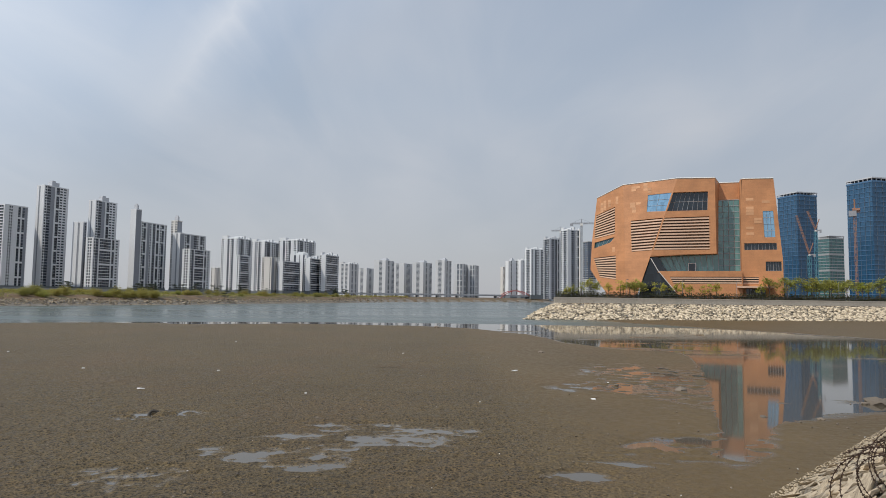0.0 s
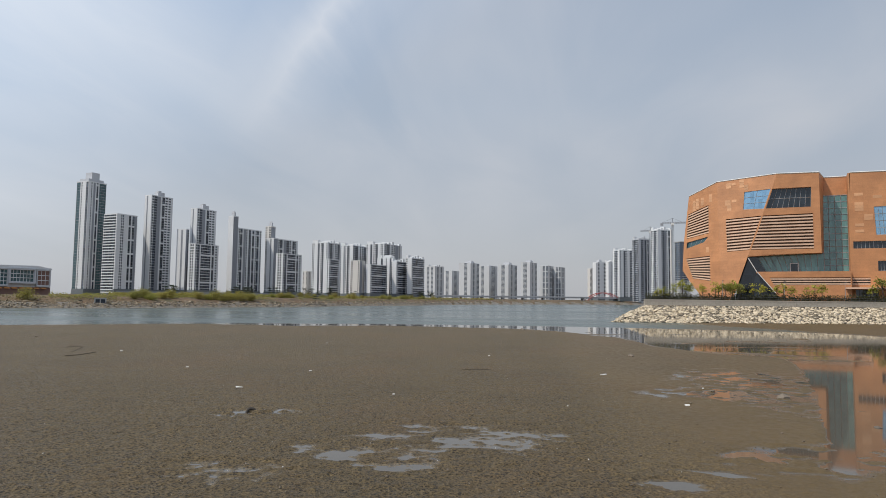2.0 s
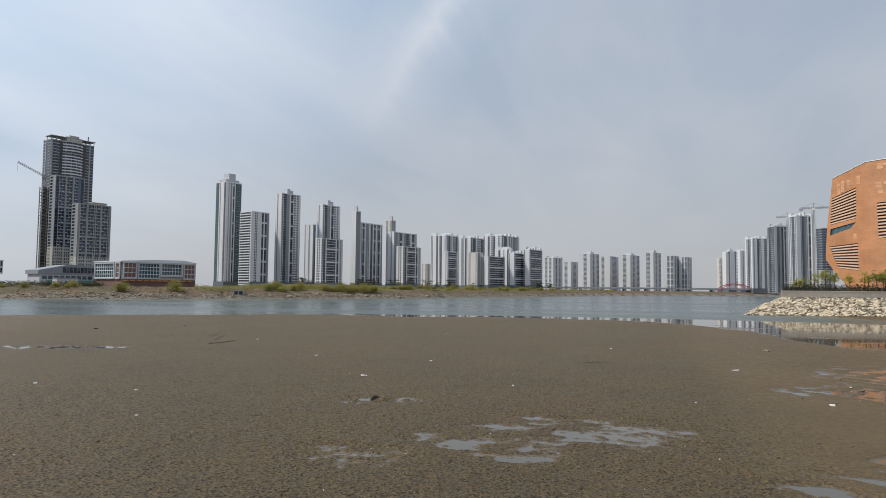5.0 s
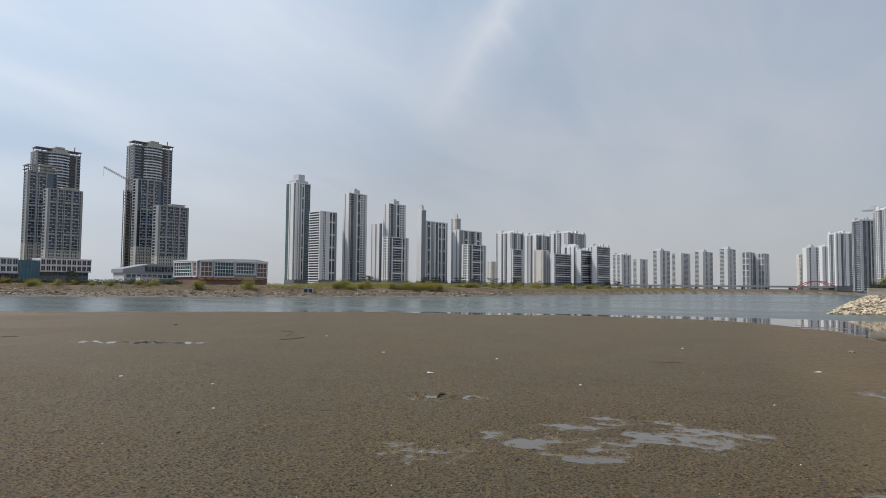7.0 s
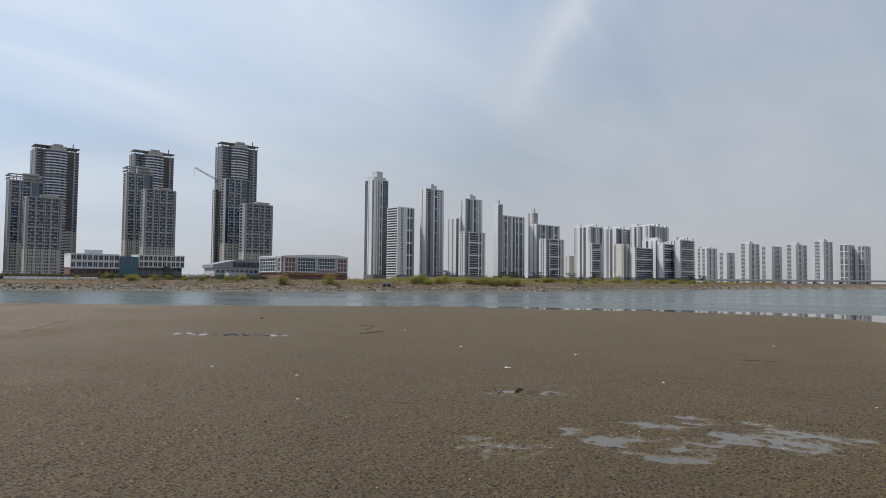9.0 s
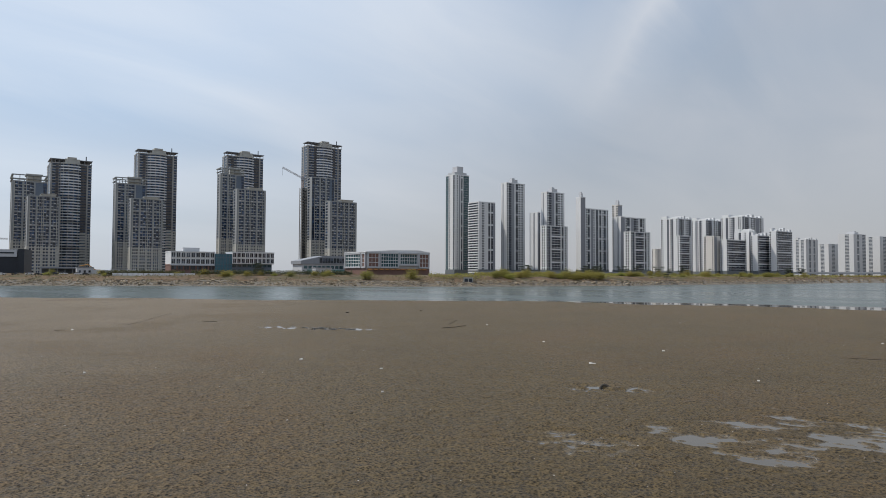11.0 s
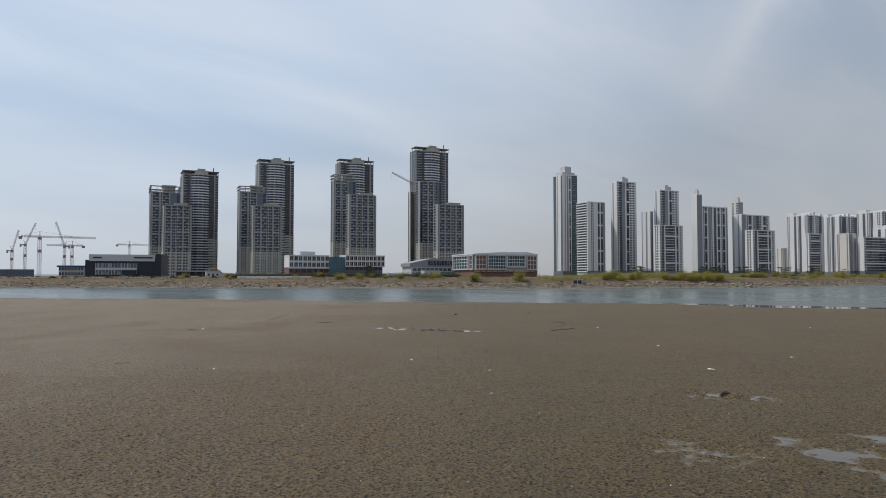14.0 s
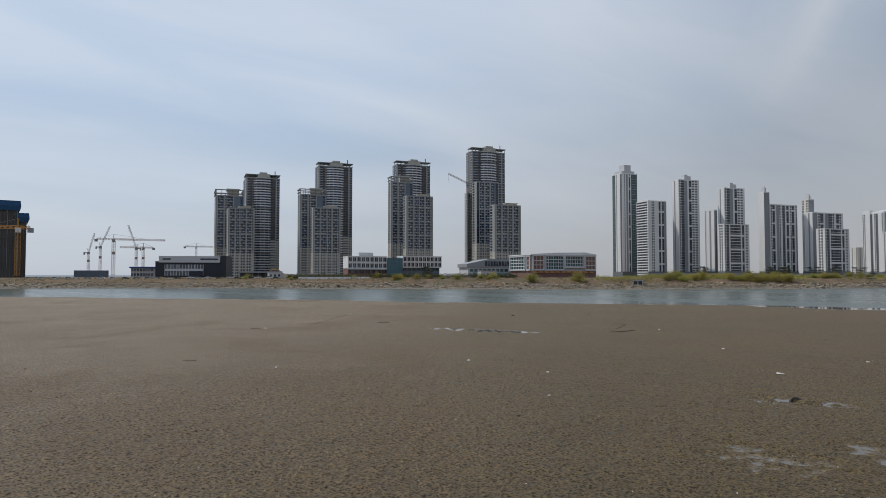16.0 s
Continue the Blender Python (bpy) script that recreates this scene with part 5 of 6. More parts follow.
def scatter(name, places, sizes, mat, seed, label, owner=None, singles=300, category="stones", sink=0.25):
    """Stones on the ground: the first ones as pieces of their own, the rest joined."""
    rnd = np.random.RandomState(seed)
    px, py = places[:, 0], places[:, 1]
    pz = height(px, py, False)[0]
    shared = [mesh_from("stone", c, f, [mat]) for c, f in SHAPES]
    home = thing(name, pose(0, 0, 0), label, category, kind="structure")
    vs, fs, k = [], [], 0
    for i in range(len(px)):
        turn = Euler((rnd.uniform(-0.5, 0.5), rnd.uniform(-0.5, 0.5), rnd.uniform(0, 6.28))).to_matrix()
        which = rnd.randint(10)
        if i < singles:
            ob = new("stone", shared[which])
            ob.parent = home
            ob.matrix_basis = Matrix.LocRotScale((px[i], py[i], pz[i] + sizes[i] * sink), turn.to_euler(), (sizes[i],) * 3)
        else:
            c, f = SHAPES[which]
            vs.append(c @ np.array(turn).T * sizes[i] + (px[i], py[i], pz[i] + sizes[i] * sink))
            fs.append(f + k)
            k += len(c)
    if vs:
        tagged(part("loose_stones", mesh_from("loose_stones", np.concatenate(vs), np.concatenate(fs), [mat]), mat, home), kind="stuff")
    return home


rs = np.random.RandomState(7)
n = 7600
s, d = rs.uniform(-14, 175, n), rs.uniform(-0.6, 12.6, n)
pts = np.array([headland(a, b)[:2] for a, b in zip(s, d)])
pts = pts[(pts[:, 0] - 31.7) * 0.985 - (pts[:, 1] - 243.8) * 0.17 > -1.0]
pts = pts[np.argsort(np.hypot(pts[:, 0] - 45, pts[:, 1] - 228))]
scatter("stone_slope", pts, rs.uniform(0.28, 0.72, len(pts)) * np.where(np.array([line_side(x, y, TOE_A, TOE_B) for x, y in pts]) > 10.5, 0.6, 1.0), STONE_M, 3, "pale angular rip-rap stones on the headland slope")
# the end of the headland, down to the water
n = 1200
d, s = rs.uniform(-0.6, 13, n), rs.uniform(0, 130, n)
pts = np.array([(31.7 + 0.985 * a + 0.17 * b, 243.8 - 0.17 * a + 0.985 * b) for a, b in zip(d, s)])
scatter("stone_slope", pts, rs.uniform(0.4, 0.95, n), STONE_M, 4, "pale angular rip-rap stones round the headland's end", singles=0)
# far shore
n = 9000
b = np.concatenate([rs.uniform(5, 92, n), rs.uniform(-9, 5, 900)])
far_r = by_bearing(FAR, b)
r = far_r + np.clip(far_r / 400, 1, 4) * np.where(rs.rand(len(b)) < 0.75, rs.uniform(-0.5, 6.5, len(b)), rs.uniform(5, 11, len(b)))
pts = np.stack([-np.sin(np.radians(b)) * r, np.cos(np.radians(b)) * r], -1)
for _ in range(2):
    off = 4 * rough(pts[:, 0], pts[:, 1], 40, 12, 3)
    rr = r + off
    pts = np.stack([-np.sin(np.radians(b)) * rr, np.cos(np.radians(b)) * rr], -1)
scatter("shore_stones", pts, rs.uniform(0.2, 0.55, len(pts)) * np.where(rs.rand(len(pts)) > 0.97, 2.0, 1), FAR_STONE_M, 5, "weathered stones along the far shore", singles=0)
# the bank at the camera's feet
n = 2600
t = rs.uniform(-14, 22, n)
dirv = np.array([NEAR_B[0] - NEAR_A[0], NEAR_B[1] - NEAR_A[1]])
dirv = dirv / np.hypot(*dirv)
u = np.abs(rs.normal(0, 0.55, n)) - 0.35
pts = np.array(NEAR_A) + np.outer(t, dirv) + np.outer(u, [dirv[1], -dirv[0]])
NEAR_STONE_M = stone_material("pale_bank_stone", (0.40, 0.33, 0.24), 0.6)
scatter("bank_stones", pts, rs.uniform(0.018, 0.055, n), NEAR_STONE_M, 6, "small pale broken stones along the foot of the near bank", singles=300)


def slab_material():
    m = stone_material("layered_pale_rock", (0.43, 0.355, 0.26), 0.35)
    t = m.node_tree
    node, link = graph(t)
    b = t.nodes["Principled BSDF"]
    was = b.inputs["Base Color"].links[0].from_socket
    c = node("ShaderNodeTexCoord")
    p = node("ShaderNodeMapping")
    p.inputs["Scale"].default_value = (0.8, 9.0, 9.0)
    link(c.outputs["Object"], p.inputs[0])
    veins = node("ShaderNodeTexNoise", Scale=1.0, Detail=6.0, Roughness=0.65)
    link(p.outputs[0], veins.inputs["Vector"])
    link(mix(t, 1.0, was, ramp(t, veins.outputs[0], [(0.34, (0.42, 0.40, 0.38)), (0.5, (1, 0.97, 0.93)), (0.68, (1.22, 1.2, 1.16))]), "MULTIPLY"), b.inputs["Base Color"])
    return m


SLAB_M = slab_material()
near_bank = thing("rock_slabs", pose(0, 0, 0), "layered pale tan rock slabs on the near bank", "rock", kind="structure")
slab_shapes = [mesh_from("slab", c, f, [SLAB_M]) for c, f in SHAPES]
bank_turn = math.atan2(dirv[1], dirv[0])
loose_v, loose_f, count = [], [], 0
odd = np.arange(2400) % 2 == 1
a = np.where(odd, rs.uniform(-19.5, -5, 2400), rs.uniform(-12, 9, 2400))
w = np.where(odd, rs.uniform(3.2, 6.9, 2400), 0.35 + 5.8 * rs.rand(2400) ** 1.2)
spots = np.array(NEAR_A) + np.outer(a, dirv) + np.outer(w, [dirv[1], -dirv[0]])
levels = height(spots[:, 0], spots[:, 1], False)[0]
for k in range(2400):
    q, z = spots[k], levels[k]
    big = 1.0 if k < 300 else 0.62
    turn = Matrix.Rotation(bank_turn + rs.normal(0, 0.12), 4, "Z") @ Matrix.Rotation(math.atan2(-5.15, 6.6) + rs.normal(0, 0.1), 4, "X")
    m = Matrix.Translation((q[0], q[1], z + 0.02)) @ turn @ Matrix.Diagonal((big * rs.uniform(0.45, 1.1), big * rs.uniform(0.06, 0.17), rs.uniform(0.04, 0.09), 1))
    if k < 300:
        ob = new("slab", slab_shapes[k % 10])
        ob.parent = near_bank
        ob.matrix_basis = m
    else:
        c, f = SHAPES[k % 10]
        loose_v.append(np.c_[c, np.ones(len(c))] @ np.array(m).T[:, :3])
        loose_f.append(f + count)
        count += len(c)
tagged(part("loose_slabs", mesh_from("loose_slabs", np.concatenate(loose_v), np.concatenate(loose_f), [NEAR_STONE_M]), NEAR_STONE_M, near_bank), kind="stuff")

# ---- low buildings on the far shore ----
BRICK_M = material("red_brown_brick", (0.20, 0.12, 0.10), 0.85, vary=0.2, scale=2)
SIGN_M = material("pale_sign_band", (0.50, 0.51, 0.53), 0.5, vary=0.06, scale=3)
BLACK_M = material("charcoal_cladding", (0.03, 0.035, 0.045), 0.45, vary=0.2, scale=3)
ROOF_BLUE_M = material("blue_sheet_roof", (0.04, 0.08, 0.22), 0.5, vary=0.15, scale=2)
AWNING_M = material("ochre_awning", (0.45, 0.20, 0.07), 0.8, vary=0.2)
SEA_GREEN_M = material("sea_green_wall", (0.14, 0.26, 0.24), 0.8, vary=0.15, scale=2)


def storeyed(owner, m, length, depth_, z0, z1, floors, bays, wall, glass, solid=0.35, proud=0.35):
    """A wing: its body, and a window for each bay of each floor on the near front."""
    part("wing", Boxes().box(0, 0, z0, length, depth_, z1).box(-0.2, -0.2, z1, length + 0.2, depth_ + 0.2, z1 + 0.6), wall, owner, m=m)
    step, w = (z1 - z0) / floors, length / bays
    for i in range(floors):
        for j in range(bays):
            win = Boxes()
            x0, x1, lo, hi = j * w + 0.12 * w, (j + 1) * w - 0.12 * w, z0 + i * step + solid * step, z0 + (i + 1) * step - 0.08 * step
            win.box(x0, -0.04, lo, x1, -0.01, hi, 0)
            win.box(x0 - 0.1, -proud, lo - 0.15, x1 + 0.1, -0.02, lo, 1)
            win.box(x0 - 0.12, -proud, lo, x0, -0.02, hi, 1)
            win.box((x0 + x1) / 2 - 0.06, -0.12, lo, (x0 + x1) / 2 + 0.06, -0.03, hi, 1)
            part("window", win, (glass, wall), owner, m=m)


school = thing("school_building", pose(-420.1, 252.1, 7.4, 0, 0, 72), "long white school building with a blue glass stair hall", "building")
here = pose(0, 0, 0)
storeyed(school, here, 29.5, 16, 5.2, 14.2, 2, 9, WHITE, GLASS, 0.24)
storeyed(school, here @ pose(0, 0.3, 0), 29.5, 15, -1, 5.2, 1, 7, BRICK_M, GLASS, 0.5)
part("glass_hall", Boxes().box(29.6, -0.8, -1, 41.5, 14, 13.6), STAIR_GLASS, school, "blue-green glazed stair hall")
for i in range(7):
    part("hall_bar", Boxes().bar((29.6 + i * 1.98, -0.9, -1), (29.6 + i * 1.98, -0.9, 13.6), 0.1), SLATE, school)
for i in range(6):
    part("hall_bar", Boxes().bar((29.6, -0.9, 1.2 + i * 2.4), (41.5, -0.9, 1.2 + i * 2.4), 0.08), SLATE, school)
storeyed(school, here @ pose(41.6, -1.5, 0), 31, 16, 6.4, 14.6, 2, 10, WHITE, GLASS, 0.2)
storeyed(school, here @ pose(41.6, 0.5, 0), 30, 13, -1, 6.4, 2, 8, SLATE, TEAL, 0.4)
part("roof_house", Boxes().box(9, 4, 14.8, 20, 10, 17.5), PALE, school)
part("white_band", Boxes().box(-0.5, -1.0, 4.9, 29.5, -0.02, 5.5), PALE, school)

gym = thing("school_hall", pose(-353.3, 309.9, 7.4, 0, 0, 72), "grey school hall with a sloping roof and sea-green base", "building")
part("wall", Boxes().box(0, 0, -1, 33, 16, 6.2), PALE, gym)
part("roof", Boxes().prism([(-1, 6.2), (33.5, 6.2), (33.5, 12.2), (16, 12.2), (-1, 8.6)], -0.6, 17), GREY, gym, "dark grey sheet-metal roof sloping to one side")
part("base", Boxes().box(4, -1.4, -1, 33, -0.02, 2.6), SEA_GREEN_M, gym)
for j in range(9):
    part("window", Boxes().box(13 + j * 2.2, -0.75, 7.2, 14.8 + j * 2.2, -0.62, 10.6), GLASS, gym)
    part("window", Boxes().box(1.5 + j * 3.4, -0.1, 3.2, 4.2 + j * 3.4, -0.02, 5.2), TEAL, gym)

academy = thing("academy_building", pose(-308.6, 327.5, 7.4, 0, 0, 72), "white framed school block with glass bays and brick-red strips", "building")
A, B, T = 33.0, 51.0, 15.0
part("wall", Boxes().box(0.6, 0.6, -1, B, A, T - 0.2), PALE, academy)
part("roof", Boxes().prism([(-0.5, T - 0.2), (20, T + 1.0), (42, T + 1.4), (B + 0.5, T), (B + 0.5, T - 0.6), (-0.5, T - 0.8)], -0.3, A), WHITE, academy)


def bay(x0, x1, z0, z1, fill, floors, mull, face="right", proud=0.7, rim=0.7):
    """A framed bay on one of the two near fronts: its pane, then each bar and frame member."""
    def put(s0, s1, lo, hi, d0, d1):
        b = Boxes()
        return b.box(s0, -d1, lo, s1, -d0, hi) if face == "right" else b.box(-d1, s0, lo, -d0, s1, hi)
    ob = part("window_bay", put(x0, x1, z0, z1, -0.6, 0.1), fill, academy)
    for i in range(floors + 1):
        z = z0 + (z1 - z0) * i / floors
        part("transom", put(x0, x1, z - 0.18, z + 0.18, 0.1, 0.35), WHITE, ob)
    for i in range(mull + 1):
        s = x0 + (x1 - x0) * i / mull
        part("mullion", put(s - 0.1, s + 0.1, z0, z1, 0.1, 0.3), WHITE, ob)
    for s0, s1, lo, hi in ((x0 - rim, x1 + rim, z1, z1 + rim), (x0 - rim, x1 + rim, z0 - rim, z0), (x0 - rim, x0, z0, z1), (x1, x1 + rim, z0, z1)):
        part("frame_member", put(s0, s1, lo, hi, 0.0, proud), PALE, ob)


bay(1.4, 9.0, 4.5, 13.6, BRICK_M, 3, 3)
bay(11.0, 24.5, 4.5, 13.6, TEAL, 4, 7)
bay(26.0, 40.0, 6.5, 13.6, TEAL, 3, 7, proud=1.3, rim=1.0)
bay(42.5, 50.0, 4.5, 13.6, BRICK_M, 3, 3)
bay(2.0, 6.0, 4.5, 13.2, BRICK_M, 3, 1, "left")
bay(8.5, 31.0, 4.5, 13.2, TEAL, 4, 9, "left")
part("ground_floor", Boxes().box(0.2, 0.2, -1, B + 0.2, A, 3.4), BRICK_M, academy)
for j in range(11):
    part("awning", Boxes().hexa([(1 + j * 4.4, -1.2, 2.4), (4 + j * 4.4, -1.2, 2.4), (4 + j * 4.4, 0.1, 2.4), (1 + j * 4.4, 0.1, 2.4), (1 + j * 4.4, -1.0, 2.6), (4 + j * 4.4, -1.0, 2.6), (4 + j * 4.4, 0.1, 3.4), (1 + j * 4.4, 0.1, 3.4)]), AWNING_M, academy)

show = thing("car_showroom", pose(-466.9, 178.9, 7.4, 0, 0, 150), "charcoal showroom with a pale sign band and glazed front", "building")
part("hall", Boxes().box(0.1, 0, -1, 27, 47.5, 10.5), BLACK_M, show)
part("sign_band", Boxes().box(-0.8, 3.5, 9.6, -0.02, 45, 14.2).box(0, 3.5, 10.5, 20, 45, 14.0), SIGN_M, show, "pale grey sign band")
part("end_wall", Boxes().box(-1.2, -0.6, -1, 27, 2.8, 14.6), BLACK_M, show)
part("showroom_glazing", Boxes().box(-0.3, 15, 0.3, 0.0, 41, 8.2), FAR_GLASS, show)
for i in range(14):
    part("glazing_bar", Boxes().box(-0.5, 15 + i * 2 - 0.1, 0.3, -0.31, 15 + i * 2 + 0.1, 8.2), SIGN_M, show)
part("glazing_bar", Boxes().box(-0.55, 15, 3.6, -0.31, 41, 5.2), SIGN_M, show)
part("entrance", Boxes().box(-2.5, 15.5, -1, -0.5, 24, 3.6), BLACK_M, show)
for y0, y1 in ((37, 42.5), (5, 17)):
    part("sign_bar", Boxes().box(-0.95, y0, 11.6, -0.82, y1, 12.5), BLACK_M, show)
part("badge", Boxes().prism([(8.0, 6.4), (11.2, 6.4), (12.0, 8.0), (8.8, 8.0)], -0.3, -0.2), COPING_M, show, m=pose(-0.02, 0, 0, 0, 0, 90) @ pose(0, 0, 0))

hut = thing("site_office", pose(-520.2, 145.0, 7.4, 0, 0, 150), "long low site office with a blue roof", "building")
storeyed(hut, pose(0, 0, 0, 0, 0, 90) @ Matrix.Diagonal((1, -1, 1, 1)), 15.9, 6, -1, 5.8, 2, 8, PALE, GLASS)
part("roof", Boxes().box(-0.8, -0.8, 5.8, 7, 17, 7.0), ROOF_BLUE_M, hut)
yard = thing("site_wall", pose(-586.0, 128.7, 7.4, 0, 0, 150), "dark green site hoarding round the building site", "wall")
for i in range(9):
    part("hoarding_panel", Boxes().box(0, i * 2.9, -1, 0.3, i * 2.9 + 2.8, 4.6), SLATE, yard)
shed = thing("site_shed", pose(-425.4, 199.9, 7.4, 0, 0, 150), "low grey open-sided site shed", "shed")
part("roof", Boxes().box(-1, 0, 2.2, 12, 26, 3.2), GREY, shed)
for i in range(7):
    part("post", Boxes().box(0, i * 4.2, -1, 0.4, i * 4.2 + 0.4, 2.2), GREY, shed)
part("back_wall", Boxes().box(3, 0, -1, 3.4, 26, 2.2), DARK, shed)
box_m = material("white_container", (0.6, 0.6, 0.6), 0.6, vary=0.1)
for k, (x, y, w) in enumerate(((-417, 204, 6), (-409, 222, 7), (-404, 231, 5))):
    c = thing("site_container", pose(x, y, float(height(np.array([float(x)]), np.array([float(y)]), False)[0][0]), 0, 0, 150), "white site container standing on bare soil", "container", "site containers")
    part("body", Boxes().box(0, 0, -0.3, 2.5, w, 2.8), box_m, c)
    part("door", Boxes().box(-0.06, 0.6, 0, -0.01, 1.6, 2.1), GREY, c)

NET_M = material("brown_safety_net", (0.085, 0.08, 0.075), 0.95, vary=0.35, scale=3, streaks=True)
NET_BLUE_M = material("blue_safety_net", (0.03, 0.09, 0.19), 0.9, vary=0.3, scale=3)
YELLOW_M = material("yellow_crane_paint", (0.42, 0.19, 0.03), 0.6, vary=0.2)
PINK_M = material("faded_red_crane_paint", (0.36, 0.27, 0.25), 0.6, vary=0.2)
ORANGE_M = material("orange_crane_paint", (0.36, 0.19, 0.12), 0.6, vary=0.2)
CYAN_M = material("turquoise_crane_paint", (0.10, 0.30, 0.36), 0.6, vary=0.2)
STEEL_M = material("grey_crane_steel", (0.30, 0.30, 0.31), 0.5, 0.3, vary=0.2)
JIB_M = material("pale_grey_jib_paint", (0.42, 0.40, 0.39), 0.6, vary=0.15)
for bearing, reach, wide, deep, top in ((83.6, 560, 44, 18, 53.5), (83.05, 600, 20, 16, 48.2)):
    p = way(bearing) * reach
    t = thing("netted_tower", pose(p.x, p.y, 7.4, 0, 0, bearing), "unfinished tower wrapped in brown and blue safety nets", "tower", "netted towers")
    part("core", Boxes().box(-wide + 0.6, 0.6, -1, -0.6, deep, top - 1.0), CONCRETE, t)
    for i in range(wide // 2):
        x = -wide + 2 * i
        part("net", Boxes().box(x + 0.08, 0.10 + 0.16 * (i * 7 % 3), -1, x + 1.92, 0.55, top - 7), NET_M, t)
    for i in range(deep // 2):
        part("net", Boxes().box(-0.55, 0.6 + 2 * i + 0.08, -1, 0.05 - 0.12 * (i % 2), 0.6 + 2 * i + 1.92, top - 7), NET_M, t)
    for i in range(wide // 6 + 1):
        part("scaffold_pole", Boxes().bar((-i * 6 - 0.1, 0.0, -1), (-i * 6 - 0.1, 0.0, top - 6), 0.14), STEEL_M, t)
    for i in range(1, 5):
        part("scaffold_deck", Boxes().box(-wide, -0.1, i * top / 6, 0.15, 0.09, i * top / 6 + 0.5), DARK, t)
    part("top_net", Boxes().hexa([(-wide - 0.6, -0.3, top - 7), (0.6, -0.3, top - 7), (0.6, deep, top - 7), (-wide - 0.6, deep, top - 7), (-wide - 2, -1.2, top - 3.5), (1.9, -1.2, top - 3.5), (1.9, deep + 1, top - 3.5), (-wide - 2, deep + 1, top - 3.5)])
         .hexa([(-wide - 2, -1.2, top - 3.5), (1.9, -1.2, top - 3.5), (1.9, deep + 1, top - 3.5), (-wide - 2, deep + 1, top - 3.5), (-wide - 1.6, -1.0, top), (1.5, -1.0, top), (1.5, deep + 1, top), (-wide - 1.6, deep + 1, top)]), NET_BLUE_M, t, "blue net round the top storeys")

# ---- cranes ----


def lattice_beam(b, p, q, wide, bays, r):
    """Four chords with zigzag bracing, from p to q."""
    p, q = Vector(p), Vector(q)
    d = (q - p).normalized()
    s = d.orthogonal().normalized() * wide / 2
    t = d.cross(s)
    corners = (s + t, s - t, -s - t, t - s)
    for k in range(4):
        b.bar(p + corners[k], q + corners[k], r)
        for i in range(bays):
            u, w = p.lerp(q, i / bays), p.lerp(q, (i + 1) / bays)
            b.bar(u + corners[k], w + corners[(k + 1) % 4], r * 0.7)
    return b


def crane(bearing, distance, mast_top, tips, mat, label, base=7.4, luffing=False, wide=2.2, counter=14, mast_mat=None, swing=0.0, thin=1.0):
    """A tower crane. Tips: for a hammerhead the reach of its arm to the left and right seen from the water; for a luffing one the tip's bearing and height."""
    p = way(bearing) * distance
    ob = thing("tower_crane", pose(p.x, p.y, base, 0, 0, bearing + swing), label, "crane", "tower cranes")
    h = mast_top - base
    part("mast", lattice_beam(Boxes(), (0, 0, 0), (0, 0, h), wide, max(6, int(h / 3)), 0.16 * thin), mast_mat or mat, ob)
    small = 1.0 if thin == 1.0 else 0.55
    part("cab", Boxes().box(-1.7 * thin * small, -1.6 * thin, h - 1.4 * thin * small, 1.7 * thin * small, 1.6 * thin, h + 1.8 * thin * small), STEEL_M if mat is PINK_M else COPING_M, ob)
    if mat is PINK_M:
        part("climbing_frame", Boxes().box(-wide * 0.75, -wide * 0.75, h * 0.62, wide * 0.75, wide * 0.75, h * 0.62 + 3.2), mat, ob)
    if luffing:
        dx, dz = tips
        part("jib", lattice_beam(Boxes(), (0, 0, h + 1), (dx, 0, dz - base), 1.3 * thin, 14, 0.13 * thin), JIB_M if mat is PINK_M else mat, ob)
        back = -1 if dx > 0 else 1
        part("counter_jib", Boxes().box(0, -thin, h, back * 6 * thin, thin, h + 1.2 * thin).box(back * 4 * thin, -1.2 * thin, h - 2 * thin, back * 6 * thin, 1.2 * thin, h + 1.5 * thin), STEEL_M, ob)
        part("a_frame", Boxes().bar((0, 0, h + 1), (back * 2, 0, h + 7), 0.25), mat, ob)
        part("hook_rope", Boxes().bar((dx, 0, dz - base), (dx, 0, dz - base - 9), 0.08), RAIL_M, ob)
    else:
        lo, hi = tips
        part("jib", lattice_beam(Boxes(), (lo, 0, h + 2), (hi, 0, h + 2), 1.5, max(10, int((hi - lo) / 3)), 0.15), mat, ob)
        far_end, near_end = (lo, hi) if abs(lo) > abs(hi) else (hi, lo)
        part("counterweight", Boxes().box(near_end - 1.8, -1.2, h - 1.2, near_end + 1.8, 1.2, h + 1.8), STEEL_M, ob)
        part("apex", Boxes().bar((0, 0, h + 1), (0, 0, h + 8), 0.35), mat, ob)
        part("tie_rope", Boxes().bar((0, 0, h + 8), (far_end * 0.6, 0, h + 3), 0.09).bar((0, 0, h + 8), (near_end * 0.9, 0, h + 3), 0.09), RAIL_M, ob)
    return ob


crane(77.3, 900, 50.5, (-19, 58), PINK_M, "large hammerhead tower crane with faded red mast", wide=2.8)
crane(79.0, 1000, 38, (6.5, 65), PINK_M, "luffing tower crane with steep raised jib", luffing=True)
crane(78.2, 1000, 46, (11, 75), PINK_M, "luffing tower crane with steep raised jib", luffing=True)
crane(75.7, 950, 43, (-10, 74), PINK_M, "luffing tower crane with steep raised jib", luffing=True)
crane(75.2, 1000, 45, (-29, 13), PINK_M, "hammerhead tower crane with faded red mast", wide=2.4)
crane(71.3, 1200, 56, (-18, 27), STEEL_M, "thin distant grey tower crane")
crane(83.56, 520, 37.5, (-24, 7), YELLOW_M, "yellow tower crane beside netted towers")
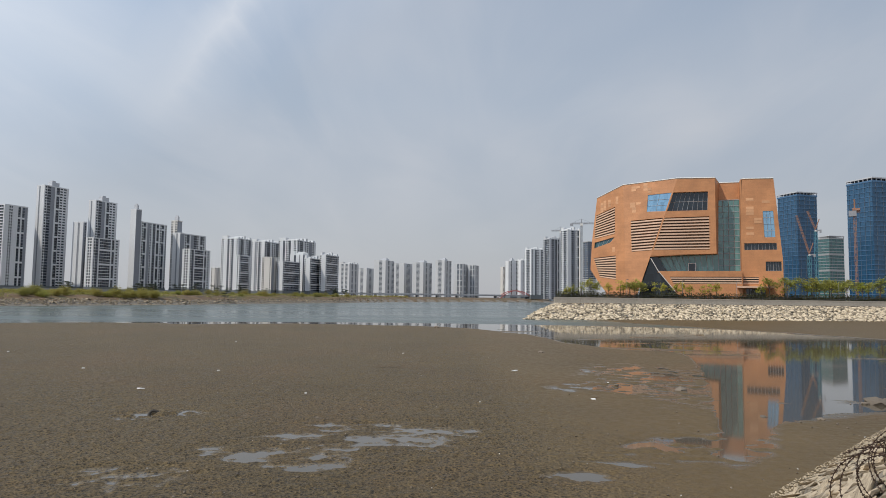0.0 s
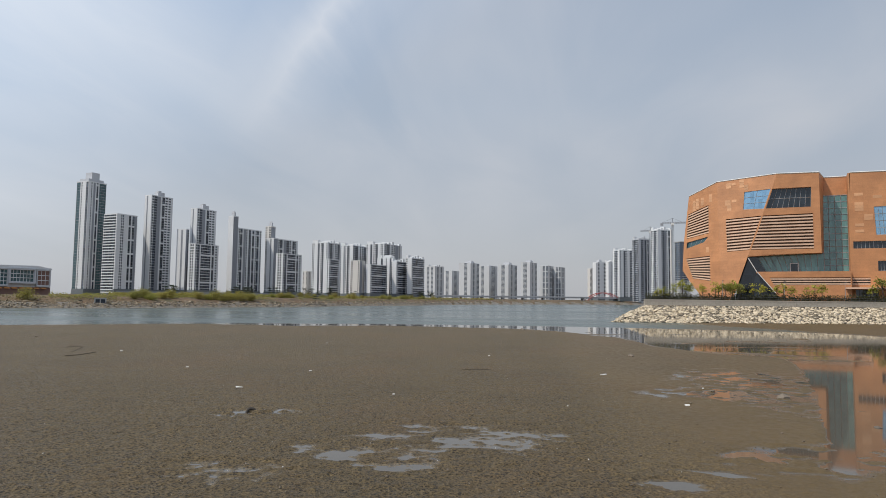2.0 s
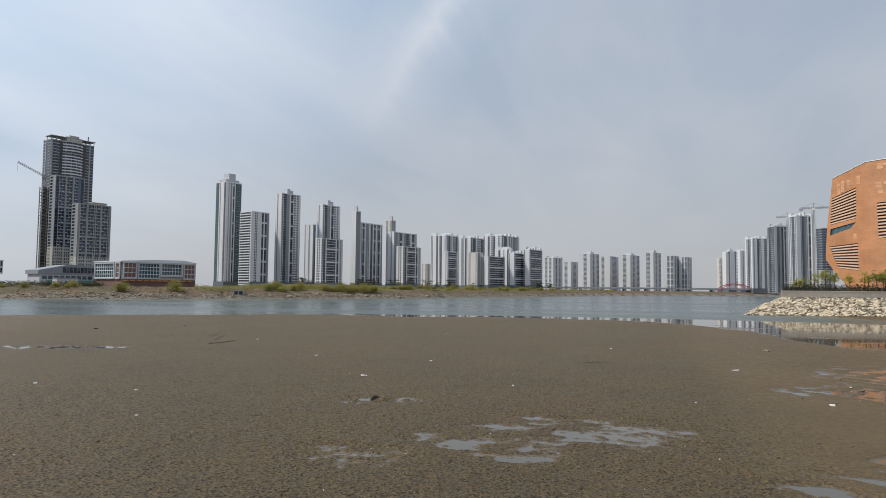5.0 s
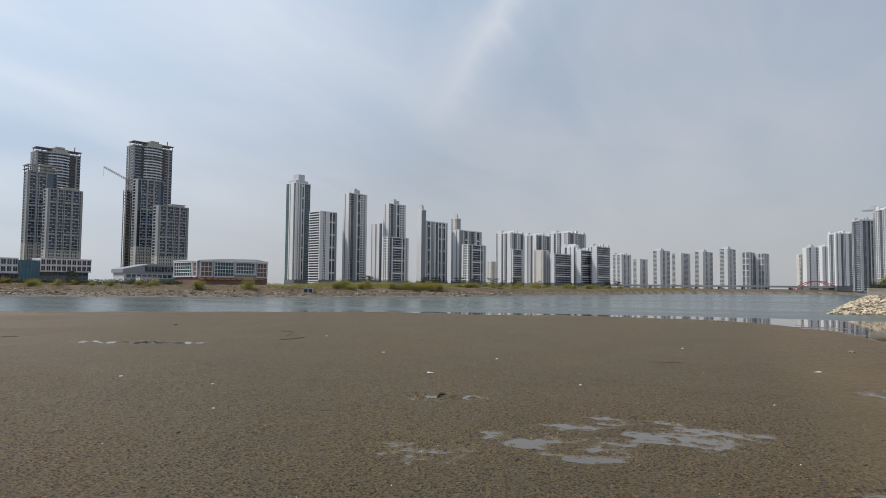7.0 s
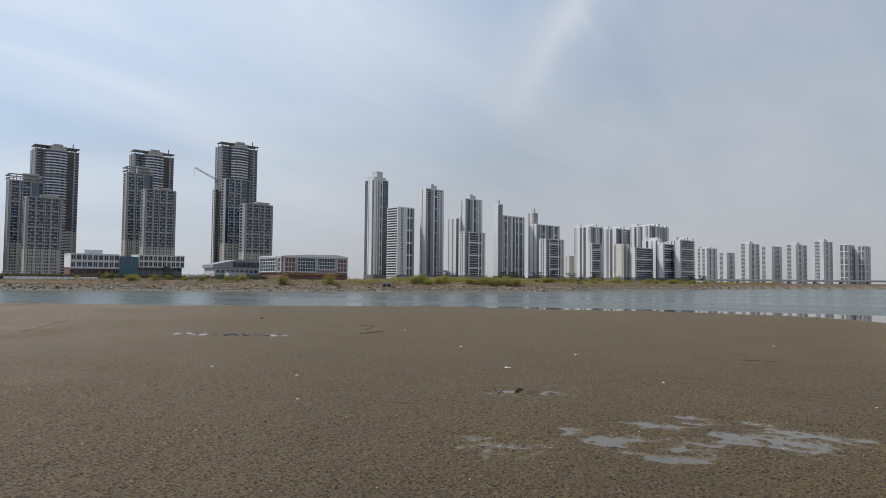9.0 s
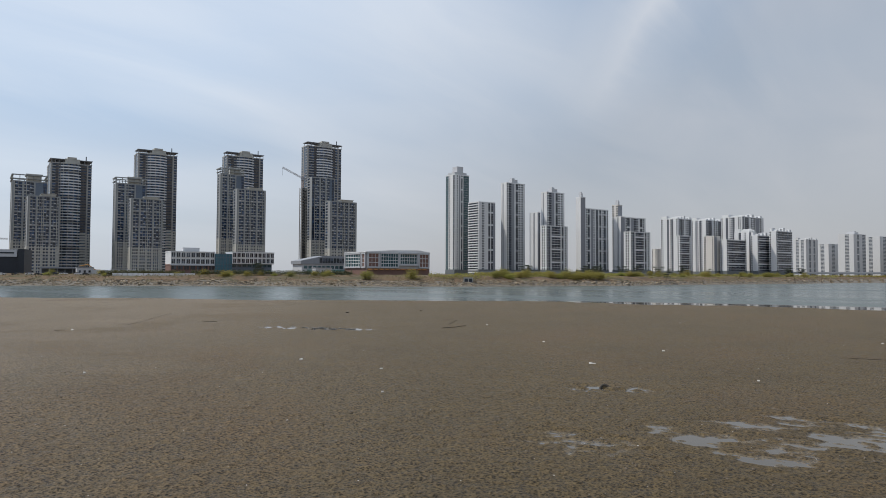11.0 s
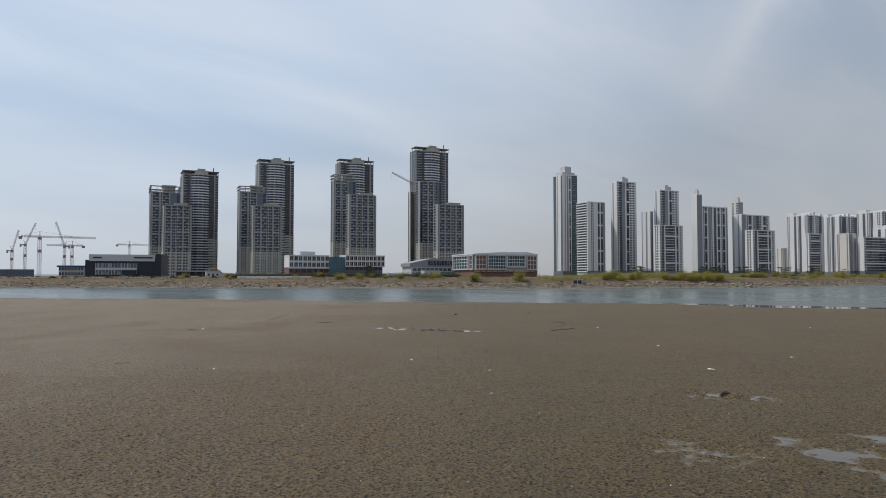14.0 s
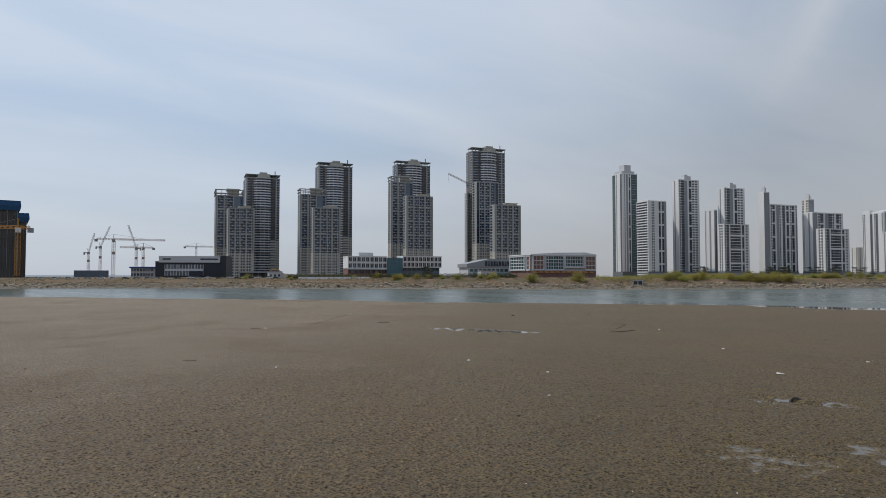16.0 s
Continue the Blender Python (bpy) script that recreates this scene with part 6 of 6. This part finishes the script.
crane(48.75, 752, 112, (-22, 124.5), PINK_M, "luffing tower crane tied to the unfinished tower", luffing=True, wide=1.8)
crane(-10.03, 1020, 108, (-14, 9), STEEL_M, "thin grey tower crane above distant towers")
crane(-11.76, 905, 106, (-13, 19), STEEL_M, "thin grey tower crane above distant towers")
crane(-28.9, 425, 33, (-6, 56), ORANGE_M, "luffing crane with orange jib and turquoise mast", luffing=True, mast_mat=CYAN_M, wide=1.3, thin=0.5)
crane(-29.35, 440, 48, (-4, 60), ORANGE_M, "luffing crane with orange jib and turquoise mast", luffing=True, mast_mat=CYAN_M, wide=1.2, thin=0.5)
crane(-31.9, 415, 54, (-1.0, 2.5), ORANGE_M, "slim orange climbing crane before the glass tower", wide=0.9, thin=0.5)

# ---- the bridge ----
DECK_M = material("pale_bridge_concrete", (0.42, 0.43, 0.44), 0.85, vary=0.1, scale=4)
ARCH_M = material("red_arch_paint", (0.42, 0.07, 0.06), 0.5, vary=0.15, scale=4)
bx, by = way(6.6) * 1120, way(-9.2) * 1230
run = by - bx
bridge = thing("bridge", pose(bx.x, bx.y, 0, 0, 0, math.degrees(math.atan2(run.y, run.x))), "long low pale road bridge with one red arch", "bridge")
L = run.length
part("deck", Boxes().box(-60, -7, 9.6, L + 40, 7, 11.4).box(-60, -7.3, 11.4, L + 40, -7, 12.6).box(-60, 7, 11.4, L + 40, 7.3, 12.6), DECK_M, bridge)
for i in range(11):
    x = -20 + i * (L + 20) / 10
    if not L * 0.70 < x < L * 0.87:
        part("pier", Boxes().box(x - 1.5, -5, -2, x + 1.5, 5, 9.6), DECK_M, bridge)
x0, x1 = L * 0.70, L * 0.885
for side_y in (-7.6, 7.6):
    rim = []
    for i in range(17):
        u = i / 16
        x, z = x0 + (x1 - x0) * u, 6 + 14 * 4 * u * (1 - u)
        rim += [(x, side_y - 0.6, z - 0.6), (x, side_y + 0.6, z - 0.6), (x, side_y + 0.6, z + 0.6), (x, side_y - 0.6, z + 0.6)]
    skin = [(4 * i + j, 4 * i + (j + 1) % 4, 4 * i + 4 + (j + 1) % 4, 4 * i + 4 + j) for i in range(16) for j in range(4)] + [(3, 2, 1, 0), (64, 65, 66, 67)]
    part("arch", mesh_from("arch", rim, skin, [ARCH_M]), ARCH_M, bridge, "red steel arch")
for i in range(1, 12):
    u = i / 12
    z = 6 + 14 * 4 * u * (1 - u)
    if z > 13:
        part("hanger", Boxes().bar((x0 + (x1 - x0) * u, -7.6, 11), (x0 + (x1 - x0) * u, -7.6, z), 0.12), ARCH_M, bridge)

# ---- plants on the far shore ----


def on_ground(x, y):
    return (x, y, float(height(np.array([float(x)]), np.array([float(y)]), False)[0][0]))


def polar(b, r):
    p = way(b) * r
    return on_ground(p.x, p.y)


def shrub(seed, wide, tall, leaf, n, label, at):
    rnd = random.Random(seed)
    ob = thing("shrub", pose(*at), label, "shrub", "shrubs on the far shore")
    wood, pts = Boxes(), []
    for i in range(11):
        a, out = rnd.uniform(0, 6.28), rnd.uniform(0.1, 1.0) * wide * 0.42
        tip = Vector((math.cos(a) * out, math.sin(a) * out * 0.7, tall * rnd.uniform(0.45, 0.95) * (1.1 - 0.5 * out / (wide * 0.42))))
        wood.bar((tip.x * 0.25, tip.y * 0.25, -0.3), tip, 0.06, r2=0.02)
        for _ in range(n // 11):
            u = rnd.random() ** 0.6
            pts.append(Vector((tip.x * (0.3 + 0.7 * u), tip.y * (0.3 + 0.7 * u), tip.z * u)) + Vector((rnd.gauss(0, 1), rnd.gauss(0, 1), rnd.gauss(0, 0.6))) * wide * 0.10)
    part("stems", wood, BARK_M, ob)
    v, f = leaves(pts, 0.5, rnd)
    part("foliage", mesh_from("foliage", v, f, [leaf]), leaf, ob)
    return ob


OLIVE = leaf_material("olive_shrub_leaves", (0.32, 0.29, 0.07))
shrubs = [shrub(1, 11, 5.4, OLIVE, 1900, "wide yellow-green willow shrub on the bank", polar(43.3, 384)), shrub(2, 14, 5.8, OLIVE, 2200, "broad spreading olive-green shrub on the bank", polar(39.4, 386)),
          shrub(3, 9, 4.2, WILLOW, 1300, "rounded fresh green shrub on the bank", polar(31, 408))]
rnd = random.Random(21)
spots = [(32.2, 402), (31.6, 403), (30.2, 404), (29.6, 402), (27.4, 412), (26.8, 411), (26.2, 414), (25.6, 416), (25.0, 418), (24.3, 420), (23.5, 424)]
for b, r in spots:
    copy_thing(shrubs[rnd.randrange(3)], pose(*polar(b, float(by_bearing(FAR, b)) + 14 + rnd.uniform(0, 9)), 0, 0, rnd.uniform(0, 360)) @ Matrix.Scale(rnd.uniform(0.8, 1.15), 4))
for k in range(60):
    b = rnd.uniform(8, 36)
    copy_thing(shrubs[rnd.randrange(3)], pose(*polar(b, float(by_bearing(FAR, b)) * 1.05 + rnd.uniform(12, 60)), 0, 0, rnd.uniform(0, 360)) @ Matrix.Scale(rnd.uniform(0.45, 0.9), 4))
for k in range(26):
    b = rnd.uniform(46, 70)
    copy_thing(shrubs[rnd.randrange(3)], pose(*polar(b, float(by_bearing(FAR, b)) + rnd.uniform(20, 50)), 0, 0, rnd.uniform(0, 360)) @ Matrix.Scale(rnd.uniform(0.35, 0.65), 4))


def pine(seed, tall, at):
    rnd = random.Random(seed)
    ob = thing("pine_tree", pose(*at), "dark leaning pine with flat needle clumps", "tree", "pines on the far shore")
    wood, pts = Boxes(), []
    p = Vector((0, 0, -0.4))
    lean = Vector((rnd.uniform(-0.25, 0.25), rnd.uniform(-0.25, 0.25), 1))
    for i in range(4):
        q = p + lean * tall * 0.22 + Vector((rnd.uniform(-0.3, 0.3), rnd.uniform(-0.3, 0.3), 0))
        wood.bar(p, q, 0.22 - 0.04 * i, sides=5, r2=0.18 - 0.04 * i)
        p = q
        if i > 0:
            for _ in range(3):
                a = rnd.uniform(0, 6.28)
                tip = p + Vector((math.cos(a), math.sin(a), 0.25)) * rnd.uniform(0.8, 2.2)
                wood.bar(p, tip, 0.07, r2=0.03)
                pts += [tip + Vector((rnd.gauss(0, 0.75), rnd.gauss(0, 0.75), rnd.gauss(0, 0.25))) for _ in range(60)]
    part("trunk", wood, BARK_M, ob)
    v, f = leaves(pts, 0.5, rnd)
    part("crown", mesh_from("crown", v, f, [PINE_M]), PINE_M, ob)
    return ob


pines = [pine(s, 7.5, polar(b, r)) for s, b, r in ((1, 29.4, 440), (2, 18.2, 500), (3, 24.0, 470))]
for k in range(34):
    b = rnd.choice((rnd.gauss(29, 0.6), rnd.gauss(18, 0.8), rnd.gauss(24, 0.8), rnd.gauss(9.2, 0.5), rnd.gauss(21, 0.5), rnd.uniform(8, 34), rnd.gauss(52.3, 0.4)))
    copy_thing(pines[rnd.randrange(3)], pose(*polar(b, float(by_bearing(FAR, b)) * 1.1 + rnd.uniform(20, 60)), 0, 0, rnd.uniform(0, 360)) @ Matrix.Scale(rnd.uniform(0.7, 1.2), 4))

# dry reeds and low growth along the top of the far bank
rs2 = np.random.RandomState(5)
b = rs2.uniform(0, 90, 9000)
far_r = by_bearing(FAR, b)
r = far_r + np.clip(far_r / 400, 1, 4) * (10 + rs2.gamma(2.0, 9.0, len(b)))
px, py = -np.sin(np.radians(b)) * r, np.cos(np.radians(b)) * r
clump = rough(px, py, 25, 40, 3)
keep = clump > -0.1
px, py = px[keep], py[keep]
pz = height(px, py, False)[0]
v, f = leaves([(x, y, z + rs2.uniform(0, 0.7)) for x, y, z in zip(px, py, pz)], 0.9, random.Random(8))
tagged(new("reeds", mesh_from("reeds", v, f, [STRAW_M])), "dry straw-coloured reeds and grass tufts on the bank", "grass", kind="stuff")
rs4 = np.random.RandomState(15)
b = rs4.uniform(6, 38, 15000)
far_r = by_bearing(FAR, b)
r = far_r + np.clip(far_r / 400, 1, 4) * rs4.uniform(15, 48, len(b))
px, py = -np.sin(np.radians(b)) * r, np.cos(np.radians(b)) * r
clump = rough(px, py, 18, 77, 3)
keep = clump + rs4.uniform(-0.3, 0.3, len(b)) > 0.12
px, py, clump = px[keep], py[keep], clump[keep]
pz = height(px, py, False)[0]
v, f = leaves([(x, y, z + rs4.rand() * (0.5 + 1.8 * max(0, c))) for x, y, z, c in zip(px, py, pz, clump)], 0.7, random.Random(18))
tagged(new("low_growth", mesh_from("low_growth", v, f, [OLIVE])), "patchy yellow-green low growth along the bank top", "plants", kind="stuff")
for b0, b1, r0, leaf, seed in ((28, 34, 452, OLIVE, 3), (20, 27, 520, WILLOW, 4), (10, 18, 700, OLIVE, 5), (3, 10, 900, OLIVE, 6), (44.5, 57.5, 432, HEDGE_M, 9), (58, 64, 440, HEDGE_M, 10)):
    p, q = way(b0) * r0, way(b1) * r0
    d = q - p
    hedge("undergrowth", 6000, "low tangled growth before the buildings", on_ground(p.x, p.y), math.degrees(math.atan2(d.y, d.x)), d.length, 5.0, 2.4, leaf, seed, size=0.8)

wall_far = thing("shore_wall", pose(*polar(33.5, 455), 0, 0, 72), "dark grey fence wall before the white towers", "wall")
for i in range(40):
    part("wall_panel", Boxes().box(i * 5.2, 0, -1, i * 5.2 + 5.1, 0.3, 3.0), GREY, wall_far)

outfall = thing("drain_outfall", pose(*polar(34.55, 386), 0, 0, 34), "dark square concrete drain outfall in the stone bank", "drain")
part("surround", Boxes().box(-2.8, -1, -0.5, 2.8, 2, 2.6), CONCRETE, outfall)
# each mouth is a black plate that stands for the shade inside an opening
for x in (-2.2, 0.3):
    part("mouth", Boxes().box(x, -1.06, 0, x + 1.9, -1.01, 1.9), BLACK_M, outfall)

# ---- things on the mud ----
SHELL_M = material("bleached_plastic", (0.62, 0.60, 0.56), 0.6, vary=0.1, scale=0.3)
STICK_M = material("wet_driftwood", (0.05, 0.04, 0.03), 0.8, vary=0.3, scale=0.3)
RUBBER_M = material("mud_caked_rubber", (0.05, 0.042, 0.034), 0.75, vary=0.35, scale=0.2, bump=0.6)
WET_M = stone_material("barnacled_rock", (0.15, 0.125, 0.10), 0.3)


def scrap(x, y, l, w, turn, seed):
    """A crumpled flat piece of litter."""
    rnd = random.Random(seed)
    n = 9
    ring = [(math.cos(i * 6.28 / n) * l * rnd.uniform(0.7, 1.1), math.sin(i * 6.28 / n) * w * rnd.uniform(0.6, 1.1), rnd.uniform(0.0, 0.06)) for i in range(n)]
    v = ring + [(a * 0.9, b * 0.9, c + 0.05) for a, b, c in ring] + [(0, 0, 0.10)]
    f = [(i, (i + 1) % n, n + (i + 1) % n, n + i) for i in range(n)] + [(n + i, n + (i + 1) % n, 2 * n) for i in range(n)] + [tuple(reversed(range(n)))]
    ob = new("litter", mesh_from("litter", v, f, [SHELL_M]))
    ob.matrix_basis = pose(*on_ground(x, y), 0, 0, turn)
    return tagged(ob, "flat bleached scrap of litter on the mud", "litter", "litter on the mud")


for k, (x, y, l, w) in enumerate(((-21.6, 48.2, 0.42, 0.2), (6.9, 63.5, 0.75, 0.22), (-32.4, 60.6, 0.25, 0.2), (-4.7, 80.7, 0.22, 0.2), (-20.0, 60.1, 0.22, 0.15), (-41, 36, 0.2, 0.15), (-32.4, 36, 0.2, 0.15), (10.4, 46.2, 0.3, 0.15),
                              (-29.8, 96.6, 0.2, 0.2), (13.7, 55.5, 0.2, 0.15), (-105, 63.6, 0.3, 0.25), (-49.3, 76.1, 0.25, 0.25), (-83.4, 37.5, 0.25, 0.2), (-26, 29, 0.12, 0.1), (2.5, 44, 0.12, 0.1), (-9.5, 47, 0.12, 0.1), (-47, 22, 0.12, 0.1))):
    scrap(x, y, l * 0.75, w * 0.75, k * 47 % 180, k)


def stick(points, r):
    w = Boxes()
    for a, b in zip(points, points[1:]):
        w.bar(on_ground(*a), on_ground(*b), r * 0.35, sides=6, r2=r * 0.25)
    for i in range(len(w.v)):
        w.v[i] = (w.v[i][0], w.v[i][1], w.v[i][2] + r * 0.35)
    ob = new("driftwood", w.mesh("driftwood", STICK_M))
    return tagged(ob, "thin dark driftwood stick lying on the mud", "stick", "driftwood on the mud")


stick(((-59.2, 79.4), (-59.0, 81.0), (-57.5, 80.4), (-55.3, 76.4), (-53.8, 73.2)), 0.08)
stick(((-50.8, 68.1), (-50.4, 70.3), (-50.9, 73.4)), 0.11)
stick(((-83.4, 55.2), (-82.7, 56.0), (-82.1, 56.5)), 0.10)
stick(((-84.2, 35.8), (-83.5, 36.7)), 0.08)
stick(((-6.4, 64.8), (-4.9, 65.0), (-3.6, 65.4)), 0.06)
stick(((-86.0, 45.6), (-92.0, 51.5), (-99.0, 57.5), (-105.4, 63.6)), 0.05)
stick(((-55.5, 17.9), (-55.2, 18.5), (-55.1, 18.8)), 0.07)

tyre = thing("old_tyre", pose(-16.6, 38.9, -0.02, 68, 0, 20) @ Matrix.Scale(0.8, 4), "old mud-caked tyre half sunk in a puddle", "tyre")
v, f, N, K = [], [], 22, 8
for i in range(N):
    for j in range(K):
        a, c = 2 * math.pi * i / N, 2 * math.pi * j / K
        q = 0.32 + 0.11 * math.cos(c)
        v.append((q * math.cos(a), q * math.sin(a), 0.10 * math.sin(c)))
        f.append((i * K + j, ((i + 1) % N) * K + j, ((i + 1) % N) * K + (j + 1) % K, i * K + (j + 1) % K))
part("tread", mesh_from("tread", v, f, [RUBBER_M], smooth=True), RUBBER_M, tyre)
part("mud_fill", mesh_from("mud_fill", *stone_shape(5), [MUD_M]), MUD_M, tyre, m=Matrix.Diagonal((0.24, 0.24, 0.12, 1)))


def rock(x, y, size, seed, flat=0.6):
    c, f_ = stone_shape(seed, flat)
    ob = new("rock", mesh_from("rock", c * size, f_, [WET_M]))
    ob.matrix_basis = pose(*on_ground(x, y), 0, 0, seed * 50)
    ob.location.z = max(ob.location.z, -0.1) + size * 0.12
    return tagged(ob, "dark wet rock lying in the shallow pool", "rock", "rocks on the mud")


for x, y, s, k in ((18.5, 52.2, 0.6, 1), (30.1, 46.7, 0.8, 2), (31.6, 47.3, 0.6, 3), (29.2, 46.4, 0.35, 4), (19.6, 41.0, 0.28, 5), (12.5, 85.0, 0.35, 6), (-77.8, 97.4, 0.4, 7), (-83.8, 84.1, 0.4, 8), (14.0, 54.0, 0.25, 9), (-1.5, 152, 0.7, 2), (22.5, 40.0, 0.2, 6), (-63.5, 60.5, 0.3, 3)):
    rock(x, y, s, k)
rs3 = np.random.RandomState(11)
n = 1500
b, r = rs3.uniform(-34, 88, n), 17 + 95 * rs3.rand(n) ** 1.4
pts = np.stack([-np.sin(np.radians(b)) * r, np.cos(np.radians(b)) * r], -1)
crumbs = scatter("mud_crumbs", pts, rs3.uniform(0.02, 0.07, n), WET_M, 12, "small dark pebbles and crumbs strewn over the mud", singles=0, sink=0.4)
sea_shells = pts[:260] * 0.97 + 0.7
scatter("shells", sea_shells, rs3.uniform(0.012, 0.035, 260), SHELL_M, 13, "small pale shells strewn over the mud", singles=0, sink=0.5)

# ---- coiled barbed wire on the edge of the near bank ----
WIRE_M = material("rusty_barbed_wire", (0.055, 0.032, 0.022), 0.7, 0.4, vary=0.3, scale=0.05)
coil = thing("barbed_wire_coil", pose(0, 0, 0), "loose coil of rusty barbed wire on the bank's edge", "barbed wire")
ax = Vector((dirv[0], dirv[1], 0))
sideways = Vector((dirv[1], -dirv[0], 0))
foot = Vector((2.38, 4.05, 5.19))
rnd = random.Random(3)
for strand, (phase, rad, pitch) in enumerate(((0.0, 0.36, 0.66), (2.1, 0.38, 0.80), (4.0, 0.34, 0.95))):
    wire, last = Boxes(), None
    for i in range(210):
        a = phase + i * 0.21 * (-1 if strand % 2 else 1)
        wob = 1 + 0.12 * math.sin(a * 0.37 + strand) + 0.06 * math.sin(a * 1.7)
        p = foot + ax * (0.95 + pitch * abs(a - phase) / 6.28) + sideways * (math.cos(a) * rad * wob) + Vector((0, 0, rad + math.sin(a) * rad * wob * 0.95))
        if last is not None:
            wire.bar(last, p, 0.0036, sides=5)
            for knot in (p, (p + last) / 2):
                for q in range(2):
                    d = Vector((rnd.uniform(-1, 1), rnd.uniform(-1, 1), rnd.uniform(-1, 1))).normalized() * 0.012
                    wire.bar(knot - d, knot + d, 0.005, sides=4)
        last = p
    part("strand", wire, WIRE_M, coil)

# ---- cars, barrier and digger along the far road ----
TYRE_M = material("black_tyre", (0.02, 0.02, 0.02), 0.9)
CAR_COLOURS = [material("white_car_paint", (0.7, 0.7, 0.7), 0.3, vary=0.03), material("silver_car_paint", (0.4, 0.41, 0.42), 0.3, 0.4, vary=0.03), material("black_car_paint", (0.03, 0.03, 0.035), 0.3, vary=0.03)]
CAR_WORDS = ("white", "silver", "black")


def car(at, turn, k):
    ob = thing("parked_car", pose(*at, 0, 0, turn), "small %s parked car on the far shore road" % CAR_WORDS[k], "car", "parked cars")
    part("body", Boxes().prism([(-2.1, 0.35), (2.1, 0.35), (2.15, 0.75), (1.9, 0.95), (-2.0, 1.0), (-2.15, 0.7)], -0.85, 0.85), CAR_COLOURS[k], ob)
    part("cabin", Boxes().prism([(-1.7, 0.98), (1.1, 0.95), (0.45, 1.48), (-1.2, 1.5)], -0.75, 0.75), GLASS, ob)
    part("roof", Boxes().prism([(-1.2, 1.5), (0.45, 1.48), (0.4, 1.56), (-1.15, 1.58)], -0.72, 0.72), CAR_COLOURS[k], ob)
    for x in (-1.3, 1.3):
        for y in (-0.88, 0.7):
            part("wheel", Boxes().bar((x, y, 0.32), (x, y + 0.18, 0.32), 0.32, sides=10), TYRE_M, ob)
    return ob


models = [car(polar(b, r), b + 5, k) for b, r, k in ((71.6, 476, 0), (70.3, 474, 1), (67.0, 462, 2))]
rnd = random.Random(9)
for k in range(26):
    b = 62.5 + k * 0.78 + rnd.uniform(-0.15, 0.15)
    copy_thing(models[rnd.choice((0, 0, 1, 2))], pose(*polar(b, float(by_bearing(FAR, b)) + 33 + rnd.uniform(-1, 2)), 0, 0, b + rnd.uniform(-12, 12)))
p, q = way(57.2) * 418, way(63.5) * 436
d = q - p
barrier = thing("road_barrier", pose(*on_ground(p.x, p.y), 0, 0, math.degrees(math.atan2(d.y, d.x))), "low white road barrier before the school", "barrier")
for i in range(int(d.length // 3)):
    part("barrier_panel", Boxes().box(i * 3, 0, -0.4, i * 3 + 2.7, 0.25, 1.1), CAR_COLOURS[0], barrier)
digger = thing("excavator", pose(*polar(64.2, 470), 0, 0, 64), "yellow excavator with raised boom on the building site", "excavator")
part("tracks", Boxes().box(-2, -1.4, -0.2, 2, 1.4, 0.9), TYRE_M, digger)
part("cab", Boxes().box(-1.8, -1.3, 0.9, 1.4, 1.3, 3.0), YELLOW_M, digger)
part("boom", Boxes().bar((-1, 0, 2.4), (-5.5, 0, 6.2), 0.35, r2=0.25), YELLOW_M, digger)
part("arm", Boxes().bar((-5.5, 0, 6.2), (-10.5, 0, 5.0), 0.28, r2=0.2), YELLOW_M, digger)
part("bucket", Boxes().hexa([(-11.4, -0.6, 3.8), (-10.2, -0.6, 3.8), (-10.2, 0.6, 3.8), (-11.4, 0.6, 3.8), (-11.0, -0.6, 5.1), (-10.2, -0.6, 5.1), (-10.2, 0.6, 5.1), (-11.0, 0.6, 5.1)]), STEEL_M, digger)
for k, (b, r, w, t) in enumerate(((47.6, 452, 12, 4.5), (65.6, 462, 9, 4.0), (63.2, 455, 8, 3.6))):
    c = thing("low_building", pose(*polar(b, r), 0, 0, 72), "low pale utility building behind the shore road", "building", "low buildings")
    part("wall", Boxes().box(0, 0, -1, w, 6, t), PALE, c)
    part("roof", Boxes().box(-0.3, -0.3, t, w + 0.3, 6.3, t + 0.4), GREY, c)
    for i in range(3):
        part("window", Boxes().box(1 + i * w / 3.4, -0.05, 1.0, 2.2 + i * w / 3.4, -0.01, 2.4), GLASS, c)

# distant low hills, with the haze before them mixed into their base colour
HILL_M = material("hazy_far_hills", (0.20, 0.24, 0.28), 1.0, vary=0.08, scale=200)
v, f = [], []
n = 120
for i in range(n):
    b = 62 + 36 * i / (n - 1)
    top = 8 + 20 * max(0, math.sin(i * 0.09) + 0.5 * math.sin(i * 0.23 + 1) + 0.25 * math.sin(i * 0.61)) * (0.4 + 0.6 * i / n)
    p, q = way(b) * 4300, way(b) * 4750
    v += [(p.x, p.y, 2), (q.x, q.y, 8 + top), (q.x * 1.03, q.y * 1.03, 2)]
    if i:
        k = 3 * i
        f += [(k - 3, k, k + 1, k - 2), (k - 2, k + 1, k + 2, k - 1)]
tagged(new("backdrop", mesh_from("backdrop", v, f, [HILL_M], smooth=True)), "faint hazy blue-grey hills on the horizon", "hills", kind="structure")
